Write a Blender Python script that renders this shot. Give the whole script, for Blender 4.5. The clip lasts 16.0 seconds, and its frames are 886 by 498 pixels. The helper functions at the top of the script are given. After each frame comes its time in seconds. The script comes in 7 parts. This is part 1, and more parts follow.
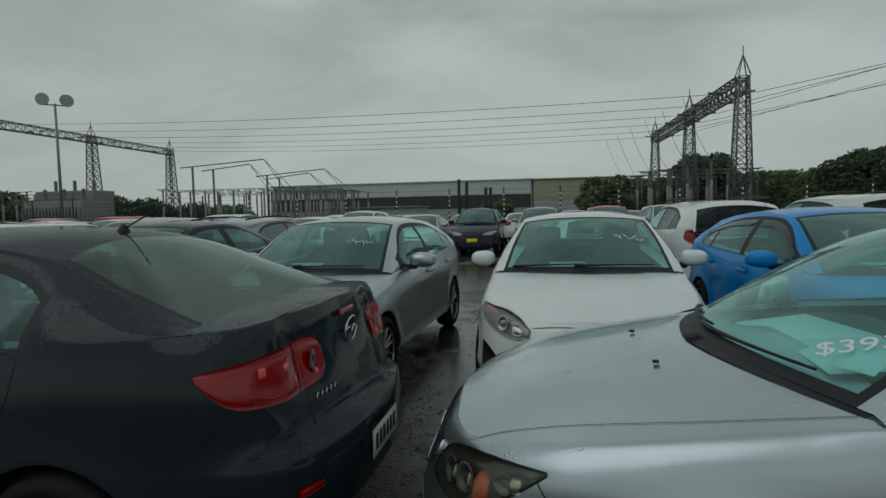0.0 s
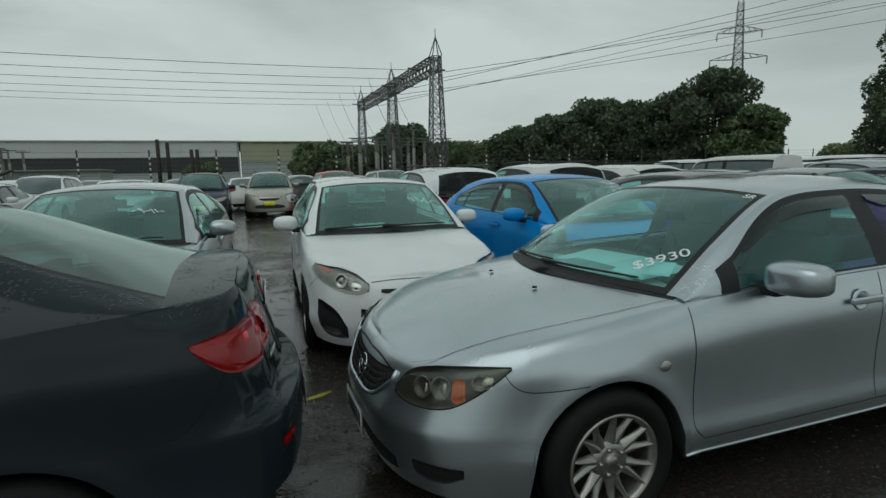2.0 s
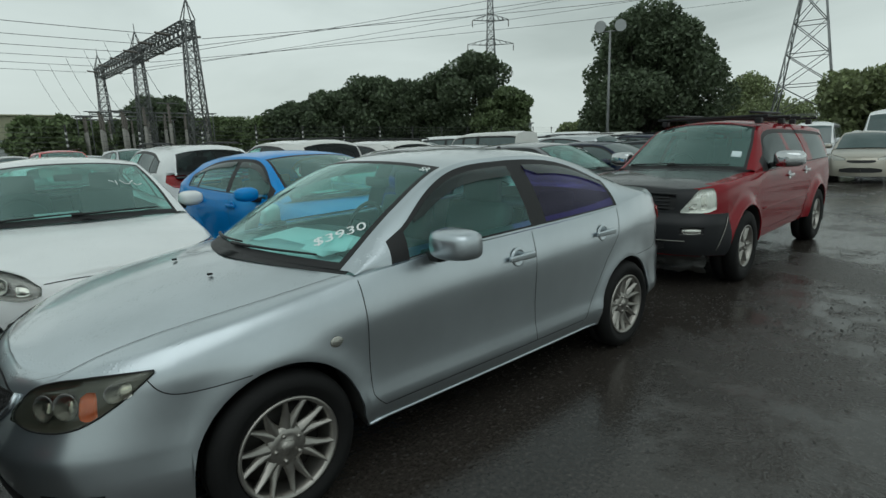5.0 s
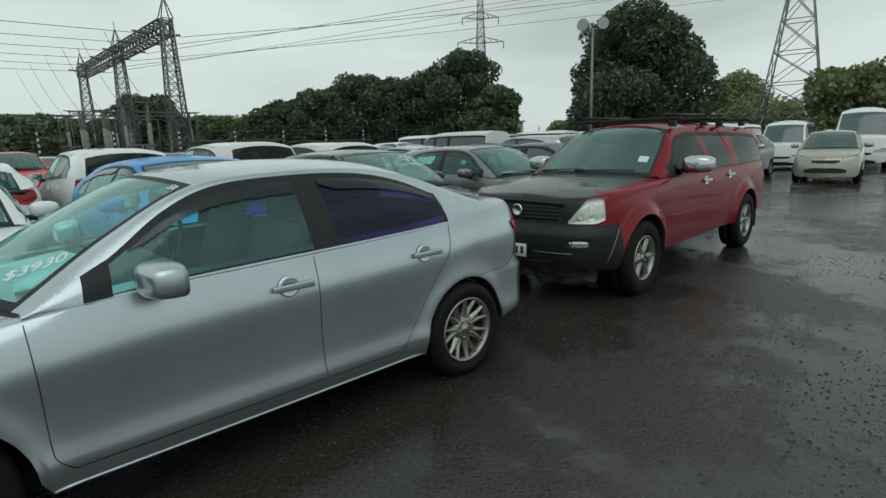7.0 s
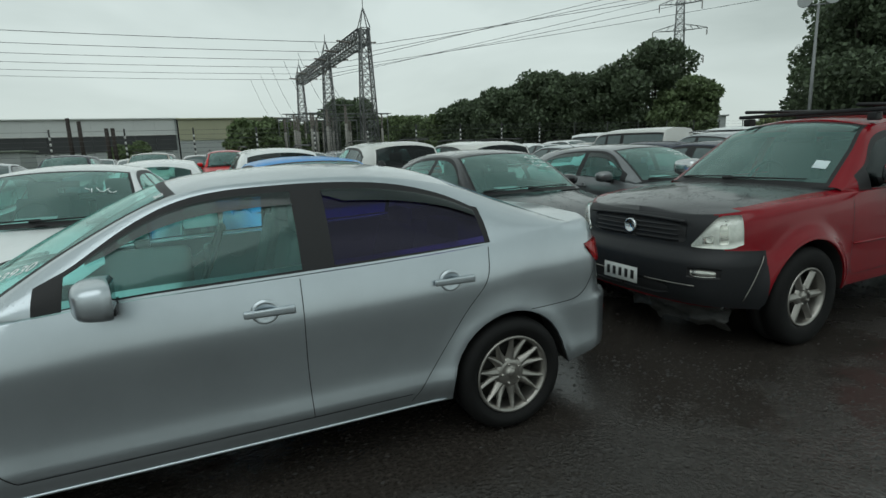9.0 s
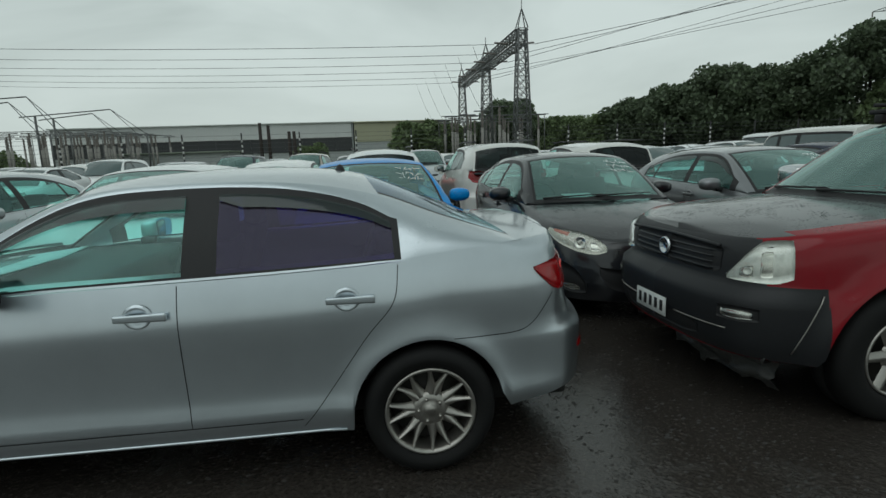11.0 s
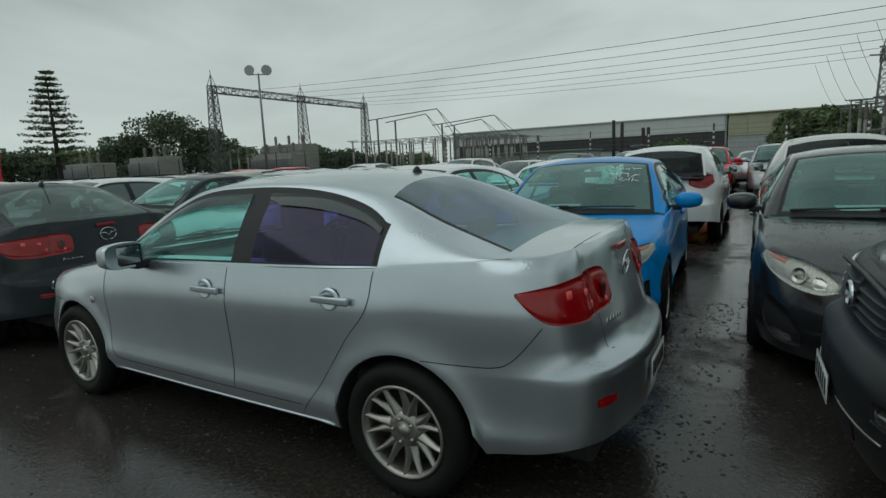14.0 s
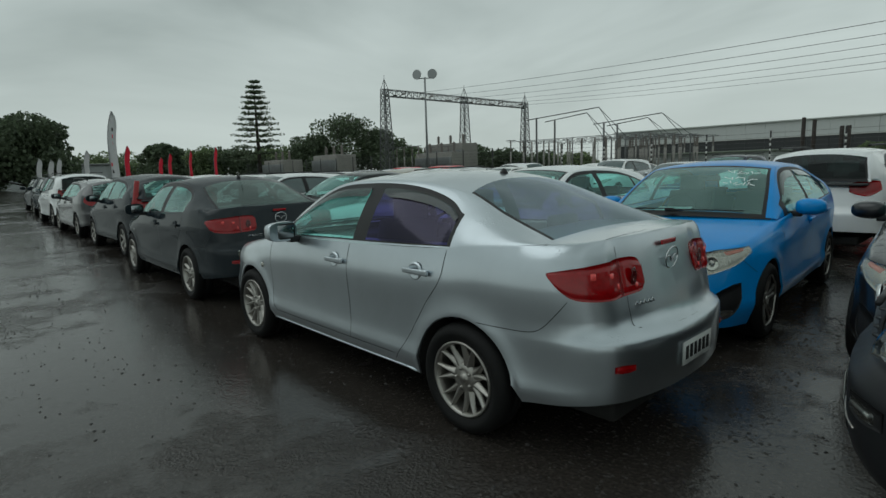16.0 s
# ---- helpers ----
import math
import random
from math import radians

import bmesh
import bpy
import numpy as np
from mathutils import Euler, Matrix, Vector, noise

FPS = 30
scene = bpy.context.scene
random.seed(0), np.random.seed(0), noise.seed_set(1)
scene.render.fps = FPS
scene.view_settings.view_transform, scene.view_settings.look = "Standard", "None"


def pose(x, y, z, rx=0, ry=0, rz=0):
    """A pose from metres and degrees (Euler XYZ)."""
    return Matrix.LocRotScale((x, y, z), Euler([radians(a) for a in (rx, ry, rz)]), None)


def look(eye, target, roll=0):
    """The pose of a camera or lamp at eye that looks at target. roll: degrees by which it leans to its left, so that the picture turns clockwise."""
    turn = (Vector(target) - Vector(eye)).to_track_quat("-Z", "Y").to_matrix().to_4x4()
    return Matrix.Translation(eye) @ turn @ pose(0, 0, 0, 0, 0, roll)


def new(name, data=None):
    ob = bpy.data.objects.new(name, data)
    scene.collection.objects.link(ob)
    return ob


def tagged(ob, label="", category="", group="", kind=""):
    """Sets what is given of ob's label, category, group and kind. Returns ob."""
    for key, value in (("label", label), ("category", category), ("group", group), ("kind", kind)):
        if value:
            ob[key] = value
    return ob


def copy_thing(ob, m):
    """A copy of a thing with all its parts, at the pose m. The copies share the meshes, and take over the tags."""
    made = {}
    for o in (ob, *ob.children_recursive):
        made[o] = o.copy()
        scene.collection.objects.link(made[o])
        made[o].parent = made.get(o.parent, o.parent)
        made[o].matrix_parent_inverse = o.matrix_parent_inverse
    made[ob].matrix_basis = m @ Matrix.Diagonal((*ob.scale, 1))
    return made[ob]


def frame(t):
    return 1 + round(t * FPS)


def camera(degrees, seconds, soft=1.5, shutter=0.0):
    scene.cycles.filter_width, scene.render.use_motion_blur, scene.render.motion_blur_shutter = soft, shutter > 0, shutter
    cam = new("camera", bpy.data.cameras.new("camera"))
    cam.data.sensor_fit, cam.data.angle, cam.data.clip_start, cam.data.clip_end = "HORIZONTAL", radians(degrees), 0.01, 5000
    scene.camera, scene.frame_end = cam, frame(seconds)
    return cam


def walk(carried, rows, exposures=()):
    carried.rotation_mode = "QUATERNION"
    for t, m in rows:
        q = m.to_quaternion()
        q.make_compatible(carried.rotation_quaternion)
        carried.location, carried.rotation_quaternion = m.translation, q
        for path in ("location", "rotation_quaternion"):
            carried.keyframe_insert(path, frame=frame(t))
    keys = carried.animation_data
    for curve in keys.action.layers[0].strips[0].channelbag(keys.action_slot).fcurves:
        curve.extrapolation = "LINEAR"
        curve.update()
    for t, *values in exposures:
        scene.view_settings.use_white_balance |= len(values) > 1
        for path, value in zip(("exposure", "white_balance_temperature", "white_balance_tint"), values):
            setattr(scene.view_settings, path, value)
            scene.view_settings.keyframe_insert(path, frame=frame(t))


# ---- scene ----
cam = camera(78.8, 16.0)
PATH = [
    (0, (-3.081, -1.379, 1.483), (-3.426, 0.587, 1.352), -1.2),
    (0.5, (-3.371, -1.463, 1.477), (-3.397, 0.527, 1.278), -1.4),
    (1, (-3.624, -1.569, 1.503), (-3.38, 0.404, 1.277), -1.2),
    (1.5, (-3.777, -1.723, 1.493), (-3.292, 0.201, 1.239), -1.1),
    (2, (-3.997, -1.693, 1.513), (-3.313, 0.165, 1.232), -1.1),
    (2.5, (-4.219, -1.614, 1.5), (-3.362, 0.169, 1.207), -1.2),
    (3, (-4.259, -1.632, 1.493), (-3.279, 0.079, 1.158), -1.2),
    (3.5, (-4.183, -1.77, 1.511), (-3.096, -0.131, 1.148), -1.5),
    (4, (-4.035, -1.857, 1.514), (-2.869, -0.274, 1.146), -1.7),
    (4.5, (-3.808, -1.884, 1.471), (-2.559, -0.367, 1.099), -1.7),
    (5, (-3.506, -1.865, 1.49), (-2.176, -0.421, 1.109), -1.7),
    (5.2, (-3.401, -1.882, 1.488), (-2.039, -0.468, 1.104), -1.7),
    (7.3, (-2.29, -2.397, 1.53), (-0.964, -0.951, 1.14), -1.9),
    (7.5, (-2.224, -2.401, 1.526), (-0.931, -0.925, 1.137), -2.0),
    (8, (-2.043, -2.3, 1.539), (-0.879, -0.721, 1.151), -1.9),
    (8.5, (-1.837, -2.264, 1.496), (-0.807, -0.594, 1.111), -2.0),
    (9, (-1.429, -2.339, 1.536), (-0.631, -0.544, 1.161), -2.0),
    (9.2, (-1.293, -2.362, 1.55), (-0.586, -0.529, 1.178), -2.1),
    (11.3, (-0.01, -2.335, 1.509), (0.122, -0.37, 1.163), -2.1),
    (11.5, (0.12, -2.285, 1.514), (0.173, -0.315, 1.173), -2.3),
    (12, (0.401, -2.191, 1.471), (0.334, -0.221, 1.135), -2.3),
    (12.5, (0.703, -2.163, 1.482), (0.394, -0.215, 1.151), -2.5),
    (13, (0.903, -2.018, 1.472), (0.365, -0.119, 1.151), -2.4),
    (13.5, (1.089, -1.866, 1.483), (0.387, -0.021, 1.163), -2.5),
    (14, (1.307, -1.788, 1.471), (0.306, -0.085, 1.159), -2.5),
    (14.5, (1.446, -1.908, 1.48), (0.127, -0.435, 1.181), -2.0),
    (15, (1.604, -2.046, 1.486), (0.195, -0.658, 1.191), -1.7),
    (15.5, (1.816, -2.029, 1.485), (0.383, -0.664, 1.191), -1.8),
    (16, (2.022, -1.995, 1.471), (0.577, -0.644, 1.177), -1.7),
]
EXPOSURE = [(0.0, -0.08), (0.5, 0.0), (1.5, 0.19), (3.5, 0.51), (5.0, 0.55), (7.5, 0.66), (9.0, 0.60), (11.5, 0.41), (12.5, 0.38), (14.0, 0.31), (16.0, 0.28)]
walk(cam, [(t, look(eye, target, roll)) for t, eye, target, roll in PATH], EXPOSURE)

# world: an overcast sky, a broad weak sun behind the cloud
world = bpy.data.worlds.new("overcast")
scene.world = world
world.use_nodes = True
wn, wl = world.node_tree.nodes, world.node_tree.links
wn.clear()
sky = wn.new("ShaderNodeTexSky")
sky.sky_type, sky.sun_disc, sky.sun_elevation, sky.sun_rotation = "NISHITA", False, radians(56), radians(221)
coord = wn.new("ShaderNodeTexCoord")
squash = wn.new("ShaderNodeMapping")
squash.inputs["Scale"].default_value = (1.0, 1.0, 3.2)
cloud = wn.new("ShaderNodeTexNoise")
cloud.inputs["Scale"].default_value, cloud.inputs["Detail"].default_value, cloud.inputs["Roughness"].default_value = 1.6, 5.0, 0.5
cloud.inputs["Distortion"].default_value = 0.5
ramp = wn.new("ShaderNodeValToRGB")
ramp.color_ramp.elements[0].position, ramp.color_ramp.elements[0].color = 0.34, (0.242, 0.29, 0.281, 1)
ramp.color_ramp.elements[1].position, ramp.color_ramp.elements[1].color = 0.66, (0.437, 0.505, 0.493, 1)
fade = wn.new("ShaderNodeMixRGB")
fade.inputs[0].default_value = 0.985
skydim = wn.new("ShaderNodeMixRGB")
skydim.blend_type, skydim.inputs[0].default_value, skydim.inputs[2].default_value = "MULTIPLY", 1.0, (0.1, 0.1, 0.1, 1)
# brighter haze low over the horizon
sep = wn.new("ShaderNodeSeparateXYZ")
low = wn.new("ShaderNodeMapRange")
low.inputs["From Min"].default_value, low.inputs["From Max"].default_value = 0.0, 0.3
low.inputs["To Min"].default_value, low.inputs["To Max"].default_value = 0.65, 0.0
haze = wn.new("ShaderNodeMixRGB")
haze.inputs[2].default_value = (0.432, 0.492, 0.468, 1)
back = wn.new("ShaderNodeBackground")
back.inputs["Strength"].default_value = 1.0
out = wn.new("ShaderNodeOutputWorld")
wl.new(coord.outputs["Generated"], squash.inputs["Vector"])
wl.new(squash.outputs["Vector"], cloud.inputs["Vector"])
wl.new(cloud.outputs["Fac"], ramp.inputs["Fac"])
wl.new(coord.outputs["Generated"], sep.inputs[0])
wl.new(sep.outputs["Z"], low.inputs["Value"])
wl.new(low.outputs["Result"], haze.inputs[0])
wl.new(ramp.outputs["Color"], haze.inputs[1])
wl.new(sky.outputs["Color"], skydim.inputs[1])
wl.new(skydim.outputs["Color"], fade.inputs[1])
wl.new(haze.outputs["Color"], fade.inputs[2])
wl.new(fade.outputs["Color"], back.inputs["Color"])
wl.new(back.outputs["Background"], out.inputs["Surface"])
sun = new("sun", bpy.data.lights.new("sun", "SUN"))
sun.data.energy, sun.data.angle, sun.data.color = 0.4, radians(60), (0.93, 1.0, 1.0)
sun.matrix_world = look((0, 0, 60), (26, 30, 0))


# ---- materials ----
def node_material(name):
    m = bpy.data.materials.new(name)
    m.use_nodes = True
    n, l = m.node_tree.nodes, m.node_tree.links
    return m, n, l, n["Principled BSDF"]


def noise_node(n, l, scale, detail=4.0, rough=0.55, space="Object", stretch=None):
    c = n.new("ShaderNodeTexCoord")
    t = n.new("ShaderNodeTexNoise")
    t.inputs["Scale"].default_value, t.inputs["Detail"].default_value, t.inputs["Roughness"].default_value = scale, detail, rough
    if stretch:
        mp = n.new("ShaderNodeMapping")
        mp.inputs["Scale"].default_value = stretch
        l.new(c.outputs[space], mp.inputs["Vector"])
        l.new(mp.outputs["Vector"], t.inputs["Vector"])
    else:
        l.new(c.outputs[space], t.inputs["Vector"])
    return t


def ramp_node(n, l, source, stops):
    r = n.new("ShaderNodeValToRGB")
    while len(r.color_ramp.elements) < len(stops):
        r.color_ramp.elements.new(0.5)
    for e, (p, c) in zip(r.color_ramp.elements, stops):
        e.position, e.color = p, (*c, 1) if len(c) == 3 else c
    l.new(source, r.inputs["Fac"])
    return r


def grey(v):
    return (v, v, v)


def plain(name, colour, rough=0.5, metal=0.0, vary=0.12, scale=9.0, bump=0.0, bump_scale=60.0, spec=0.5):
    """A surface with fine grain and larger blotches of its own colour."""
    m, n, l, b = node_material(name)
    big, small = noise_node(n, l, scale), noise_node(n, l, scale * 9)
    mix = n.new("ShaderNodeMath")
    mix.operation = "ADD"
    l.new(big.outputs["Fac"], mix.inputs[0])
    l.new(small.outputs["Fac"], mix.inputs[1])
    r = ramp_node(n, l, mix.outputs[0], [(0.35, [c * (1 - vary) for c in colour]), (1.0, [min(1, c * (1 + vary)) for c in colour])])
    half = n.new("ShaderNodeMath")
    half.operation, half.inputs[1].default_value = "MULTIPLY", 0.62
    l.new(mix.outputs[0], half.inputs[0])
    l.new(half.outputs[0], r.inputs["Fac"])
    l.new(r.outputs["Color"], b.inputs["Base Color"])
    b.inputs["Metallic"].default_value, b.inputs["Specular IOR Level"].default_value = metal, spec
    rr = n.new("ShaderNodeMapRange")
    rr.inputs["To Min"].default_value, rr.inputs["To Max"].default_value = max(0.02, rough - 0.08), min(1, rough + 0.1)
    l.new(big.outputs["Fac"], rr.inputs["Value"])
    l.new(rr.outputs["Result"], b.inputs["Roughness"])
    if bump:
        t = noise_node(n, l, bump_scale)
        bp = n.new("ShaderNodeBump")
        bp.inputs["Strength"].default_value, bp.inputs["Distance"].default_value = bump, 0.01
        l.new(t.outputs["Fac"], bp.inputs["Height"])
        l.new(bp.outputs["Normal"], b.inputs["Normal"])
    return m


def paint(name, colour, metal=0.0, rough=0.3, drops=0.5, grime=0.1, coat=1.0, spec=0.5):
    """Wet car paint: clear coat, rain beads on what faces up, a film of dust and runs."""
    m, n, l, b = node_material(name)
    dirt = noise_node(n, l, 3.0, 6.0, 0.6)
    flake = noise_node(n, l, 900.0, 1.0)
    streak = noise_node(n, l, 5.0, 4.0, 0.6, stretch=(6, 6, 0.7))
    r = ramp_node(n, l, dirt.outputs["Fac"], [(0.3, [c * (1 - grime) for c in colour]), (0.7, colour)])
    fl = n.new("ShaderNodeMixRGB")
    fl.blend_type, fl.inputs[0].default_value = "OVERLAY", 0.12 if metal else 0.03
    l.new(r.outputs["Color"], fl.inputs[1])
    l.new(flake.outputs["Fac"], fl.inputs[2])
    l.new(fl.outputs["Color"], b.inputs["Base Color"])
    b.inputs["Metallic"].default_value, b.inputs["Roughness"].default_value = metal, rough
    b.inputs["Coat Weight"].default_value, b.inputs["Specular IOR Level"].default_value = coat, spec
    cr = n.new("ShaderNodeMapRange")
    cr.inputs["To Min"].default_value, cr.inputs["To Max"].default_value = 0.02, 0.14
    l.new(streak.outputs["Fac"], cr.inputs["Value"])
    l.new(cr.outputs["Result"], b.inputs["Coat Roughness"])
    # rain beads
    c = n.new("ShaderNodeTexCoord")
    v = n.new("ShaderNodeTexVoronoi")
    v.inputs["Scale"].default_value, v.inputs["Randomness"].default_value = 62.0, 1.0
    l.new(c.outputs["Object"], v.inputs["Vector"])
    bead = n.new("ShaderNodeMapRange")
    bead.interpolation_type = "SMOOTHSTEP"
    bead.inputs["From Min"].default_value, bead.inputs["From Max"].default_value = 0.12, 0.42
    bead.inputs["To Min"].default_value, bead.inputs["To Max"].default_value = 1.0, 0.0
    l.new(v.outputs["Distance"], bead.inputs["Value"])
    patch_noise = noise_node(n, l, 7.0, 3.0)
    gate = n.new("ShaderNodeMapRange")
    gate.inputs["From Min"].default_value, gate.inputs["From Max"].default_value = 0.45, 0.62
    l.new(patch_noise.outputs["Fac"], gate.inputs["Value"])
    geo = n.new("ShaderNodeNewGeometry")
    sp = n.new("ShaderNodeSeparateXYZ")
    l.new(geo.outputs["True Normal"], sp.inputs[0])
    up = n.new("ShaderNodeMapRange")
    up.inputs["From Min"].default_value, up.inputs["From Max"].default_value = 0.35, 0.8
    l.new(sp.outputs["Z"], up.inputs["Value"])
    m1 = n.new("ShaderNodeMath")
    m1.operation = "MULTIPLY"
    l.new(bead.outputs["Result"], m1.inputs[0])
    l.new(gate.outputs["Result"], m1.inputs[1])
    m2 = n.new("ShaderNodeMath")
    m2.operation = "MULTIPLY"
    l.new(m1.outputs[0], m2.inputs[0])
    l.new(up.outputs["Result"], m2.inputs[1])
    bp = n.new("ShaderNodeBump")
    bp.inputs["Strength"].default_value, bp.inputs["Distance"].default_value = drops, 0.004
    l.new(m2.outputs[0], bp.inputs["Height"])
    l.new(bp.outputs["Normal"], b.inputs["Normal"])
    l.new(bp.outputs["Normal"], b.inputs["Coat Normal"])
    return m


def glass(name, tint, gloss=0.06, mist_glow=0.0, ior=1.7, shine=(0.74, 1.0, 0.95), band=None):
    """A thin pane: tinted see-through with a Fresnel shine, and a darker tinted band along its top if one is given."""
    m, n, l, b = node_material(name)
    n.remove(b)
    t = n.new("ShaderNodeBsdfTransparent")
    t.inputs["Color"].default_value = (*tint, 1)
    if band:
        c = n.new("ShaderNodeTexCoord")
        sp = n.new("ShaderNodeSeparateXYZ")
        up = n.new("ShaderNodeMapRange")
        up.inputs["From Min"].default_value, up.inputs["From Max"].default_value = 1.17, 1.36
        l.new(c.outputs["Object"], sp.inputs[0])
        l.new(sp.outputs["Z"], up.inputs["Value"])
        r = ramp_node(n, l, up.outputs["Result"], [(0.15, tint), (0.75, band)])
        l.new(r.outputs["Color"], t.inputs["Color"])
    g = n.new("ShaderNodeBsdfGlossy")
    g.inputs["Roughness"].default_value = gloss
    g.inputs["Color"].default_value = (*shine, 1)
    wet = noise_node(n, l, 26.0, 4.0)
    bp = n.new("ShaderNodeBump")
    bp.inputs["Strength"].default_value, bp.inputs["Distance"].default_value = 0.10, 0.003
    l.new(wet.outputs["Fac"], bp.inputs["Height"])
    l.new(bp.outputs["Normal"], g.inputs["Normal"])
    # shine that grows towards grazing, alike from inside and outside
    lw = n.new("ShaderNodeLayerWeight")
    lw.inputs["Blend"].default_value = 0.5
    pw = n.new("ShaderNodeMath")
    pw.operation, pw.inputs[1].default_value = "POWER", 4.2
    l.new(lw.outputs["Facing"], pw.inputs[0])
    base = min(0.5, 1.6 * ((ior - 1) / (ior + 1)) ** 2)
    f = n.new("ShaderNodeMapRange")
    f.inputs["To Min"].default_value, f.inputs["To Max"].default_value = base, 0.95
    l.new(pw.outputs[0], f.inputs["Value"])
    # teal film: wet haze, plus painted brightness in place of reflected daylight
    film = n.new("ShaderNodeBsdfDiffuse")
    film.inputs["Color"].default_value = (0.38, 0.84, 0.77, 1)
    fm = n.new("ShaderNodeMixShader")
    fm.inputs[0].default_value = mist_glow
    mx = n.new("ShaderNodeMixShader")
    l.new(f.outputs["Result"], mx.inputs[0])
    l.new(t.outputs[0], fm.inputs[1])
    l.new(film.outputs[0], fm.inputs[2])
    l.new(fm.outputs[0], mx.inputs[1])
    l.new(g.outputs[0], mx.inputs[2])
    l.new(mx.outputs[0], n["Material Output"].inputs["Surface"])
    return m


def lens(name, colour, rough=0.08, metal=0.0, rib=0.08, coat=1.0):
    m, n, l, b = node_material(name)
    t = noise_node(n, l, 40.0, 3.0)
    w = n.new("ShaderNodeTexWave")
    w.inputs["Scale"].default_value, w.inputs["Distortion"].default_value = 22.0, 1.0
    r = ramp_node(n, l, t.outputs["Fac"], [(0.3, [c * 0.75 for c in colour]), (0.7, colour)])
    l.new(r.outputs["Color"], b.inputs["Base Color"])
    b.inputs["Roughness"].default_value, b.inputs["Metallic"].default_value = rough, metal
    b.inputs["Coat Weight"].default_value = coat
    bp = n.new("ShaderNodeBump")
    bp.inputs["Strength"].default_value, bp.inputs["Distance"].default_value = rib, 0.004
    l.new(w.outputs["Fac"], bp.inputs["Height"])
    l.new(bp.outputs["Normal"], b.inputs["Normal"])
    return m


M = {}
M["silver"] = paint("silver paint", (0.52, 0.575, 0.61), 0.93, 0.30, 0.35)
M["silver_far"] = paint("pale silver paint", (0.52, 0.55, 0.57), 0.85, 0.32, 0.3)
M["black"] = paint("black paint", (0.016, 0.023, 0.028), 0.0, 0.3, 1.0, 0.1, 0.6, 0.0)
M["charcoal"] = paint("charcoal paint", (0.011, 0.012, 0.015), 0.0, 0.32, 0.8, 0.1, 1.0, 0.2)
M["dark_green"] = paint("dark green paint", (0.006, 0.016, 0.016), 0.0, 0.3, 0.5, 0.1, 0.8, 0.0)
M["white"] = paint("white paint", (0.78, 0.80, 0.80), 0.0, 0.35, 0.3, 0.06)
M["pearl"] = paint("pearl white paint", (0.66, 0.66, 0.63), 0.0, 0.35, 0.3, 0.06)
M["blue"] = paint("bright blue paint", (0.0, 0.25, 0.66), 0.0, 0.34, 0.3, 0.1, 0.55, 0.05)
M["navy"] = paint("navy paint", (0.006, 0.012, 0.035), 0.0, 0.3, 0.5, 0.1, 0.8, 0.0)
M["red"] = paint("red paint", (0.21, 0.004, 0.010), 0.0, 0.3, 0.4, 0.1, 0.7, 0.0)
M["bright_red"] = paint("bright red paint", (0.62, 0.010, 0.014), 0.0, 0.3, 0.3, 0.1, 0.7, 0.1)
M["beige"] = paint("champagne paint", (0.40, 0.37, 0.31), 0.5, 0.34, 0.3)
M["grey"] = paint("mid grey paint", (0.20, 0.21, 0.22), 0.6, 0.34, 0.4)
M["bonnet_black"] = paint("flat black bonnet paint", (0.020, 0.021, 0.024), 0.0, 0.42, 1.0, 0.3, 0.8, 0.3)
M["trim"] = plain("black trim plastic", (0.017, 0.017, 0.018), 0.5, 0.0, 0.2, 12, 0.1, 300, 0.3)
M["bumper_black"] = plain("satin black bumper", (0.017, 0.018, 0.020), 0.42, 0.0, 0.2, 8, 0, 60, 0.3)
M["rubber"] = plain("wet tyre rubber", (0.009, 0.009, 0.009), 0.66, 0.0, 0.25, 20, 0.2, 160, 0.2)
M["alloy"] = plain("brushed alloy", (0.34, 0.325, 0.30), 0.32, 0.9, 0.22, 20)
M["steel_dark"] = plain("dark brake steel", (0.035, 0.033, 0.03), 0.6, 0.5, 0.3, 20)
M["chrome"] = plain("chrome", (0.62, 0.64, 0.65), 0.12, 1.0, 0.05, 10)
M["seat"] = plain("grey seat cloth", (0.07, 0.072, 0.076), 0.85, 0.0, 0.2, 40, 0.2, 400)
M["dash"] = plain("dashboard plastic", (0.03, 0.032, 0.034), 0.6, 0.0, 0.15, 30)
M["paper"] = plain("white paper", (0.62, 0.72, 0.74), 0.7, 0.0, 0.08, 20)
M["ink"] = plain("white window marker", (0.8, 0.82, 0.82), 0.8, 0.0, 0.1, 60)
M["plate"] = plain("white number plate", (0.62, 0.64, 0.62), 0.4, 0.0, 0.08, 30)
M["plate_yellow"] = plain("yellow plate", (0.85, 0.80, 0.02), 0.4, 0.0, 0.08, 30)
M["bar"] = plain("black plate marks", (0.012, 0.012, 0.012), 0.5)
M["amber_red"] = lens("pale red amber lens", (0.50, 0.14, 0.09))
M["amber"] = lens("amber lens", (0.75, 0.13, 0.02))
M["taillight"] = lens("red tail lens", (0.33, 0.002, 0.004), 0.12, 0.0, 0.02, 0.2)
# bright red for the glints painted on the opaque tail lens
M["tail_bulb"] = lens("bright red lamp bowl", (1.0, 0.11, 0.10), 0.2, 0.0, 0.02, 0.3)
M["taillight_dark"] = lens("dark red tail lens", (0.10, 0.004, 0.005))
M["headlight"] = lens("clear lamp", (0.40, 0.40, 0.36), 0.12, 0.7, 0.35)
M["headlight_bright"] = lens("bright clear lamp", (0.72, 0.74, 0.70), 0.1, 0.6, 0.3)
M["reflector"] = plain("bright lamp reflector", (0.6, 0.6, 0.56), 0.18, 0.95, 0.1, 30)
M["clear"] = glass("screen glass", (0.66, 0.97, 0.93), 0.03, 0.06, 1.55)
M["side_clear"] = glass("side glass", (0.58, 0.97, 0.92), 0.03, 0.03, 1.5)
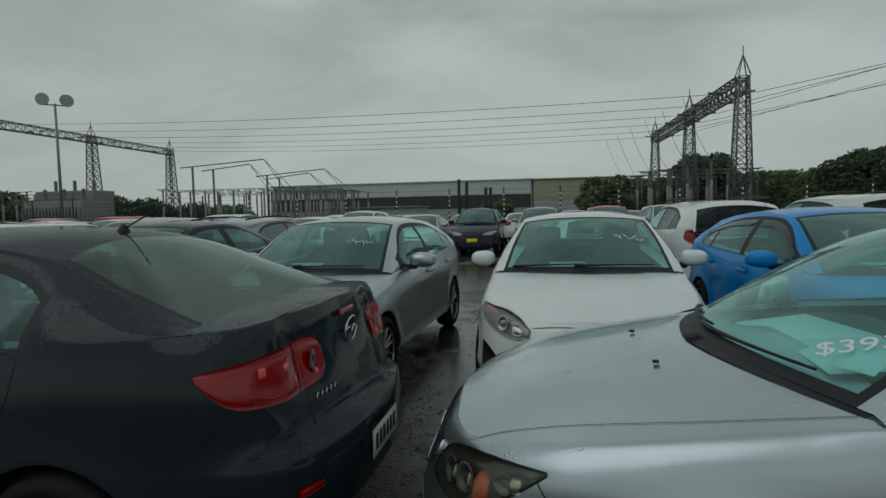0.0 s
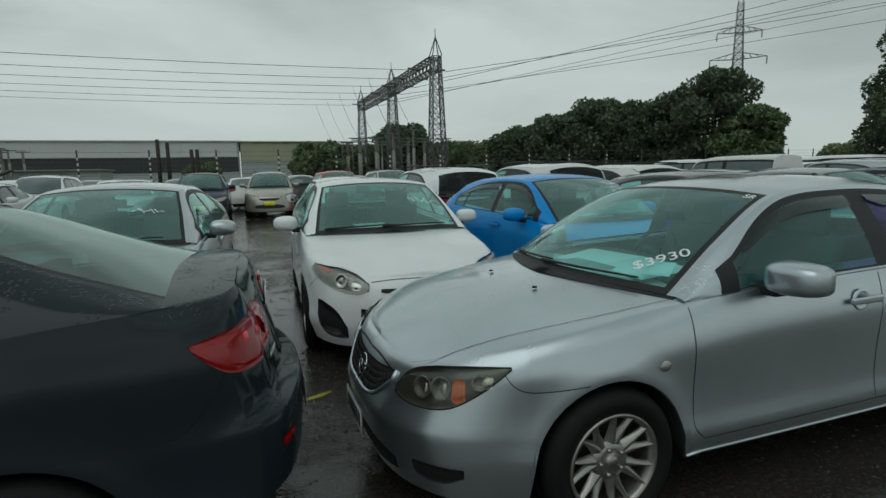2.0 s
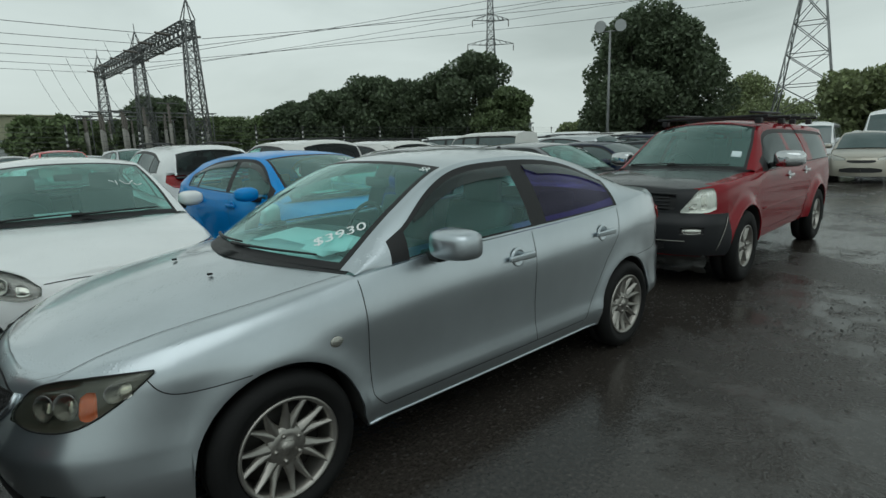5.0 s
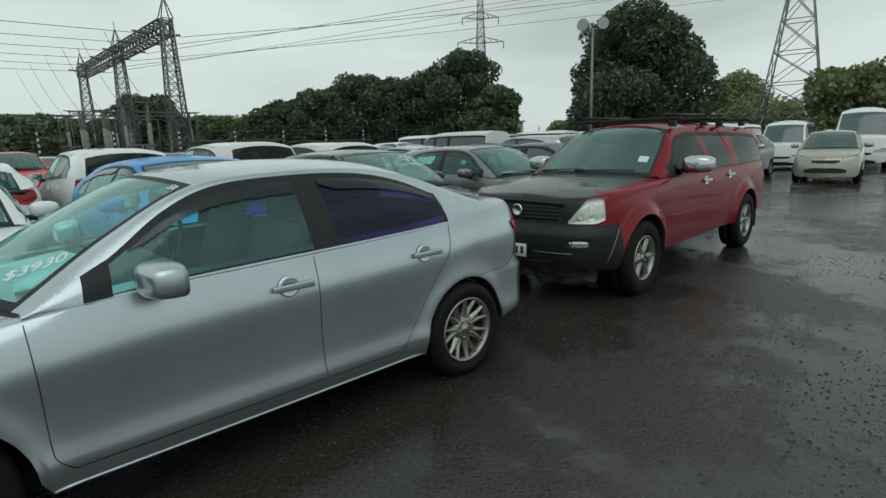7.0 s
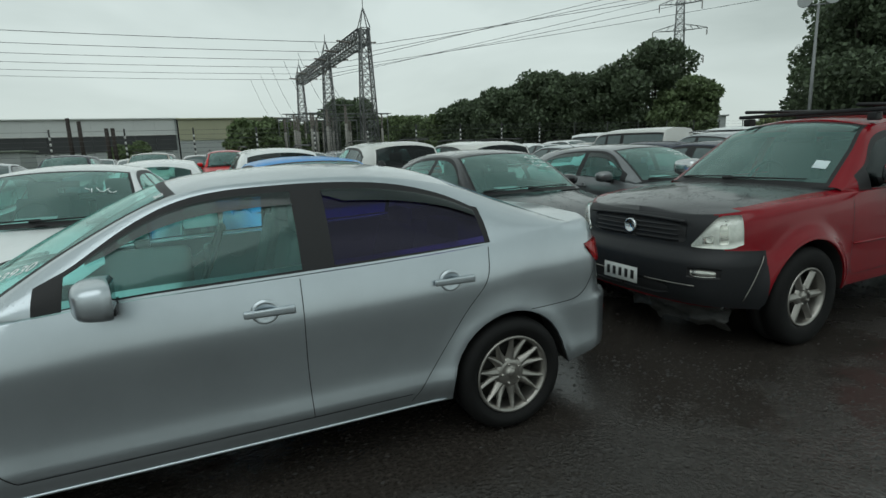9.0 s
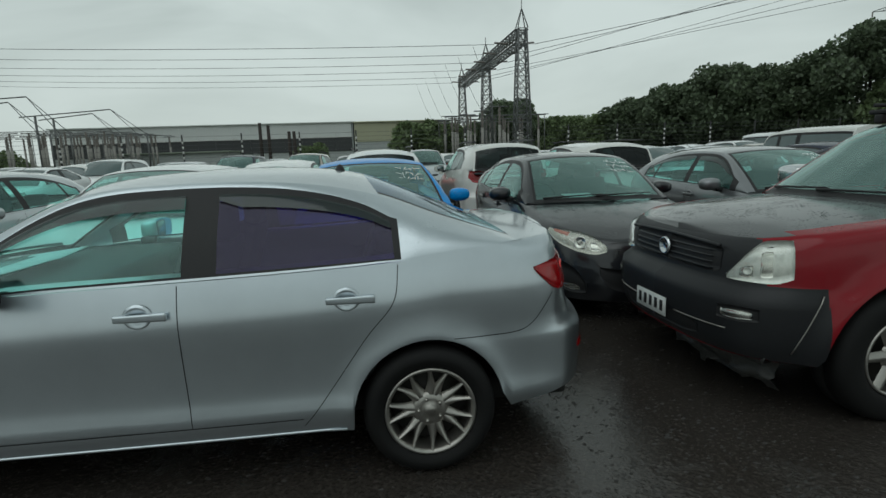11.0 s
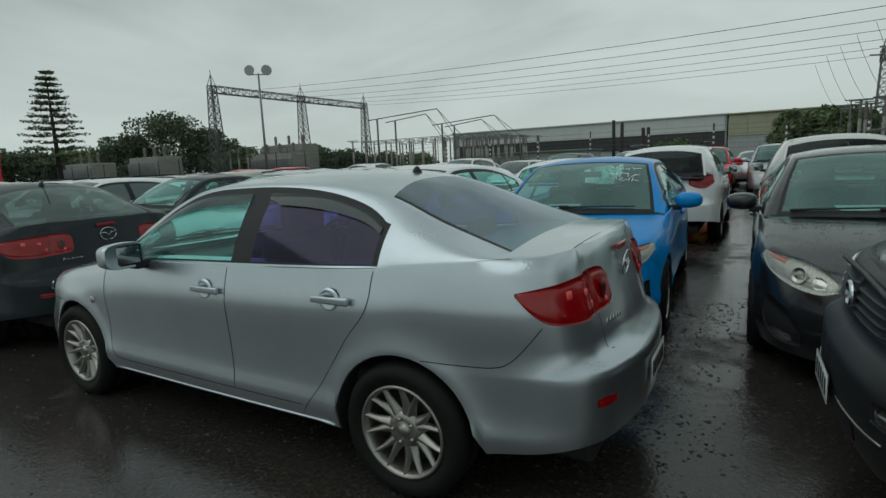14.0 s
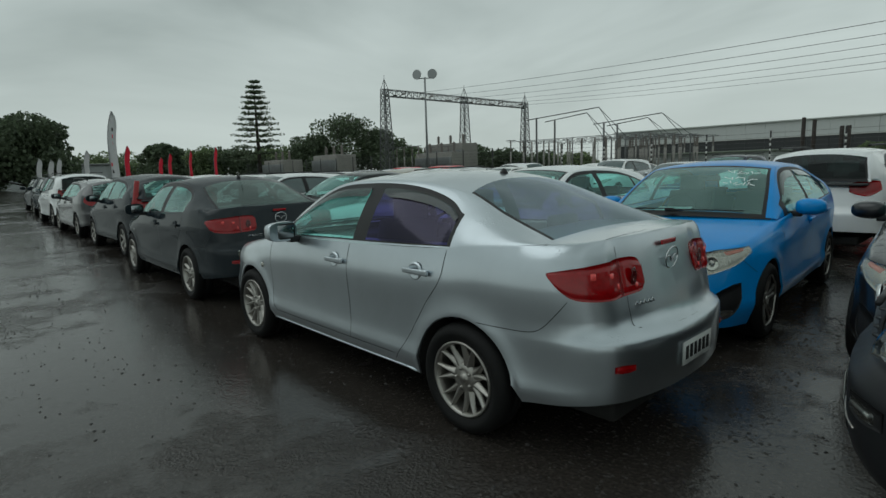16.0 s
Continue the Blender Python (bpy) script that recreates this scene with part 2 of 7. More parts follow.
M["privacy"] = glass("purple tint glass", (0.11, 0.07, 0.30), 0.04, 0.0, 1.42, (0.70, 0.66, 0.9))
M["back_glass"] = glass("rear screen glass", (0.40, 0.44, 0.56), 0.04, 0.04, 1.8)
M["smoked_rear"] = glass("smoked rear screen glass", (0.16, 0.20, 0.19), 0.04, 0.01, 1.45, (0.85, 1.0, 0.95))
# violet tint at the top; the brighter tint below imitates reflected sky
M["violet_band"] = glass("rear screen glass with a violet band", (0.56, 0.74, 0.74), 0.03, 0.05, 1.6, (0.84, 0.92, 1.0), (0.15, 0.09, 0.42))
M["screen_grey"] = glass("grey green screen glass", (0.50, 0.72, 0.68), 0.03, 0.07, 1.75, (0.78, 1.0, 0.95))
M["lamp_chrome"] = lens("dull chromed lamp", (0.20, 0.20, 0.19), 0.2, 0.85, 0.3)
M["lamp_cover"] = glass("clear lamp cover", (0.95, 0.96, 0.94), 0.02, 0.0, 1.4, (1.0, 1.0, 1.0))
M["smoked_cover"] = glass("aged lamp cover", (0.76, 0.76, 0.70), 0.03, 0.0, 1.45, (0.95, 1.0, 0.95))
M["visor"] = glass("smoked window visor", (0.13, 0.11, 0.10), 0.05, 0.01, 1.45, (0.9, 0.95, 0.95))
M["lamp_housing"] = plain("olive grey lamp housing", (0.085, 0.086, 0.075), 0.35, 0.4, 0.25, 30)
M["mirror_glass"] = plain("door mirror glass", (0.30, 0.33, 0.34), 0.04, 1.0, 0.03, 10)
M["dark_glass"] = glass("dark privacy glass", (0.05, 0.058, 0.06), 0.04, 0.0, 1.38, (0.6, 0.66, 0.66))
M["far_glass"] = plain("far window glass", (0.05, 0.085, 0.085), 0.06, 0.0, 0.2, 3, 0, 60, 1.0)
M["underbody"] = plain("underbody", (0.014, 0.014, 0.013), 0.9)


# ---- mesh helpers ----
def part(name, data, material, parent=None, label="", smooth=True, normals=None):
    """One mesh object from (verts, faces) or a bmesh, under a thing or a part."""
    me = bpy.data.meshes.new(name)
    if isinstance(data, bmesh.types.BMesh):
        data.to_mesh(me)
        data.free()
    else:
        me.from_pydata([tuple(v) for v in data[0]], [], [tuple(f) for f in data[1]])
    me.materials.append(material)
    if smooth:
        me.polygons.foreach_set("use_smooth", [True] * len(me.polygons))
    if normals is not None:
        me.normals_split_custom_set_from_vertices([tuple(v) for v in normals])
    ob = new(name, me)
    if parent is not None:
        ob.parent = parent
    if label:
        ob["label"] = label
    return ob


def thing(name, label, category, group="", kind=""):
    return tagged(new(name), label, category, group, kind)


def place(ob, m):
    ob.matrix_basis = m
    return ob


def catmull(points, per=8):
    """A smooth curve through the points (rows of numbers)."""
    p = np.array(points, float)
    p = np.vstack([2 * p[0] - p[1], p, 2 * p[-1] - p[-2]])
    rows = []
    for i in range(1, len(p) - 2):
        for k in range(per):
            u = k / per
            rows.append(0.5 * (2 * p[i] + (p[i + 1] - p[i - 1]) * u + (2 * p[i - 1] - 5 * p[i] + 4 * p[i + 1] - p[i + 2]) * u * u
                               + (3 * p[i] - p[i - 1] - 3 * p[i + 1] + p[i + 2]) * u ** 3))
    rows.append(p[-2])
    return np.array(rows)


def curve_fn(pairs):
    """A smooth function through (x, value) pairs."""
    c = catmull(pairs, 6)
    return lambda x: float(np.interp(x, c[:, 0], c[:, 1]))


def lin(pairs):
    a = np.array(pairs, float)
    return lambda x: float(np.interp(x, a[:, 0], a[:, 1]))


def rounded_box(size, at=(0, 0, 0), bevel=0.02, segments=2, turn=None):
    bm = bmesh.new()
    bmesh.ops.create_cube(bm, size=1.0)
    bmesh.ops.scale(bm, vec=size, verts=bm.verts)
    if bevel:
        bmesh.ops.bevel(bm, geom=bm.edges[:], offset=bevel, segments=segments, affect="EDGES", profile=0.7)
    if turn is not None:
        bmesh.ops.transform(bm, matrix=turn, verts=bm.verts)
    bmesh.ops.translate(bm, vec=at, verts=bm.verts)
    return bm


def join(*meshes):
    """One bmesh out of several."""
    bm = bmesh.new()
    for b in meshes:
        me = bpy.data.meshes.new("tmp")
        b.to_mesh(me)
        b.free()
        bm.from_mesh(me)
        bpy.data.meshes.remove(me)
    return bm


def lathe(profile, n=40, axis="y"):
    """Turn (radius, along) points round an axis; returns verts and faces."""
    verts, faces = [], []
    for k in range(n):
        a = 2 * math.pi * k / n
        for r, y in profile:
            verts.append((r * math.cos(a), y, r * math.sin(a)) if axis == "y" else (r * math.cos(a), r * math.sin(a), y))
    m = len(profile)
    for k in range(n):
        for i in range(m - 1):
            q = (k * m + i, k * m + i + 1, (k + 1) % n * m + i + 1, (k + 1) % n * m + i)
            faces.append(q if axis == "y" else q[::-1])
    return verts, faces


def tube(points, radius, n=6, closed=False):
    """A round bar along points."""
    pts = [Vector(p) for p in points]
    verts, faces = [], []
    for i, p in enumerate(pts):
        d = (pts[min(i + 1, len(pts) - 1)] - pts[max(i - 1, 0)]).normalized()
        a = d.orthogonal().normalized() if i == 0 else (a - d * a.dot(d)).normalized()
        b = d.cross(a)
        r = radius[i] if isinstance(radius, (list, tuple)) else radius
        for k in range(n):
            t = 2 * math.pi * k / n
            verts.append(p + (a * math.cos(t) + b * math.sin(t)) * r)
    for i in range(len(pts) - 1):
        for k in range(n):
            faces.append((i * n + k, i * n + (k + 1) % n, (i + 1) * n + (k + 1) % n, (i + 1) * n + k))
    faces.append(tuple(range(n))[::-1])
    faces.append(tuple((len(pts) - 1) * n + k for k in range(n)))
    return verts, faces


def merged(*pieces):
    verts, faces = [], []
    for v, f in pieces:
        o = len(verts)
        verts.extend(v)
        faces.extend(tuple(i + o for i in q) for q in f)
    return verts, faces


# ---- vehicles: nose towards -x, origin on the ground midway between the axles ----
class Shell:
    """The outside of a car body: a strip round its plan, decks over it and a glasshouse of ribs."""

    def __init__(self, s):
        self.s = s
        c = catmull(s["plan"], 14)
        d = np.r_[0, np.cumsum(np.hypot(*np.diff(c, axis=0).T))]
        self.len, self.c, self.d = d[-1], c, d
        self.zsh, self.low = curve_fn(s["shoulder"]), lin(s["low"])
        self.ins = [curve_fn(s[k]) for k in ("inset_front", "inset_side", "inset_rear")]
        self.half = s["wheelbase"] / 2
        stations = list(np.linspace(0, self.len, s.get("stations", 120)))
        lobes = 18 if s.get("stations", 120) > 60 else 9
        for xa in (-self.half, self.half):
            for k in range(lobes + 1):
                stations.append(self.at_x(xa + s["arch"] * math.cos(math.pi * k / lobes) * 0.9995))
        stations += [self.at_x(s["front_cut"]), self.at_x(s["rear_cut"])]
        self.bon, self.boo = curve_fn(s["bonnet"]), curve_fn(s["boot"])
        stations = sorted(stations)
        self.st = [a for i, a in enumerate(stations) if i == 0 or a - stations[i - 1] > 0.004]

    def plan(self, a):
        a = min(max(a, 0), self.len)
        e = 0.02
        f = lambda t: np.array([np.interp(t, self.d, self.c[:, 0]), np.interp(t, self.d, self.c[:, 1])])
        p, q = f(max(a - e, 0)), f(min(a + e, self.len))
        t = (q - p) / np.hypot(*(q - p))
        n = np.array([-t[1], t[0]])
        if a < 0.03:
            n = np.array([-1.0, 0.0])
        if a > self.len - 0.03:
            n = np.array([1.0, 0.0])
        return f(a), n

    def at_x(self, x):
        """Way along the plan at which the flank stands at x."""
        i = np.argmax(self.c[:, 1] > 0.6 * self.c[:, 1].max())
        j = len(self.c) - np.argmax(self.c[::-1, 1] > 0.6 * self.c[:, 1].max())
        return float(np.interp(x, self.c[i:j, 0], self.d[i:j]))

    def at_y(self, y, rear=False):
        n = len(self.c) // 2
        k = int(np.argmax(self.c[:, 1]))
        if rear:
            return float(np.interp(-y, -self.c[k:, 1], self.d[k:]))
        return float(np.interp(y, self.c[:k + 1, 1], self.d[:k + 1]))

    def zlow(self, a):
        (x, y), n = self.plan(a)
        z = self.low(x)
        if y > 0.5 * self.s["half_width"] and n[1] > 0.5:
            for xa in (-self.half, self.half):
                if abs(x - xa) < self.s["arch"]:
                    z = max(z, self.s["hub"] + math.sqrt(self.s["arch"] ** 2 - (x - xa) ** 2))
        return z

    def top(self, a):
        """Height of the edge between flank and deck; at nose and tail it rises with the deck."""
        (x, y), n = self.plan(a)
        z = self.zsh(x)
        deck = (self.bon if x < 0 else self.boo)(x)
        return z + max(0.0, deck - z) * n[0] ** 2 * max(0.0, 1 - (y / self.s["half_width"]) ** 3)

    def point(self, a, z, proud=0.0):
        """The strip's surface at a way along the plan and a height."""
        (x, y), n = self.plan(a)
        w = (abs(n[0]) ** 0.9 if n[0] < 0 else 0, abs(n[1]) ** 1.8, abs(n[0]) ** 1.4 if n[0] > 0 else 0)
        shift = min(max(self.zsh(x) - self.s.get("crease_at", 0.98), -0.1), 0.08) * min(max((z - 0.4) / 0.4, 0.0), 1.0)
        i = sum(k * f(z - d) for k, f, d in zip(w, self.ins, (0, shift, 0))) / sum(w)
        nose = min(max((self.s["front_cut"] - 0.02 - x) / 0.25, 0.0), 1.0) * 0.45 * w[1] / sum(w)
        i += nose * max(self.ins[0](z) - self.ins[1](z - shift), 0.0)
        if z > 0.5:
            u = min(max((z - self.top(a) + 0.075) / 0.075, 0.0), 1.0)
            cabin = min(max((x - self.s["cowl"] + 0.25) / 0.3, 0.0), 1.0) * min(max((self.s["ribs"][-1][5] + 0.02 - x) / 0.15, 0.0), 1.0)
            i += (0.055 - 0.025 * w[0] - 0.046 * w[2] * (1 - cabin) - 0.055 * cabin * (1 - w[0]) - 0.03 * cabin * w[0]) * (1 - math.sqrt(max(0.0, 1 - u * u * 0.95)))
        flare = 0.0
        for xa in (-self.half, self.half):
            r = math.hypot(x - xa, z - self.s["hub"])
            flare += self.s.get("flare", 0.015) * w[1] * math.exp(-((r - self.s["arch"]) / 0.07) ** 2)
        q = np.array([x, y]) - n * (i - proud - flare)
        return np.array([q[0], max(q[1], 0.0), z])

    def shoulder(self, a):
        return self.point(a, self.top(a))


def grid_faces(rows, cols, flip=False):
    f = []
    for i in range(rows - 1):
        for j in range(cols - 1):
            q = (i * cols + j, i * cols + j + 1, (i + 1) * cols + j + 1, (i + 1) * cols + j)
            f.append(q[::-1] if flip else q)
    return f


def grid_normals(P):
    """Smooth normals of a grid of points (rows, cols, 3)."""
    def slope(axis):
        d = np.diff(P, axis=axis)
        d = d / np.maximum(np.linalg.norm(d, axis=2, keepdims=True), 1e-9)
        first, last = np.take(d, [0], axis), np.take(d, [-1], axis)
        return np.concatenate([first, d], axis) + np.concatenate([d, last], axis)
    n = np.cross(slope(0), slope(1))
    ln = np.linalg.norm(n, axis=2, keepdims=True)
    return n / np.maximum(ln, 1e-9)


def split_grid(P, key, flip, out, N=None):
    """Sorts the faces of a grid into parts by key(i, j); adds both sides of the car to out[key] = verts, faces, normals."""
    if N is None:
        N = grid_normals(P) * (1 if flip else -1)
    rows, cols = P.shape[:2]
    serial = sum(len(o[3]) for o in out.values())
    for side in (1, -1):
        for i in range(rows - 1):
            for j in range(cols - 1):
                k = key(i, j)
                if k is None:
                    continue
                name = (k[0] + (":L" if side < 0 else ":R"), k[1]) if k[0].endswith("*") else k
                v, f, n, ix = out.setdefault(name, ([], [], [], {}))
                q = []
                for a, b in ((i, j), (i, j + 1), (i + 1, j + 1), (i + 1, j)):
                    t = (serial, side, a, b)
                    if t not in ix:
                        ix[t] = len(v)
                        v.append((P[a, b, 0], P[a, b, 1] * side, P[a, b, 2]))
                        n.append((N[a, b, 0], N[a, b, 1] * side, N[a, b, 2]))
                    q.append(ix[t])
                if (side < 0) != flip:
                    q = q[::-1]
                f.append(tuple(q))


def surface_patch(sh, rows, proud, side, n=14, m=5, depth=0.02):
    """A lamp or panel lying on the strip: rows of (way, low, high); closed by a rim that goes into the body."""
    c = catmull(rows, max(2, n // (len(rows) - 1)))
    P = []
    for a, lo, hi in c:
        hi = max(hi, lo + 0.002)
        bulge = [0.0] + [proud] * (m - 2) + [0.0]
        P.append([sh.point(a, lo + (hi - lo) * j / (m - 1), bulge[j] + 0.003) for j in range(m)])
    for j in range(m):
        P[0][j] = sh.point(c[0][0], P[0][j][2], 0.003)
        P[-1][j] = sh.point(c[-1][0], P[-1][j][2], 0.003)
    k = len(P)
    verts = [(p[0], p[1] * side, p[2]) for r in P for p in r]
    faces = grid_faces(k, m, side < 0)
    rim = [i * m for i in range(k)] + [(k - 1) * m + j for j in range(1, m)] + [i * m + m - 1 for i in range(k - 2, -1, -1)] + [j for j in range(m - 2, 0, -1)]
    o = len(verts)
    for i in rim:
        x, y, z = verts[i]
        verts.append((x * (1 - depth / 2.2), y * (1 - depth / 0.85), z))
    for t in range(len(rim)):
        u = (t + 1) % len(rim)
        q = (rim[t], rim[u], o + u, o + t)
        faces.append(q if side < 0 else q[::-1])
    return verts, faces


def seam(sh, points, side, width=0.004, proud=0.0012):
    """A shut line: a dark ribbon on the strip through (way, height) points."""
    c = catmull(points, 8) if len(points) > 2 else np.array([np.array(points[0]) + (np.array(points[1]) - np.array(points[0])) * t for t in np.linspace(0, 1, 12)])
    verts, faces = [], []
    d = np.gradient(c, axis=0)
    for (a, z), (da, dz) in zip(c, d):
        ln = math.hypot(da, dz) or 1
        for w in (-width / 2, width / 2):
            p = sh.point(a - dz / ln * w, z + da / ln * w, proud)
            verts.append((p[0], p[1] * side, p[2]))
    for i in range(len(c) - 1):
        q = (2 * i, 2 * i + 1, 2 * i + 3, 2 * i + 2)
        faces.append(q[::-1] if side > 0 else q)
    return verts, faces


def wheel_parts(radius, width, rim_r, style, detail=True, split=False):
    """Tyre and rim meshes about the y axis, outer face towards -y."""
    h, r = width / 2, radius
    tyre = lathe([(rim_r - 0.004, -h + 0.02), (rim_r + 0.006, -h + 0.006), (rim_r + 0.035, -h - 0.004), (r - 0.05, -h - 0.008), (r - 0.02, -h + 0.006), (r - 0.004, -h + 0.03),
                  (r, -h + 0.05), (r, -0.015), (r - 0.008, -0.012), (r - 0.008, 0.012), (r, 0.015), (r, h - 0.05), (r - 0.02, h - 0.006), (rim_r, h)], 48 if detail else 24)
    if not detail:
        tyre = lathe([(rim_r - 0.004, -h + 0.02), (rim_r + 0.03, -h - 0.004), (r - 0.03, -h), (r, -h + 0.04), (r, h - 0.04), (rim_r, h)], 20)
    pieces = [lathe([(rim_r * 0.99, -h + 0.024), (rim_r, -h + 0.004), (rim_r - 0.012, -h + 0.002), (rim_r - 0.022, -h + 0.02), (rim_r - 0.03, 0.0), (rim_r - 0.03, h)], 48 if detail else 24),
              lathe([(0.0001, -h + 0.020), (0.024, -h + 0.020), (0.027, -h + 0.026), (0.031, -h + 0.031), (0.05, -h + 0.030), (0.078, -h + 0.033), (0.088, -h + 0.05)], 28)]

    def spoke(a, r0, r1, w0, w1, y0, y1, lean=0.0):
        v, f = [], []
        for k in range(5):
            t = k / 4
            rr, w, y = r0 + (r1 - r0) * t, w1 + (w0 - w1) * (1 - t) ** 1.6, y0 + (y1 - y0) * t ** 1.4
            b = a + lean * t
            for dx, dy in ((-w, 0.026), (-w * 0.3, 0.0), (w * 0.3, 0.0), (w, 0.026)):
                v.append((rr * math.cos(b) - dx * math.sin(b), y + dy, rr * math.sin(b) + dx * math.cos(b)))
        for k in range(4):
            for j in range(3):
                f.append((k * 4 + j, (k + 1) * 4 + j, (k + 1) * 4 + j + 1, k * 4 + j + 1)[::-1])
        return v, f
    tip = rim_r - 0.012
    if style == "mesh10":
        for k in range(7):
            a = 2 * math.pi * (k + 0.5) / 7
            for s in (-1, 1):
                pieces.append(spoke(a + s * 0.10, 0.060, tip, 0.036, 0.0085, -h + 0.034, -h + 0.008, s * 0.12))
    elif style == "five":
        for k in range(5):
            a = 2 * math.pi * (k + 0.25) / 5
            for s in (-1, 1):
                pieces.append(spoke(a + s * 0.16, 0.07, tip, 0.016, 0.02, -h + 0.03, -h + 0.012, s * 0.04))
    elif style == "six":
        for k in range(6):
            pieces.append(spoke(2 * math.pi * k / 6, 0.06, tip, 0.034, 0.028, -h + 0.02, -h + 0.016))
    else:
        for k in range(7):
            pieces.append(spoke(2 * math.pi * k / 7, 0.05, tip, 0.03, 0.036, -h + 0.014, -h + 0.012))
    if detail:
        for k in range(5):
            a = 2 * math.pi * (k + 0.5) / 5
            v, f = lathe([(0.0001, -0.007), (0.008, -0.006), (0.009, 0.010)], 8)
            pieces.append(([(x + 0.056 * math.cos(a), y - h + 0.024, z + 0.056 * math.sin(a)) for x, y, z in v], f))
    if split:
        return tyre, pieces[0], lathe([(0.0001, 0.0), (rim_r - 0.04, 0.0), (rim_r - 0.03, 0.03)], 24), pieces[2:-5] + [pieces[1]] + pieces[-5:]
    disc = lathe([(0.0001, 0.0), (rim_r - 0.04, 0.0), (rim_r - 0.03, 0.03)], 24)
    return tyre, merged(*pieces), disc, []


def wheel_face(rim_r, width, style, detail=True):
    """A cast wheel in one mesh: a ring of spokes with deep gaps between; also tells which faces lie in the gaps, to be
    coloured dark as shade.
    """
    h, tip = width / 2, rim_r - 0.012
    angles, half = {"mesh10": ([2 * math.pi * (k + 0.5) / 7 + s * 0.17 for k in range(7) for s in (-1, 1)], (0.012, 0.008)),
                    "five": ([2 * math.pi * (k + 0.25) / 5 + s * 0.2 for k in range(5) for s in (-1, 1)], (0.013, 0.018)),
                    "six": ([2 * math.pi * k / 6 for k in range(6)], (0.030, 0.026)),
                    "seven": ([2 * math.pi * k / 7 for k in range(7)], (0.026, 0.034))}[style]
    verts, faces, dark = [], [], []
    n = len(angles)
    rings = ((0.004, -h + 0.018, 0), (0.03, -h + 0.019, 0), (0.036, -h + 0.028, 0), (0.066, -h + 0.030, 0), (0.07, -h + 0.030, 1), (0.10, -h + 0.022, 1), (0.14, -h + 0.014, 1), (tip, -h + 0.012, 1),
                      (tip + 0.0005, -h + 0.012, 0), (rim_r - 0.008, -h + 0.003, 0), (rim_r, -h + 0.004, 0), (rim_r * 0.99, -h + 0.024, 0), (rim_r - 0.03, 0.0, 0), (rim_r - 0.03, h, 0))
    if not detail:
        rings = [rings[q] for q in (0, 3, 4, 6, 7, 8, 10, 11)]
        if style in ("five", "mesh10"):
            angles, half = angles[::2], (0.026, 0.034)
            n = len(angles)
    for r, y, gap in rings:
        r = min(r, tip) if gap else r
        w = half[0] + (half[1] - half[0]) * (r / tip)
        for k in range(n):
            nxt = angles[(k + 1) % n] + (2 * math.pi if k == n - 1 else 0)
            d = min(w / max(r, 0.03), 0.45 * (nxt - angles[k]), 0.45 * ((angles[k] - angles[k - 1]) % (2 * math.pi)))
            e = min(w / max(r, 0.03), 0.45 * (nxt - angles[k]))
            for a, dy in ((angles[k] - d, 0.008), (angles[k] - 0.4 * d, 0.0), (angles[k] + 0.4 * d, 0.0), (angles[k] + d, 0.008), (angles[k] + e + 0.01, 0.07), (nxt - e - 0.01, 0.07)):
                verts.append((r * math.cos(a), y + (dy if gap else 0.0), r * math.sin(a)))
    m = 6 * n
    deep = [q for q, g in enumerate(rings) if g[2]]
    for i in range(len(rings) - 1):
        for j in range(m):
            u = (j + 1) % m
            faces.append((i * m + j, (i + 1) * m + j, (i + 1) * m + u, i * m + u)[::-1])
            dark.append(deep[0] <= i <= deep[-1] and j % 6 in (3, 4, 5))
    faces.append(tuple(range(m)))
    dark.append(False)
    return verts, faces, dark


WHEELS = {}


def add_wheels(car, s, detail):
    h = s["wheelbase"] / 2
    for x in (-h, h):
        for side in (-1, 1):
            key = (s["radius"], s["rim"], s["wheel"], detail, s.get("split_spokes", False))
            if key not in WHEELS:
                tyre, rim, disc, spokes = wheel_parts(s["radius"], s.get("tyre_width", 0.2), s["rim"], s["wheel"], detail, s.get("split_spokes", False))
                meshes = []
                nuts = len(spokes) - 6
                dark = []
                if not spokes:
                    *rim, dark = wheel_face(s["rim"], s.get("tyre_width", 0.2), s["wheel"], detail)
                for nm, dat, mat in [("wheel", rim, M["alloy"]), ("tyre", tyre, M["rubber"]), ("brake_disc", disc, M["steel_dark"])] + [("spoke" if q < nuts else "hub_cap" if q == nuts else "wheel_nut", d, M["alloy"]) for q, d in enumerate(spokes)]:
                    me = bpy.data.meshes.new(nm)
                    me.from_pydata([tuple(v) for v in dat[0]], [], [tuple(f) for f in dat[1]])
                    me.materials.append(mat)
                    me.polygons.foreach_set("use_smooth", [nm != "wheel" or not dark] * len(me.polygons))
                    # shade in the spoke gaps is put in as a dark material
                    if nm == "wheel" and dark:
                        me.materials.append(M["steel_dark"])
                        me.polygons.foreach_set("material_index", [int(q) for q in dark])
                    meshes.append(me)
                WHEELS[key] = meshes
            rim, tyre, disc, *spokes = WHEELS[key]
            w = new("wheel", rim)
            w.parent = car
            w.matrix_basis = pose(x, side * s["track"] / 2, s["hub"], 0, 0 if side < 0 else 17, 0 if side < 0 else 180)
            w["label"] = "spoked alloy wheel"
            for nm, me in [("tyre", tyre), ("brake_disc", disc)][:2 if detail else 1] + [(me.name.split(".")[0], me) for me in spokes]:
                t = new(nm, me)
                t.parent = w


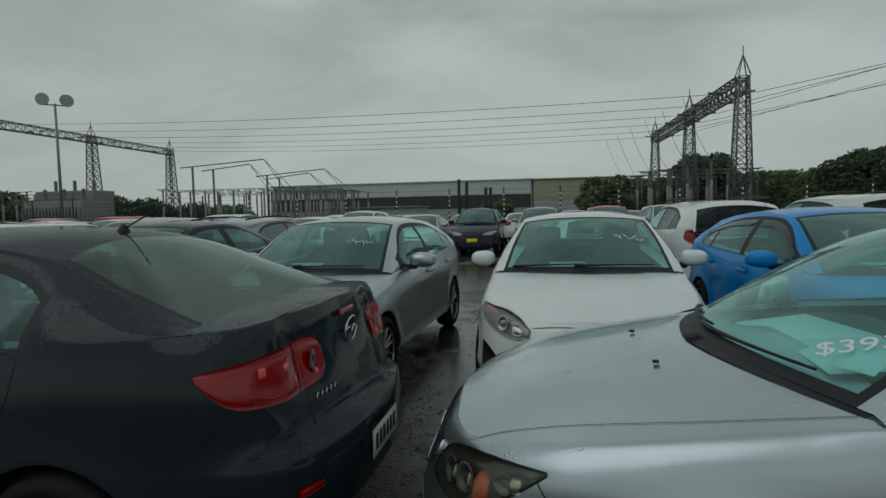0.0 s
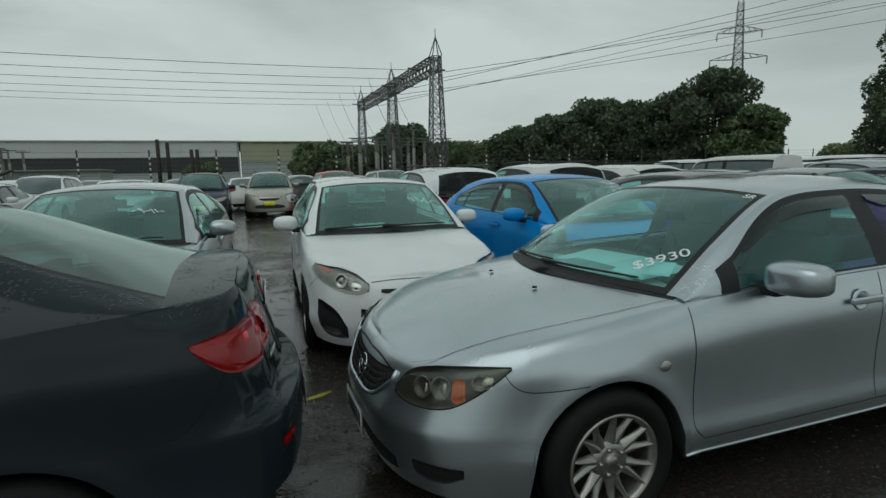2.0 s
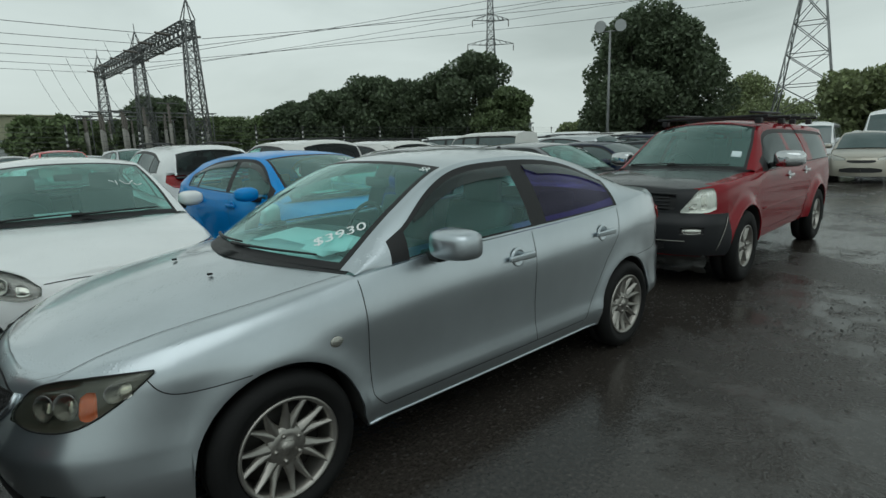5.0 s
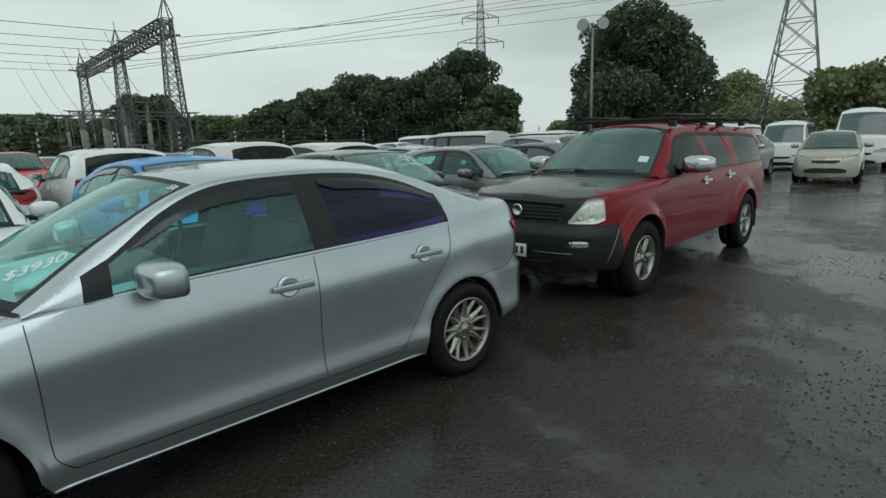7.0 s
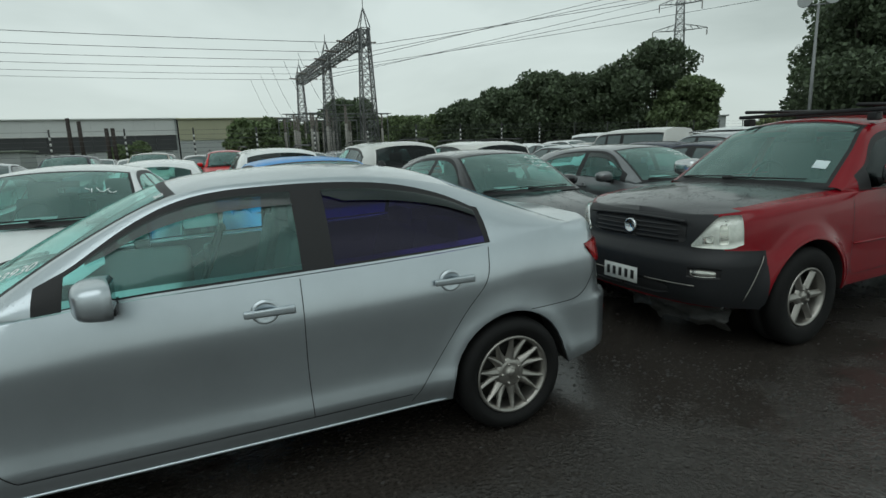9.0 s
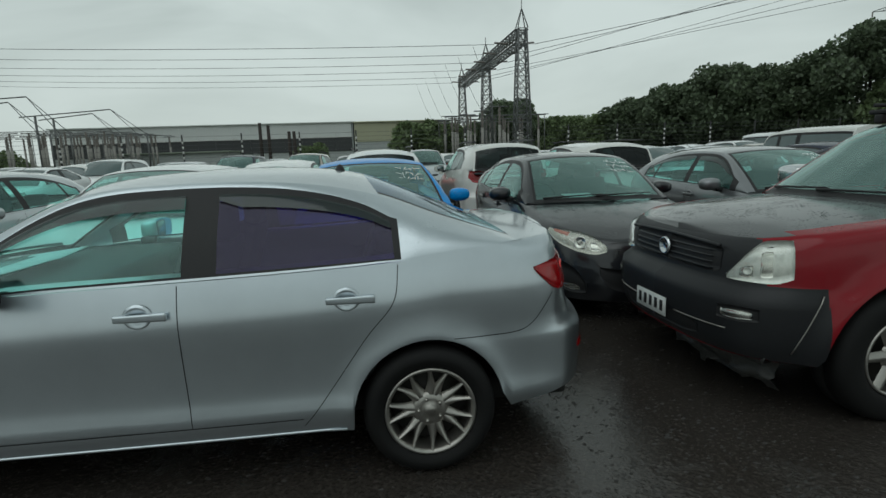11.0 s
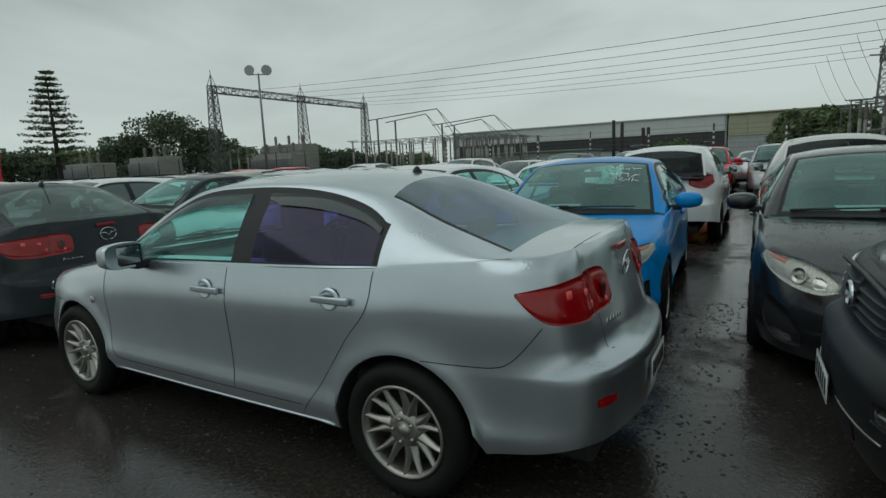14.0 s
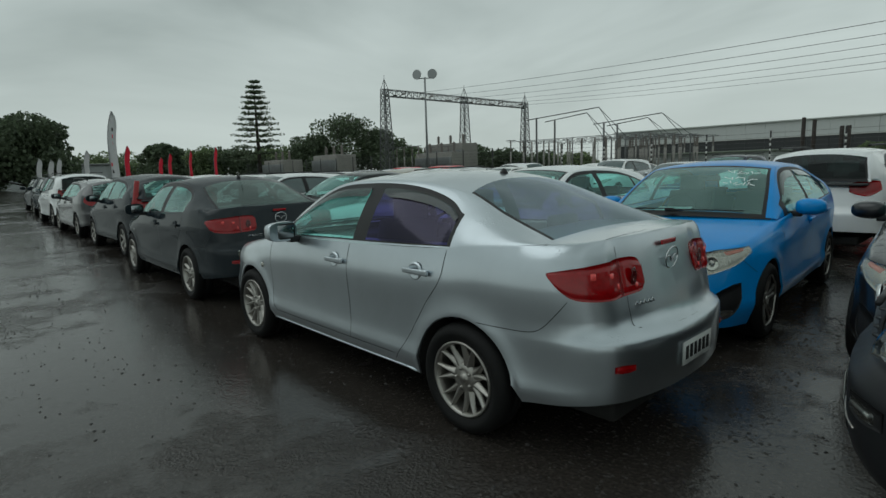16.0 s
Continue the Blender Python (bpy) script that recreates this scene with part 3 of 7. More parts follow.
def add_mirrors(car, s, material, detail=True):
    x, y, z = s["mirror"]
    k = s.get("mirror_size", 1.0)
    for side in (-1, 1):
        bm = bmesh.new()
        bmesh.ops.create_uvsphere(bm, u_segments=28 if detail else 12, v_segments=18 if detail else 8, radius=1.0)
        for v in bm.verts:
            c = [math.copysign(abs(q) ** s.get("mirror_round", 0.5), q) for q in v.co]
            x1 = min(c[0], 0.45)
            taper = 1 - 0.10 * max(0, c[1] * side)
            v.co = (x1 * 0.085 * k + 0.025 * k * max(0, c[1] * side), c[1] * 0.118 * k, c[2] * 0.075 * k * taper * (1 - 0.12 * max(0, -c[0])))
        bmesh.ops.translate(bm, vec=(x, side * y, z), verts=bm.verts)
        m = part("door_mirror", bm, material, car)
        if not detail:
            continue
        part("mirror_arm", rounded_box((0.09, 0.14, 0.05), (x + 0.0, side * (y - 0.13), z - 0.065), 0.015), M["trim"], m)
        part("mirror_rim", rounded_box((0.016, 0.196 * k, 0.118 * k), (x + 0.037 * k, side * (y - 0.004), z), 0.007, 2), M["trim"], m)
        part("mirror_glass", rounded_box((0.006, 0.17 * k, 0.098 * k), (x + 0.044 * k, side * (y - 0.004), z), 0.002, 1), M["mirror_glass"], m)


def text_mesh(words, size, material, parent, m, name="writing", label=""):
    cu = bpy.data.curves.new(name, "FONT")
    cu.body, cu.size, cu.align_x, cu.align_y, cu.extrude = words, size, "CENTER", "CENTER", 0.0006
    tmp = bpy.data.objects.new("tmp", cu)
    scene.collection.objects.link(tmp)
    bpy.context.view_layer.update()
    me = bpy.data.meshes.new_from_object(tmp.evaluated_get(bpy.context.evaluated_depsgraph_get()))
    bpy.data.objects.remove(tmp)
    bpy.data.curves.remove(cu)
    me.materials.clear()
    me.materials.append(material)
    ob = new(name, me)
    ob.parent = parent
    ob.matrix_basis = m
    if label:
        ob["label"] = label
    return ob


def number_plate(car, m, yellow=False, bars=6):
    p = part("number_plate", rounded_box((0.006, 0.36, 0.125), (0, 0, 0), 0.003, 1), M["plate_yellow" if yellow else "plate"], car)
    p.matrix_basis = m
    if bars:
        for k in range(bars):
            part("plate_mark", rounded_box((0.003, 0.034, 0.07), (0.0035, -0.13 + 0.26 * k / (bars - 1), 0), 0.001, 1), M["bar"], p)
    return p


def build_car(s, colour, label, category="car", group="", detail=True, name="car"):
    """A car from its numbers s, in a paint; returns its Empty, parts below it."""
    sh = Shell(s)
    car = thing(name, label, category, group)
    P = M[colour] if isinstance(colour, str) else colour
    bumper = M[s.get("bumper_paint", "")] if s.get("bumper_paint") else P
    glass_f = M[s.get("screen", "clear")] if detail else M["far_glass"]
    glass_s = M[s.get("side_glass", "side_clear")] if detail else M["far_glass"]
    glass_b = M[s.get("back_glass", "dark_glass")] if detail else M["far_glass"]
    glass_r = M[s.get("rear_glass", s.get("side_glass", "side_clear"))] if detail else M["far_glass"]
    st = sh.st
    low_rows = (0, 0.12, 0.24, 0.34, 0.44, 0.52, 0.58, 0.64, 0.72, 0.84, 0.94) if detail else (0, 0.5)
    high_rows = (0, 0.07, 0.2, 0.36, 0.5, 0.62, 0.74, 0.87) if detail else (0, 0.5)
    below, above = len(low_rows), len(high_rows)
    round_rows = (0.35, 0.6, 0.8, 0.93, 1.0) if detail else (0.6, 1.0)

    def heights(a):
        """Rows of the strip: up to the bumper's edge, on to the rounded shoulder, over it."""
        x, lo, hi = sh.plan(a)[0][0], sh.zlow(a), sh.top(a)
        knee = hi - 0.075
        cut = min(max(s["front_top"] if x < 0 else s["rear_top"], lo + 0.02), knee - 0.02)
        up = [cut + (knee - cut) * k for k in high_rows]
        c = s.get("crease", 0.80) + min(max(sh.zsh(x) - s.get("crease_at", 0.98), -0.1), 0.08)
        if detail and cut + 0.1 < c < knee - 0.05:
            up = [cut, cut + 0.07 * (knee - cut)] + [cut + (c - cut) * k for k in (0.4, 0.7)] + [c - 0.012, c + 0.004, c + 0.02, c + 0.55 * (knee - c)]
        return ([lo + (cut - lo) * k for k in low_rows] + up + [knee] + [knee + 0.075 * u for u in round_rows])
    # the strip round the body
    G = np.array([[sh.point(a, z) for z in heights(a)] for a in st])
    d0, d1, d2 = s["doors"]
    fb, rb = s["front_cut"], s["rear_cut"]
    out = {}

    def strip_key(i, j):
        p = (G[i, j] + G[i + 1, j + 1]) / 2
        x, z = p[0], p[2]
        if x < fb and (j < below or x < s.get("black_nose", -9)):
            return ("front_bumper", bumper)
        if x > rb and j < below:
            return ("rear_bumper", bumper)
        if not detail:
            return ("body", P)
        if z > sh.low(x) + 0.08 and p[1] > 0.6 * s["half_width"]:
            e = d2 + s.get("door_slant", 0.0) * (z - 0.3)
            if d0 < x < d1:
                return ("front_door*", P)
            if d1 < x < e and math.hypot(x - sh.half, z - s["hub"]) > s["arch"] + 0.03:
                return ("rear_door*", P)
        return ("body", P)
    NG = -grid_normals(G)
    # the arch lips and the bottom edge, turned inwards
    lip = np.array([[G[i, 0] * (1, t, 1) + (0, 0, dz) for t, dz in ((1, 0), (0.985, -0.006), (0.80, 0.03))] for i in range(len(st))])
    split_grid(lip, lambda i, j: ("wheel_well" if j else "body", M["underbody"] if j else P), True, out)
    # bonnet, sills under the windows, boot deck
    bon, boo = curve_fn(s["bonnet"]), curve_fn(s["boot"])
    cuts = [1, 0.975, 0.94, 0.88, 0.8, 0.65, 0.5, 0.33, 0.16, 0]
    S = [sh.shoulder(a) for a in st]
    zc_fn = lambda x: bon(x) if x < 0 else boo(x)
    power = s.get("deck_power", 2.3)

    def deck_row(p):
        zc = max(zc_fn(p[0]), p[2])
        return [(p[0], p[1] * t, p[2] + (zc - p[2]) * (1 - t ** power)) for t in cuts]
    for which in ("front", "mid", "rear"):
        R = []
        for p in S:
            if which == "front" and p[0] <= s["cowl"] + 0.06 or which == "rear" and p[0] >= s["boot_start"] - 0.06:
                R.append(deck_row(p))
            if which == "mid" and s["cowl"] - 0.06 <= p[0] <= s["boot_start"] + 0.06:
                R.append([(p[0], p[1] * t, p[2] + 0.012 * (1 - t) / 0.2) for t in (1, 0.985, 0.96, 0.9, 0.8)])
        if len(R) < 2:
            continue
        R = np.array(R)
        bk = {"front": ("bonnet", M[s["bonnet_paint"]] if s.get("bonnet_paint") else P), "mid": ("body", P), "rear": ("boot_lid", P)}[which]
        edge = s.get("bonnet_edge", 3)
        ND = -grid_normals(R)
        if which != "mid":
            # one rounded edge between the flank and the deck
            ids = [i for i, p in enumerate(S) if (p[0] <= s["cowl"] + 0.06 if which == "front" else p[0] >= s["boot_start"] - 0.06)]
            whole = -grid_normals(np.concatenate([G[ids], R[:, 1:]], axis=1))
            rows_up = G.shape[1]
            NG[ids] = whole[:, :rows_up]
            ND = whole[:, rows_up - 1:]
            for r in range(len(R)):
                x, ye, ze = R[r, 0]
                own = min(max((0.92 - ye / s["half_width"]) / 0.35, 0.0), 1.0)
                if own > 0:
                    # towards nose and tail the deck's own slope takes over
                    fall = max(zc_fn(x) - ze, 0.0)
                    rise = (zc_fn(x + 0.03) - zc_fn(x - 0.03)) / 0.06
                    for q, t in enumerate(cuts):
                        n = np.array([-rise, fall * power * t ** (power - 1) / max(ye, 0.2), 1.0])
                        n = n / np.linalg.norm(n) * own + ND[r, q] * (1 - own)
                        ND[r, q] = n / np.linalg.norm(n) if q else ND[r, q]
        front_red = s.get("bonnet_nose", -9)
        split_grid(R, lambda i, j: (("body", P) if which == "front" and j < edge and R[i, 0, 0] > front_red else bk), False, out, ND)
    # glasshouse
    ribs = catmull(s["ribs"], 10 if detail else 5)
    per = 10 if detail else 5
    C, R3, B3 = ribs[:, [0, 1]], ribs[:, 2:5], ribs[:, 5:8].copy()
    for b in B3:
        back = 0.0 if s.get("upright") else min(max((b[0] - ribs[int(s["window_span"][1] * (10 if detail else 5)), 5] + 0.05) / 0.1, 0.0), 1.0)
        b[2] = sh.zsh(b[0])
        edge = sh.point(sh.at_x(b[0]), b[2])[1] - 0.004 * (1 - back)
        b[2] += 0.003 * (1 - back)
        g = min(max((b[0] - ribs[0, 5]) / 0.5, 0.0), 1.0)
        b[1] = min(edge, b[1] + 0.2) * g + min(edge, b[1]) * (1 - g)
    tc = [1, 0.985, 0.95, 0.91, 0.8, 0.65, 0.5, 0.33, 0.16, 0]
    T = np.array([[(r[0] + (c[0] - r[0]) * (1 - t * t), r[1] * t, r[2] + (c[1] - r[2]) * (1 - t ** 2.4)) for t in tc] for c, r in zip(C, R3)])
    k1, k2 = s["glass_knots"]
    last = len(s["ribs"]) - 1

    def top_key(i, j):
        k = (i + 0.5) / per
        if j >= 2 and 0.05 < k < k1 - 0.04:
            return ("windscreen_edge", M["trim"]) if k < 0.1 or detail and (j == 2 or k > k1 - 0.14) else ("windscreen", glass_f)
        if j >= 2 and k2 + 0.06 < k < last - s.get("rear_glass_end", 0.02):
            if detail and j == 2:
                return ("rear_window_edge*", M["trim"])
            return ("rear_window", M["violet_band"] if s.get("tint_band") and detail else glass_b)
        if j < 2 or k1 - 0.04 <= k <= k2 + 0.06:
            return ("roof", P if not s.get("roof_paint") else M[s["roof_paint"]])
        return ("windscreen_edge" if k < k1 else "rear_window_edge", M["trim"])
    NT = -grid_normals(T)
    w0, w1 = s["window_span"]
    vt = curve_fn(s["window_top"])
    pillars = s["pillars"]
    W = []
    for i, (b, r) in enumerate(zip(B3, R3)):
        t = vt(min(max(i / per, w0), w1))
        row = []
        for v in (0, 0.025, 0.05, 0.05 + (t - 0.05) * 0.33, 0.05 + (t - 0.05) * 0.66, t, min(t + 0.10, t + (1 - t) * 0.7), 1):
            q = b + (r - b) * v + np.array([0, 0.025 * math.sin(math.pi * v), 0])
            if not s.get("upright"):
                # behind the last window the pillar curves out of the flank
                c = np.array([b[0] * 0.7 + r[0] * 0.3, b[1] - 0.16 * (r[2] - b[2]), b[2] + 0.55 * (r[2] - b[2])])
                g = min(max((i / per - w1 + 0.25) / 0.6, 0.0), 1.0)
                q = q * (1 - g) + ((1 - v) ** 2 * b + 2 * v * (1 - v) * c + v * v * r) * g
            row.append(q)
        W.append(row)
    W = np.array(W)

    def side_key(i, j):
        k = (i + 0.5) / per
        if w0 < k < w1 and 2 <= j <= 4:
            for lo, hi in pillars:
                if lo < k < hi and s.get("painted_pillars"):
                    return ("roof_pillar*" if detail else "roof", P)
                if lo < k < hi:
                    return ("pillar_trim:%d*" % (lo * 100) if detail else "window_trim", M["trim"])
            if k < s["privacy_from"] or not detail:
                return ("front_window*" if detail else "side_window*", glass_s)
            return ("rear_side_window*", glass_r)
        if w0 - 0.1 < k < w1 and j in (1, 5) or w1 <= k < w1 + 0.1 and 1 <= j <= 5:
            return ("window_trim:%d*" % (5 if j == 5 else 1) if detail else "window_trim", M["trim"])
        if s.get("sail", 9) < k <= w0 and j <= 5:
            return ("mirror_sail*", M["trim"])
        return ("roof_pillar*" if detail else "roof", M[s["pillar_paint"]] if s.get("pillar_paint") else P)
    if detail and s.get("visor"):
        # smoked rain visors along the tops of the side windows
        lo, hi = pillars[0]
        for side in (-1, 1):
            for first_rib, last_rib in ((int(w0 * per) + 2, int(lo * per) + 1), (int(hi * per), int(w1 * per))):
                v, ribs_in = [], range(first_rib, last_rib + 1)
                for i in ribs_in:
                    ease = 0.42 * min(1.0, (i - first_rib + 1.0) / 3)
                    for u, off in ((ease, 0.013), (ease * 0.5, 0.012), (0.0, 0.009), (-0.25, 0.003)):
                        p = W[i, 5] + ((W[i, 4] - W[i, 5]) * u if u >= 0 else (W[i, 6] - W[i, 5]) * -u)
                        v.append((p[0], (p[1] + off) * side, p[2]))
                part("rain_visor", (v, grid_faces(len(ribs_in), 4, side < 0)), M["visor"], car, "smoked plastic rain visor")
    NW = -grid_normals(W)
    n = NT[:, 0] + NW[:, -1]
    n /= np.maximum(np.linalg.norm(n, axis=1, keepdims=True), 1e-6)
    NT[:, 0] = NW[:, -1] = n
    # the rear pillar flows into the flank
    if not s.get("upright"):
        flank = [i for i, p in enumerate(S) if p[1] > 0.5 and p[0] > 0]
        x_end = W[-1, 0, 0]
        x_start = W[int(w1 * per), 0, 0]
        gx, wx, order = [S[i][0] for i in flank], W[:, 0, 0], np.argsort(W[:, 0, 0])
        side_n, pillar_n = NG[flank, -3].copy(), NW[:, 2].copy()

        def blended(x):
            n = np.array([np.interp(x, gx, side_n[:, c]) + np.interp(x, wx[order], pillar_n[order, c]) for c in range(3)])
            return n / max(np.linalg.norm(n), 1e-6)
        for i in flank:
            if x_start - 0.05 < S[i][0] < x_end:
                NG[i, -1] = blended(S[i][0])
        for i in range(len(W)):
            if W[i, 0, 0] > x_start - 0.05:
                NW[i, 0] = blended(W[i, 0, 0])
    split_grid(T, top_key, False, out, NT)
    split_grid(W, side_key, False, out, NW)
    split_grid(G, strip_key, False, out, NG)
    # a back wall for upright tails
    if s.get("upright"):
        lastT, lastW = T[-1], W[-1]
        ring = [lastW[j] for j in range(len(lastW))] + [lastT[j] for j in range(1, len(lastT))]
        base = [np.array([p[0] + 0.02, p[1], s["upright"]]) for p in ring]
        U = np.array([[base[i] + (ring[i] - base[i]) * t for t in (0, 1)] for i in range(len(ring))])
        split_grid(U, lambda i, j: ("tailgate", P), False, out)
    for (nm, mat), (v, f, n, _) in sorted(out.items(), key=lambda t: (t[0][0], t[0][1].name)):
        part(nm.split("*")[0].split(":")[0], (v, f), mat, car, normals=n)
    # underside
    hw = s["half_width"]
    F, Rr = s["plan"][0][0], s["plan"][-1][0]
    part("underbody", rounded_box((Rr - F - 0.35, hw * 1.3, 0.12), ((F + Rr) / 2, 0, s["floor"]), 0.03), M["underbody"], car)
    if detail:
        part("floor_pan", rounded_box((s["wheelbase"] - 2 * s["arch"] - 0.1, hw * 1.86, 0.1), (0, 0, s["floor"] + 0.06), 0.03), M["underbody"], car)
    add_wheels(car, s, detail)
    add_mirrors(car, s, P if not s.get("mirror_paint") else M[s["mirror_paint"]], detail)
    if detail:
        interior(car, s)
    if detail:
        wipers(car, s, T, per)
    # shut lines
    if detail:
        for side in (-1, 1):
            zt = lambda x: sh.zsh(x) - 0.012
            lo = lambda x: sh.low(x) + 0.085
            A = sh.at_x
            lines = [seam(sh, [(A(d0), zt(d0)), (A(d0 + 0.01), 0.7), (A(d0 + 0.015), 0.45), (A(d0 + 0.03), lo(d0) + 0.05), (A(d0 + 0.08), lo(d0))], side),
                     seam(sh, [(A(d1), zt(d1)), (A(d1 + 0.0), 0.6), (A(d1 + 0.01), lo(d1))], side),
                     seam(sh, [(A(d0 + 0.08), lo(d0)), (A((d0 + d1) / 2), lo(0)), (A(d1), lo(d1)), (A(s["rear_edge"][-1][0]), lo(d1))], side)]
            lines.append(seam(sh, [(A(x), z if z else zt(x)) for x, z in s["rear_edge"]], side))
            for ln in s.get("seams", ()):
                lines.append(seam(sh, [(A(x), z) for x, z in ln], side))
            for ln in lines:
                part("shut_line", ln, M["trim"], car)
            for hx, hz in s["handles"]:
                door_handle(car, sh, hx, hz, side, P if not s.get("handle_paint") else M[s["handle_paint"]])
    return car, sh


def door_handle(car, sh, x, z, side, material):
    a = sh.at_x(x)
    p = sh.point(a, z)
    cup = lathe([(0.0001, 0.0012), (0.02, 0.0022), (0.036, 0.0062), (0.044, 0.0092), (0.049, 0.0085), (0.056, 0.0)], 28)
    part("handle_cup", ([(p[0] + vx * 1.1, side * (p[1] + vy), p[2] + vz) for vx, vy, vz in cup[0]], [f[::-1] if side > 0 else f for f in cup[1]]), material, car)
    bm = rounded_box((0.215, 0.020, 0.036), (0, 0, 0), 0.0095, 3)
    for v in bm.verts:
        v.co.y += -side * 0.25 * v.co.x ** 2
        if v.co.x < -0.05:
            v.co.z *= 0.8
    bmesh.ops.translate(bm, vec=(p[0] + 0.018, side * (p[1] + 0.023), p[2] + 0.002), verts=bm.verts)
    part("door_handle", bm, material, car)


def interior(car, s):
    x0, zf, hw = s["seat_x"], s["floor"] + 0.2, s["half_width"]
    zb = s["ribs"][2][7]
    k = (s["ribs"][3][1] - 1.46)
    for i, (x, name) in enumerate(((x0, "front_seat"), (x0 + 0.80, "rear_seat"))):
        for y in (-0.36, 0.36):
            base = rounded_box((0.5, 0.5, 0.16), (x, y, zf + 0.05 + k * 0.6), 0.05, 2)
            tilt = pose(x + 0.30, y, zf + 0.36 + k * 0.6 - 0.1 * i, 0, 16, 0)
            rest = rounded_box((0.13, 0.48, 0.62), (0, 0, 0), 0.05, 2)
            bmesh.ops.transform(rest, matrix=tilt, verts=rest.verts)
            head = rounded_box((0.10, 0.27, 0.19), (x + 0.40, y, zf + 0.74 + k * 0.6 - 0.17 * i), 0.045, 2)
            part(name, join(base, rest, head), M["seat"], car)
    cx = s["cowl"] + 0.22
    bm = rounded_box((0.62, hw * 1.62, 0.34), (cx + 0.12, 0, zb - 0.15), 0.08, 3)
    part("dashboard", bm, M["dash"], car)
    wy = 0.36
    ring = []
    for q in range(25):
        a = 2 * math.pi * q / 24
        ring.append((cx + 0.55 + 0.07 * math.sin(a), wy + 0.185 * math.cos(a), zb - 0.01 + 0.17 * math.sin(a)))
    hub = rounded_box((0.05, 0.16, 0.12), (cx + 0.53, wy, zb - 0.01), 0.03, 2)
    me = bpy.data.meshes.new("tmp")
    hub.to_mesh(me)
    hv, hf = [tuple(v.co) for v in me.vertices], [tuple(p.vertices) for p in me.polygons]
    bpy.data.meshes.remove(me)
    hub.free()
    part("steering_wheel", merged(tube(ring, 0.014, 8), (hv, hf), tube([(cx + 0.53, wy, zb), (cx + 0.3, wy, zb - 0.12)], 0.03, 8)), M["dash"], car)
    r = s["ribs"][2]
    part("rear_view_mirror", rounded_box((0.03, 0.22, 0.06), (r[0] + 0.06, 0.0, r[1] - 0.13), 0.02, 2), M["dash"], car)
    part("cabin_tub", rounded_box((2.0, hw * 1.7, 0.1), (x0 + 0.35, 0, zf + 0.02), 0.03, 1), M["dash"], car)
    part("parcel_shelf", rounded_box((0.5, hw * 1.45, 0.04), (s["boot_start"] - 0.12, 0, s["ribs"][-2][7] - 0.05), 0.015, 1), M["dash"], car)


def wipers(car, s, T, per):
    """Two wiper arms lying along the foot of the windscreen."""
    for y0, y1 in ((0.10, -0.55), (0.62, 0.02)):
        pts = []
        for t in np.linspace(0, 1, 9):
            y = y0 + (y1 - y0) * t
            i = per * (0.08 + 0.05 * t)
            i0 = int(i)
            row = T[i0] + (T[i0 + 1] - T[i0]) * (i - i0)
            ys = row[:, 1][::-1]
            x = np.interp(abs(y), ys, row[:, 0][::-1])
            z = np.interp(abs(y), ys, row[:, 2][::-1])
            pts.append((x - 0.006, y, z + 0.014))
        part("wiper", tube(pts, [0.011, 0.010, 0.009, 0.008, 0.007, 0.007, 0.006, 0.006, 0.005], 6), M["trim"], car)
    # black scuttle under the screen
    pts0 = T[int(per * 0.05)]
    v, f = [], []
    full = [(p[0], p[1], p[2]) for p in pts0] + [(p[0], -p[1], p[2]) for p in pts0[::-1]]
    for x, y, z in full:
        v.append((x - 0.055 * (1 - abs(y) * 0.9), y, z - 0.012))
        v.append((x + 0.02, y, z + 0.006))
    for i in range(len(full) - 1):
        f.append((2 * i, 2 * i + 2, 2 * i + 3, 2 * i + 1)[::-1])
    part("scuttle", (v, f), M["trim"], car)


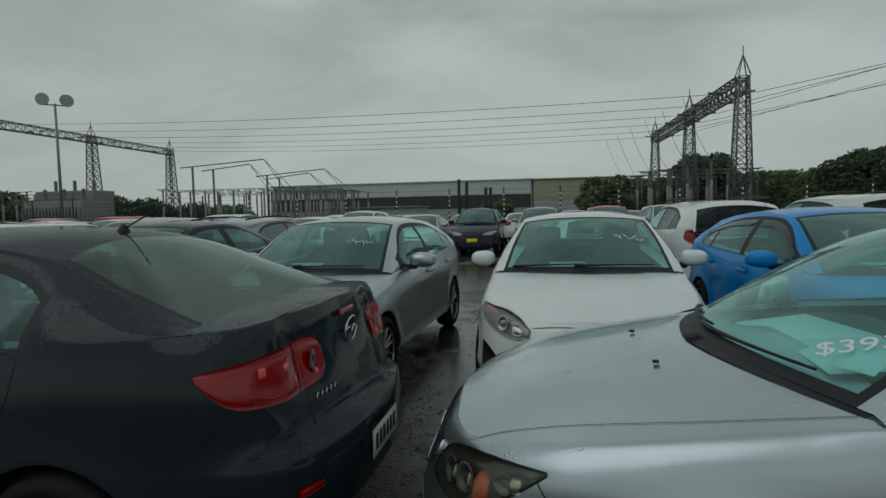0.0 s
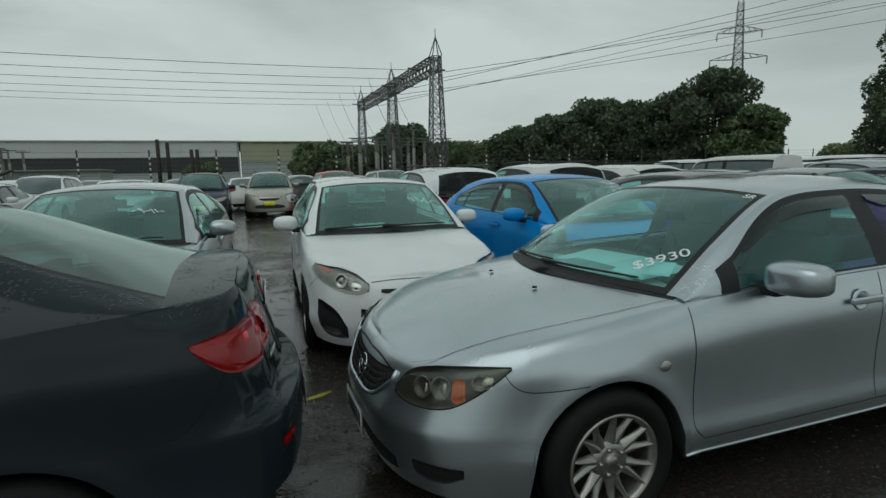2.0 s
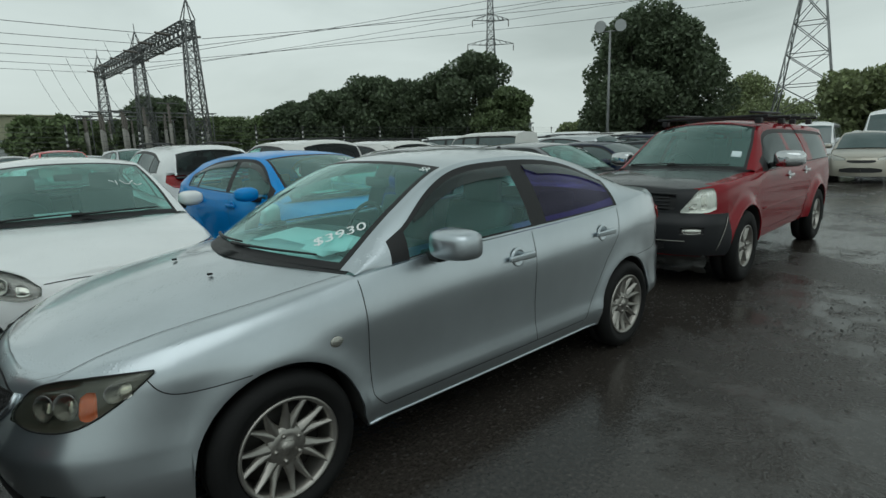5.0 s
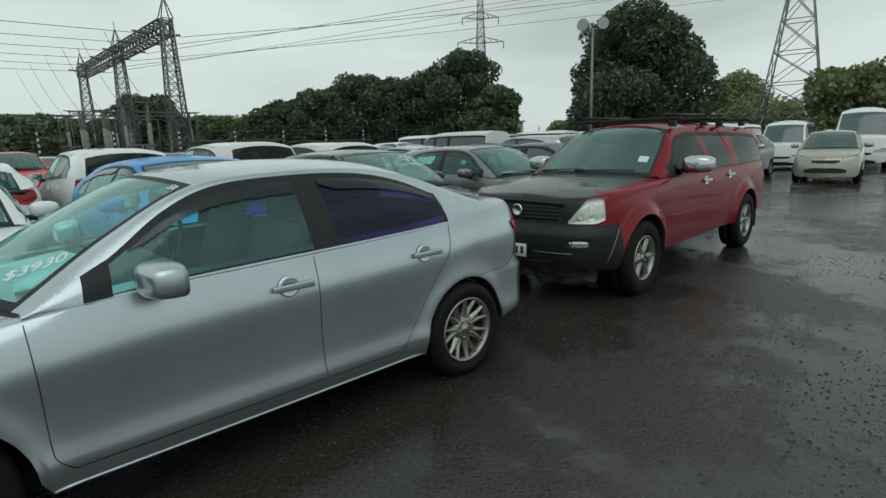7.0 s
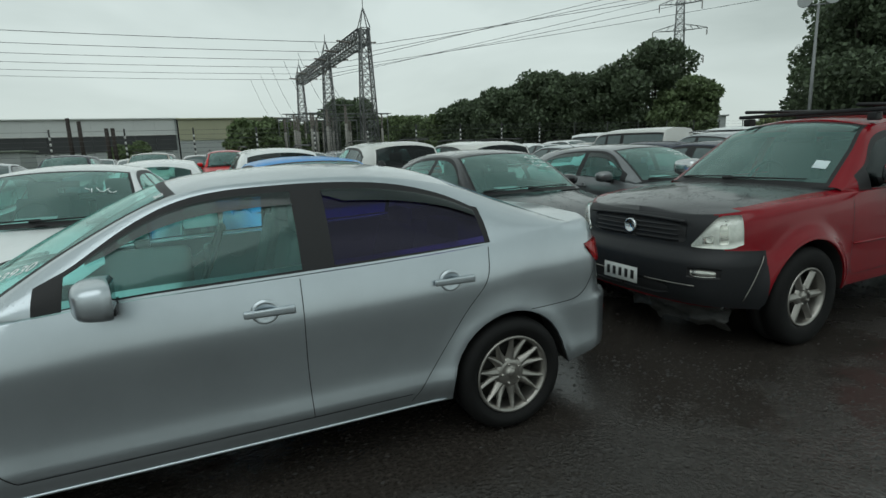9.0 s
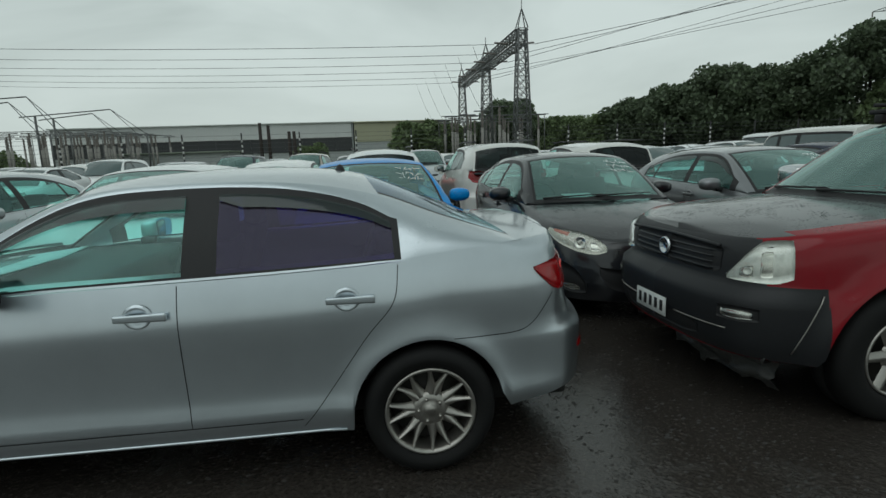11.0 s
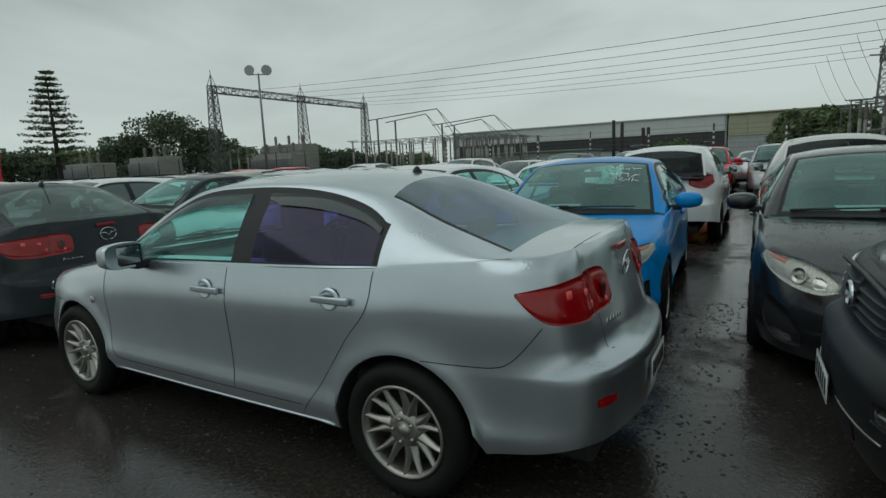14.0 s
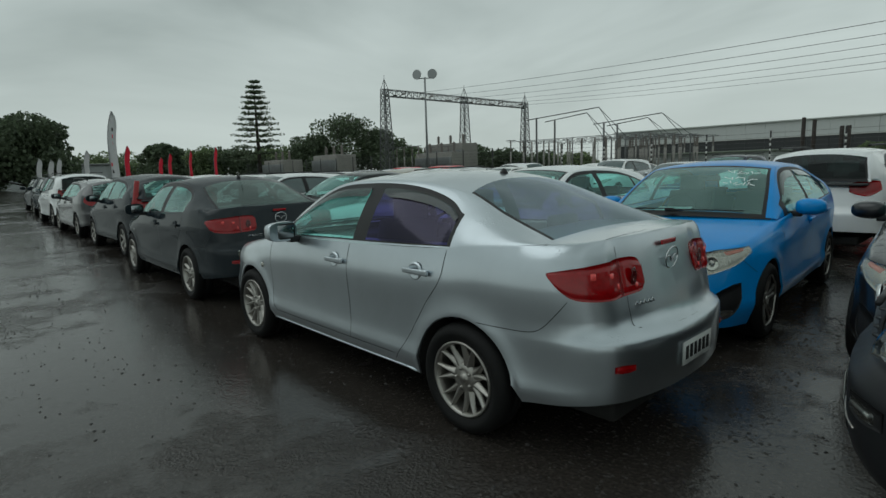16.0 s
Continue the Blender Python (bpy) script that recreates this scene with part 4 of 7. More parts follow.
# ---- the numbers of each kind of vehicle ----
SEDAN = dict(
    plan=[(-2.215, 0), (-2.20, 0.28), (-2.12, 0.53), (-1.95, 0.73), (-1.62, 0.83), (-1.1, 0.862), (-0.3, 0.872), (0.6, 0.872), (1.3, 0.862), (1.75, 0.83), (2.00, 0.765), (2.15, 0.615), (2.215, 0.42), (2.25, 0.2), (2.257, 0)],
    shoulder=[(-2.25, 0.715), (-2.1, 0.735), (-1.9, 0.785), (-1.65, 0.835), (-1.33, 0.885), (-1.0, 0.93), (-0.5, 0.975), (0, 0.99), (0.7, 1.01), (1.2, 1.035), (1.5, 1.07), (1.8, 1.093), (2.05, 1.10), (2.3, 1.10)],
    low=[(-2.3, 0.2), (-1.75, 0.19), (-1.6, 0.19), (-0.98, 0.255), (0.98, 0.255), (1.65, 0.29), (2.0, 0.335), (2.3, 0.355)],
    inset_front=[(0.15, 0.08), (0.25, 0.04), (0.36, 0.014), (0.45, 0.0), (0.478, 0.001), (0.50, 0.013), (0.545, 0.034), (0.60, 0.056), (0.66, 0.084), (0.74, 0.13), (0.9, 0.25)],
    inset_side=[(0.15, 0.07), (0.25, 0.04), (0.31, 0.018), (0.345, 0.004), (0.375, 0.004), (0.43, 0.014), (0.50, 0.017), (0.60, 0.014), (0.70, 0.007), (0.77, 0.002), (0.81, 0.003), (0.85, 0.009), (0.90, 0.020), (0.96, 0.038), (1.1, 0.085)],
    inset_rear=[(0.15, 0.10), (0.27, 0.05), (0.42, 0.028), (0.55, 0.022), (0.615, 0.024), (0.642, 0.040), (0.668, 0.100), (0.70, 0.108), (0.8, 0.136), (0.95, 0.180), (1.05, 0.206), (1.2, 0.25)],
    back_glass="back_glass", split_spokes=True, tint_band=True, sail=0.6, half_width=0.872, wheelbase=2.64, arch=0.355, hub=0.317, radius=0.314, rim=0.216, track=1.53, wheel="mesh10", floor=0.27,
    front_cut=-1.68, front_top=0.66, rear_cut=1.72, rear_top=0.642,
    doors=(-0.93, 0.25, 1.22), door_slant=0.62,
    bonnet=[(-2.3, 0.70), (-2.1, 0.745), (-1.9, 0.82), (-1.65, 0.885), (-1.33, 0.94), (-1.0, 0.985), (-0.7, 1.01)],
    boot=[(1.3, 1.13), (1.6, 1.122), (1.85, 1.118), (2.1, 1.114), (2.3, 1.108)],
    cowl=-0.85, boot_start=1.55,
    ribs=[(-1.13, 0.98, -0.93, 0.745, 0.955, -0.93, 0.785, 0.93),
          (-0.70, 1.22, -0.58, 0.675, 1.185, -0.60, 0.805, 0.93),
          (-0.27, 1.405, -0.20, 0.60, 1.365, -0.22, 0.82, 0.945),
          (0.18, 1.455, 0.22, 0.58, 1.405, 0.22, 0.82, 0.962),
          (0.65, 1.455, 0.70, 0.575, 1.395, 0.70, 0.815, 0.985),
          (1.02, 1.41, 1.10, 0.565, 1.325, 1.12, 0.805, 1.01),
          (1.38, 1.275, 1.44, 0.62, 1.20, 1.42, 0.775, 1.03),
          (1.75, 1.112, 1.80, 0.66, 1.085, 1.80, 0.72, 1.035)],
    glass_knots=(2, 5), window_span=(0.9, 5.22), window_top=[(0.9, 0.62), (1.5, 0.80), (2.5, 0.85), (4.0, 0.83), (4.8, 0.74), (5.22, 0.58)],
    pillars=[(3.05, 3.4), (4.78, 4.84)], privacy_from=3.2, rear_edge=[(1.2, None), (1.17, 0.86), (1.04, 0.70), (0.86, 0.45), (0.74, 0.30)],
    seams=[[(1.44, 0.665), (1.62, 0.662), (1.76, 0.668), (1.83, 0.70), (1.90, 0.775), (1.95, 0.835)], [(-1.785, 0.735), (-1.745, 0.685), (-1.69, 0.662), (-1.60, 0.658), (-1.44, 0.668)]],
    handles=[(0.09, 0.865), (0.965, 0.885)], mirror=(-0.49, 0.965, 1.035), seat_x=-0.05)

HATCH = dict(SEDAN,
    plan=[(-2.23, 0), (-2.20, 0.30), (-2.10, 0.55), (-1.92, 0.74), (-1.62, 0.84), (-1.1, 0.868), (-0.3, 0.876), (0.6, 0.876), (1.3, 0.87), (1.75, 0.84), (2.0, 0.76), (2.14, 0.55), (2.2, 0.28), (2.215, 0)],
    split_spokes=False, tint_band=False, mirror_round=0.7, screen="screen_grey", back_glass="side_clear", shoulder=[(-2.25, 0.715), (-2.1, 0.735), (-1.9, 0.785), (-1.65, 0.835), (-1.33, 0.885), (-1.0, 0.93), (-0.5, 0.975), (0, 0.99), (0.7, 1.01), (1.2, 1.035), (1.7, 1.055), (2.0, 1.06), (2.3, 1.06)], rear_cut=1.8, doors=(-0.93, 0.20, 1.10), door_slant=0.5,
    boot=[(1.3, 1.12), (1.7, 1.09), (2.0, 1.065), (2.3, 1.06)], boot_start=1.9,
    inset_front=[(0.15, 0.06), (0.25, 0.01), (0.36, 0.0), (0.5, 0.02), (0.62, 0.06), (0.72, 0.11), (0.80, 0.17), (0.9, 0.25)],
    ribs=[(-1.15, 0.99, -0.93, 0.75, 0.96, -0.93, 0.79, 0.935),
          (-0.72, 1.24, -0.58, 0.68, 1.195, -0.60, 0.81, 0.935),
          (-0.27, 1.42, -0.20, 0.60, 1.375, -0.22, 0.825, 0.95),
          (0.2, 1.468, 0.22, 0.58, 1.415, 0.22, 0.825, 0.97),
          (0.75, 1.465, 0.78, 0.575, 1.405, 0.78, 0.82, 1.0),
          (1.25, 1.435, 1.28, 0.56, 1.36, 1.28, 0.80, 1.04),
          (1.68, 1.38, 1.66, 0.545, 1.29, 1.62, 0.77, 1.06),
          (2.03, 1.05, 1.98, 0.60, 1.04, 1.95, 0.70, 1.035)],
    glass_knots=(2, 6), window_span=(0.9, 5.35), window_top=[(0.9, 0.62), (1.5, 0.80), (2.5, 0.84), (4.0, 0.80), (4.8, 0.66), (5.35, 0.42)],
    pillars=[(2.98, 3.25), (4.62, 4.7)], privacy_from=3.2, rear_edge=[(1.13, None), (1.10, 0.86), (1.0, 0.70), (0.86, 0.45), (0.74, 0.30)],
    seams=[[(-1.62, 0.60), (-1.72, 0.66), (-1.80, 0.72)]], wheel="five", handles=[(0.09, 0.87), (0.95, 0.90)], rear_glass_end=0.12)


def derive(base, lx, wy, kz, belt=0.95, **more):
    """Another body from a base: longer by lx, wider by wy, taller above and below the belt by kz."""
    s = dict(base)
    fz = lambda z: 0.317 + (z - 0.317) * kz if z > 0.317 else z
    s["plan"] = [(x * lx, y * wy) for x, y in base["plan"]]
    for k in ("shoulder", "bonnet", "boot"):
        s[k] = [(x * lx, fz(z)) for x, z in base[k]]
    s["low"] = [(x * lx, z * (1 + (kz - 1) * 1.6)) for x, z in base["low"]]
    for k in ("inset_front", "inset_side", "inset_rear"):
        s[k] = [(fz(z), i) for z, i in base[k]]
    s["ribs"] = [(a * lx, fz(b), c * lx, d * wy, fz(e), f * lx, g * wy, fz(h)) for a, b, c, d, e, f, g, h in base["ribs"]]
    s["mirror"] = (base["mirror"][0] * lx, base["mirror"][1] * wy, fz(base["mirror"][2]))
    s["handles"] = [(x * lx, fz(z)) for x, z in base["handles"]]
    s["rear_edge"] = [(x * lx, z and fz(z)) for x, z in base["rear_edge"]]
    s["seams"] = []
    s["crease"], s["crease_at"] = fz(0.80), fz(0.98)
    s["doors"] = tuple(x * lx for x in base["doors"])
    for k in ("cowl", "boot_start", "front_cut", "rear_cut", "wheelbase", "seat_x"):
        s[k] = base[k] * lx
    s["half_width"], s["track"] = base["half_width"] * wy, base["track"] * wy
    s["front_top"], s["rear_top"] = fz(base["front_top"]), fz(base["rear_top"])
    s.update(more)
    return s


MPV = derive(HATCH, 1.03, 0.99, 1.13, wheel="seven", side_glass="side_clear", rear_glass="dark_glass", back_glass="dark_glass")
MPV["ribs"] = MPV["ribs"][:5] + [(1.4, 1.60, 1.42, 0.60, 1.53, 1.42, 0.81, 1.12), (1.95, 1.545, 1.93, 0.60, 1.47, 1.90, 0.79, 1.13), (2.12, 1.12, 2.10, 0.66, 1.12, 2.10, 0.74, 1.12)]
MPV["boot_start"] = 2.02
SUV = derive(HATCH, 1.02, 1.02, 1.17, wheel="six", hub=0.345, radius=0.345, arch=0.40, rim=0.22, rear_glass="dark_glass", back_glass="dark_glass")
SUV["ribs"] = SUV["ribs"][:5] + [(1.4, 1.65, 1.42, 0.62, 1.58, 1.42, 0.83, 1.15), (1.93, 1.60, 1.91, 0.62, 1.52, 1.88, 0.81, 1.16), (2.12, 1.16, 2.10, 0.68, 1.16, 2.10, 0.76, 1.15)]
SUV["boot_start"] = 2.02
WAGON = derive(HATCH, 1.05, 1.0, 1.0, wheel="seven")
TALL = derive(HATCH, 0.97, 0.98, 1.06, wheel="seven")
SMALL = derive(HATCH, 0.86, 0.96, 1.05, wheel="seven", arch=0.33, radius=0.29, hub=0.29, rim=0.185)
LIFTED = dict(
    plan=[(-2.41, 0), (-2.39, 0.35), (-2.33, 0.60), (-2.2, 0.77), (-1.95, 0.86), (-1.3, 0.885), (-0.3, 0.875), (0.8, 0.875), (1.5, 0.88), (2.1, 0.87), (2.45, 0.83), (2.56, 0.70), (2.58, 0.3), (2.58, 0)],
    shoulder=[(-2.5, 0.955), (-2.3, 0.985), (-2.0, 1.03), (-1.5, 1.07), (-1.0, 1.085), (0, 1.10), (1.0, 1.11), (2.0, 1.12), (2.6, 1.12)],
    low=[(-2.5, 0.36), (-1.9, 0.33), (-1.1, 0.36), (1.1, 0.38), (1.9, 0.42), (2.6, 0.48)],
    inset_front=[(0.3, 0.09), (0.4, 0.02), (0.52, 0.0), (0.66, 0.0), (0.695, 0.008), (0.73, 0.062), (0.76, 0.080), (0.88, 0.090), (0.97, 0.12), (1.08, 0.2)],
    inset_side=[(0.3, 0.05), (0.45, 0.015), (0.6, 0.0), (0.8, 0.0), (0.95, 0.015), (1.05, 0.03), (1.13, 0.05)],
    inset_rear=[(0.3, 0.05), (0.5, 0.0), (0.62, 0.0), (0.68, 0.04), (0.9, 0.05), (1.13, 0.07)],
    half_width=0.885, screen="screen_grey", wheelbase=3.03, arch=0.43, hub=0.365, radius=0.37, rim=0.22, split_spokes=True, bonnet_nose=-2.05, black_nose=-2.17, sail=0.5, track=1.58, tyre_width=0.24, wheel="six", floor=0.45, flare=0.05,
    front_cut=-1.943, front_top=0.755, rear_cut=2.35, rear_top=0.62, bumper_paint="bumper_black", bonnet_paint="bonnet_black", bonnet_edge=3,
    doors=(-0.98, 0.22, 1.02), door_slant=0.25,
    bonnet=[(-2.5, 0.955), (-2.3, 1.01), (-2.0, 1.07), (-1.5, 1.12), (-1.0, 1.15), (-0.7, 1.16)], boot=[(1.0, 1.13), (2.6, 1.13)], cowl=-0.95, boot_start=2.5,
    ribs=[(-1.20, 1.14, -1.02, 0.75, 1.12, -1.02, 0.79, 1.10), (-0.78, 1.42, -0.64, 0.68, 1.38, -0.66, 0.82, 1.10), (-0.38, 1.64, -0.30, 0.60, 1.575, -0.32, 0.83, 1.11),
          (0.3, 1.69, 0.32, 0.59, 1.615, 0.32, 0.83, 1.12), (1.0, 1.68, 1.0, 0.59, 1.605, 1.0, 0.83, 1.13), (1.12, 1.68, 1.13, 0.60, 1.61, 1.13, 0.83, 1.13),
          (1.85, 1.67, 1.85, 0.62, 1.59, 1.85, 0.83, 1.135), (2.47, 1.61, 2.49, 0.64, 1.55, 2.52, 0.81, 1.135)],
    glass_knots=(2, 6.9), window_span=(0.9, 6.7), window_top=[(0.9, 0.58), (1.5, 0.75), (2.5, 0.79), (4.0, 0.78), (6.7, 0.76)], pillars=[(2.85, 3.15), (4.0, 5.3), (6.5, 6.75)], painted_pillars=True, privacy_from=3.0,
    side_glass="dark_glass", rear_glass="dark_glass", rear_edge=[(1.04, None), (1.03, 0.9), (1.0, 0.75), (0.96, 0.55), (0.92, 0.46)], upright=1.1,
    handles=[(0.10, 1.0), (0.9, 1.02)], mirror=(-0.55, 1.0, 1.22), mirror_size=1.25, mirror_paint="chrome", handle_paint="chrome", seat_x=-0.05, rear_glass_end=9)
VAN = dict(LIFTED, painted_pillars=False, split_spokes=False, bonnet_nose=-9, black_nose=-9, sail=9,
    plan=[(-2.35, 0), (-2.33, 0.4), (-2.26, 0.65), (-2.1, 0.80), (-1.8, 0.85), (-1.0, 0.86), (0, 0.86), (1.2, 0.86), (2.1, 0.86), (2.35, 0.83), (2.45, 0.72), (2.48, 0.3), (2.48, 0)],
    shoulder=[(-2.4, 1.02), (-2.0, 1.05), (-1.0, 1.08), (2.6, 1.08)], bonnet=[(-2.4, 1.02), (-2.2, 1.08), (-2.0, 1.14), (-1.7, 1.2)], cowl=-1.9, bonnet_paint=None, bumper_paint=None, pillar_paint=None,
    low=[(-2.5, 0.25), (2.6, 0.28)], wheelbase=2.6, arch=0.36, hub=0.32, radius=0.32, rim=0.19, flare=0.01, floor=0.35, bonnet_edge=3, doors=(-1.7, -0.7, 0.6),
    inset_front=[(0.2, 0.05), (0.4, 0.0), (0.6, 0.01), (0.8, 0.05), (1.1, 0.11)], front_cut=-2.0, front_top=0.55,
    ribs=[(-2.12, 1.12, -1.95, 0.74, 1.08, -1.95, 0.80, 1.08), (-1.85, 1.45, -1.7, 0.71, 1.42, -1.72, 0.83, 1.08), (-1.5, 1.80, -1.42, 0.67, 1.76, -1.42, 0.83, 1.08), (-0.9, 1.95, -0.9, 0.66, 1.86, -0.9, 0.83, 1.08),
          (0, 1.98, 0, 0.66, 1.89, 0, 0.83, 1.08), (1.0, 1.98, 1.0, 0.66, 1.89, 1.0, 0.83, 1.08), (1.9, 1.97, 1.9, 0.66, 1.88, 1.9, 0.83, 1.08), (2.36, 1.93, 2.36, 0.66, 1.85, 2.40, 0.82, 1.08)],
    window_span=(0.9, 6.8), pillars=[(3.0, 3.2), (4.0, 4.2), (5.3, 5.5)], mirror=(-1.75, 0.98, 1.2), mirror_paint=None, handle_paint=None, handles=[(-0.85, 0.95)], seat_x=-1.2, wheel="seven", upright=1.06)


def lamps(car, sh, s, z=0.0, lights="headlight", rear=True, front=True):
    """Head and tail lamps and grille for the cars farther off."""
    F = s["front_top"]
    zr = s["shoulder"][-1][1]
    for side in (-1, 1):
        if front:
            zt = lambda x: sh.zsh(x) - 0.03
            x1 = sh.plan(sh.at_y(0.76))[0][0]
            rows = [(sh.at_y(0.40), F + 0.0, F + 0.05), (sh.at_y(0.58), F - 0.01, F + 0.10), (sh.at_y(0.72), F + 0.01, F + 0.13), (sh.at_x(-1.75 * s["wheelbase"] / 2.64 * 0.97), F + 0.10, F + 0.155)]
            part("headlight", surface_patch(sh, rows, 0.008, side), M[lights], car)
        if rear:
            top = zr - 0.02
            rows = [(sh.at_y(0.80, True), top - 0.13, top - 0.01), (sh.at_y(0.7, True), top - 0.22, top), (sh.at_y(0.55, True), top - 0.2, top - 0.02), (sh.at_y(0.45, True), top - 0.16, top - 0.05)]
            part("tail_light", surface_patch(sh, rows, 0.012, side), M["taillight"], car)
    if front:
        for nm, rows in (("grille", [(0.002, F - 0.08, F + 0.0), (0.2, F - 0.08, F + 0.0), (0.36, F - 0.05, F)]), ("air_intake", [(0.002, F - 0.36, F - 0.22), (0.25, F - 0.36, F - 0.22), (0.52, F - 0.34, F - 0.26)])):
            part(nm, merged(*[surface_patch(sh, rows, 0.004, side) for side in (-1, 1)]), M["trim"], car)


# ---- the cars in the near row ----
def badge(parent, m, r=0.065, name="badge"):
    """A round chrome emblem: a ring with a plain wing across."""
    ring = tube([(0, r * 1.1 * math.cos(2 * math.pi * k / 20), r * 0.9 * math.sin(2 * math.pi * k / 20)) for k in range(21)], 0.0045, 6)
    wing = tube([(0, -r * 0.95, r * 0.15), (0, -r * 0.4, r * 0.2), (0, 0, -r * 0.3), (0, r * 0.4, r * 0.2), (0, r * 0.95, r * 0.15)], 0.0055, 6)
    b = part(name, merged(ring, wing), M["chrome"], parent)
    b.matrix_basis = m
    return b


def deck_line(sh, path, side, width=0.003):
    """A dark shut line lying on the bonnet or boot through (x, y) points."""
    flank = [sh.shoulder(a) for a in sh.st]
    flank = np.array([p for p in flank if p[1] > 0.3])
    order = np.argsort(flank[:, 0])
    verts = []
    for x, y in catmull(path, 6):
        ey, ez = np.interp(x, flank[order, 0], flank[order, 1]), np.interp(x, flank[order, 0], flank[order, 2])
        zc = max((sh.bon if x < 0 else sh.boo)(x), ez)
        for w in (-width / 2, width / 2):
            t = min(1.0, (y + w) / ey)
            verts.append((x, side * (y + w), ez + (zc - ez) * (1 - t ** 2.3) + 0.0025))
    n = len(verts) // 2
    return verts, [(2 * i, 2 * i + 1, 2 * i + 3, 2 * i + 2) for i in range(n - 1)]


def round_badge(parent, m, r=0.055):
    """A plain round chrome emblem."""
    b = part("badge", lathe([(0.0001, -0.004), (r * 0.72, -0.004), (r * 0.78, -0.012), (r * 0.95, -0.012), (r, 0.0)], 24), M["chrome"], parent)
    b.matrix_basis = m
    return b


def bowl(sh, a, z, r, side, depth=0.014, proud=0.005):
    """A round mirror bowl let into a lamp, facing out along the body's normal."""
    n = sh.plan(a)[1]
    out = Vector((n[0], n[1], 0.22)).normalized()
    across = Vector((-n[1], n[0], 0.0))
    up = out.cross(across)
    c = Vector(sh.point(a, z, proud))
    v, f = lathe([(0.0001, 0.0), (r * 0.16, 0.003), (r * 0.2, 0.0005), (r * 0.5, depth * 0.3), (r * 0.8, depth * 0.72), (r, depth), (r * 1.07, depth * 0.9)], 22)
    pts = [c + across * x + up * w + out * y for x, y, w in v]
    return [(p.x, p.y * side, p.z) for p in pts], f


def sedan(colour, label, writing=True):
    s = dict(SEDAN, side_glass="side_clear", rear_glass="privacy" if writing else "side_clear", tint_band=writing, visor=writing)
    if not writing:
        s["wheel"], s["back_glass"] = "five", "smoked_rear"
    car, sh = build_car(s, colour, label, "car")
    A, Y = sh.at_x, sh.at_y
    for side in (-1, 1):
        rows = [(Y(0.43), 0.598, 0.622), (Y(0.49), 0.580, 0.690), (Y(0.59), 0.573, 0.724), (Y(0.70), 0.594, 0.742), (A(-1.87), 0.662, 0.753), (A(-1.755), 0.750, 0.758)]
        h = part("headlight", surface_patch(sh, rows, 0.002, side, 20, 6), M["lamp_housing"], car, "smoked oval headlight")
        part("indicator", surface_patch(sh, [(Y(0.700), 0.618, 0.69), (Y(0.72), 0.612, 0.706), (Y(0.738), 0.625, 0.705)], 0.012, side), M["amber"], h, "amber indicator")
        for yy, zz, rr in ((0.585, 0.650, 0.044), (0.665, 0.662, 0.044), (0.765, 0.697, 0.030)):
            part("lamp_reflector", bowl(sh, Y(yy), zz, rr, side), M["lamp_chrome"], h)
            # slim bright patch shaped as the glint on the bowl, no lamp part
            part("bulb_shield", surface_patch(sh, [(Y(yy + 0.004), zz - 0.02, zz + 0.028), (Y(yy + 0.012), zz - 0.026, zz + 0.034), (Y(yy + 0.02), zz - 0.012, zz + 0.03)], 0.013, side, 6), M["reflector"], h)
        part("lens_cover", surface_patch(sh, rows, 0.020, side, 20, 8), M["smoked_cover"], h, "aged clear cover")
        rim = catmull(rows, 5)
        edge = [sh.point(a, hi, 0.006) for a, lo, hi in rim] + [sh.point(a, lo, 0.006) for a, lo, hi in rim[::-1]]
        edge.append(edge[0])
        part("lamp_seal", tube([(p[0], p[1] * side, p[2]) for p in edge], 0.0035, 5), M["trim"], h)
        t = part("tail_light", surface_patch(sh, [(A(1.845), 0.957, 0.968), (A(1.91), 0.89, 0.980), (A(1.98), 0.845, 0.990), (Y(0.70, True), 0.828, 1.0), (Y(0.60, True), 0.825, 1.007), (Y(0.514, True), 0.830, 1.012)], 0.010, side, 24, 9), M["taillight"], car)
        part("boot_lamp", surface_patch(sh, [(Y(0.511, True), 0.830, 1.012), (Y(0.42, True), 0.836, 1.013), (Y(0.35, True), 0.846, 1.0), (Y(0.325, True), 0.88, 0.965)], 0.010, side, 16, 9), M["taillight"], t)
        c = sh.point(Y(0.425, True), 0.92, 0.019)
        ring = lathe([(0.0001, -0.002), (0.018, -0.003), (0.026, -0.006), (0.036, 0.0)], 20)
        part("lamp_ring", ([(c[0] + 0.002 - y, c[1] * side + x * 0.8, c[2] + z * 1.35) for x, y, z in ring[0]], ring[1]), M["taillight_dark"], t)
        part("lamp_gap", seam(sh, [(Y(0.5125, True), 0.832), (Y(0.5125, True), 1.010)], side, 0.004, 0.014), M["taillight_dark"], t)
        # glints of the lamp put on as small bright red patches
        for yy, z0, z1, w in ((0.715, 0.925, 0.97, 0.016), (0.61, 0.925, 0.958, 0.022), (0.55, 0.865, 0.905, 0.010), (0.405, 0.865, 0.893, 0.012)):
            part("lamp_bowl", surface_patch(sh, [(Y(yy + w, True), z0, z1), (Y(yy, True), z0 - 0.004, z1 + 0.003), (Y(yy - w, True), z0, z1)], 0.0145, side, 6), M["tail_bulb"], t)
        part("rear_reflector", surface_patch(sh, [(Y(0.64, True), 0.495, 0.525), (Y(0.6, True), 0.49, 0.53), (Y(0.53, True), 0.495, 0.525)], 0.006, side, 8), M["taillight"], car)
        grille_rows = [(0.002, 0.515, 0.638), (0.16, 0.518, 0.645), (0.27, 0.545, 0.655), (0.39, 0.63, 0.664)]
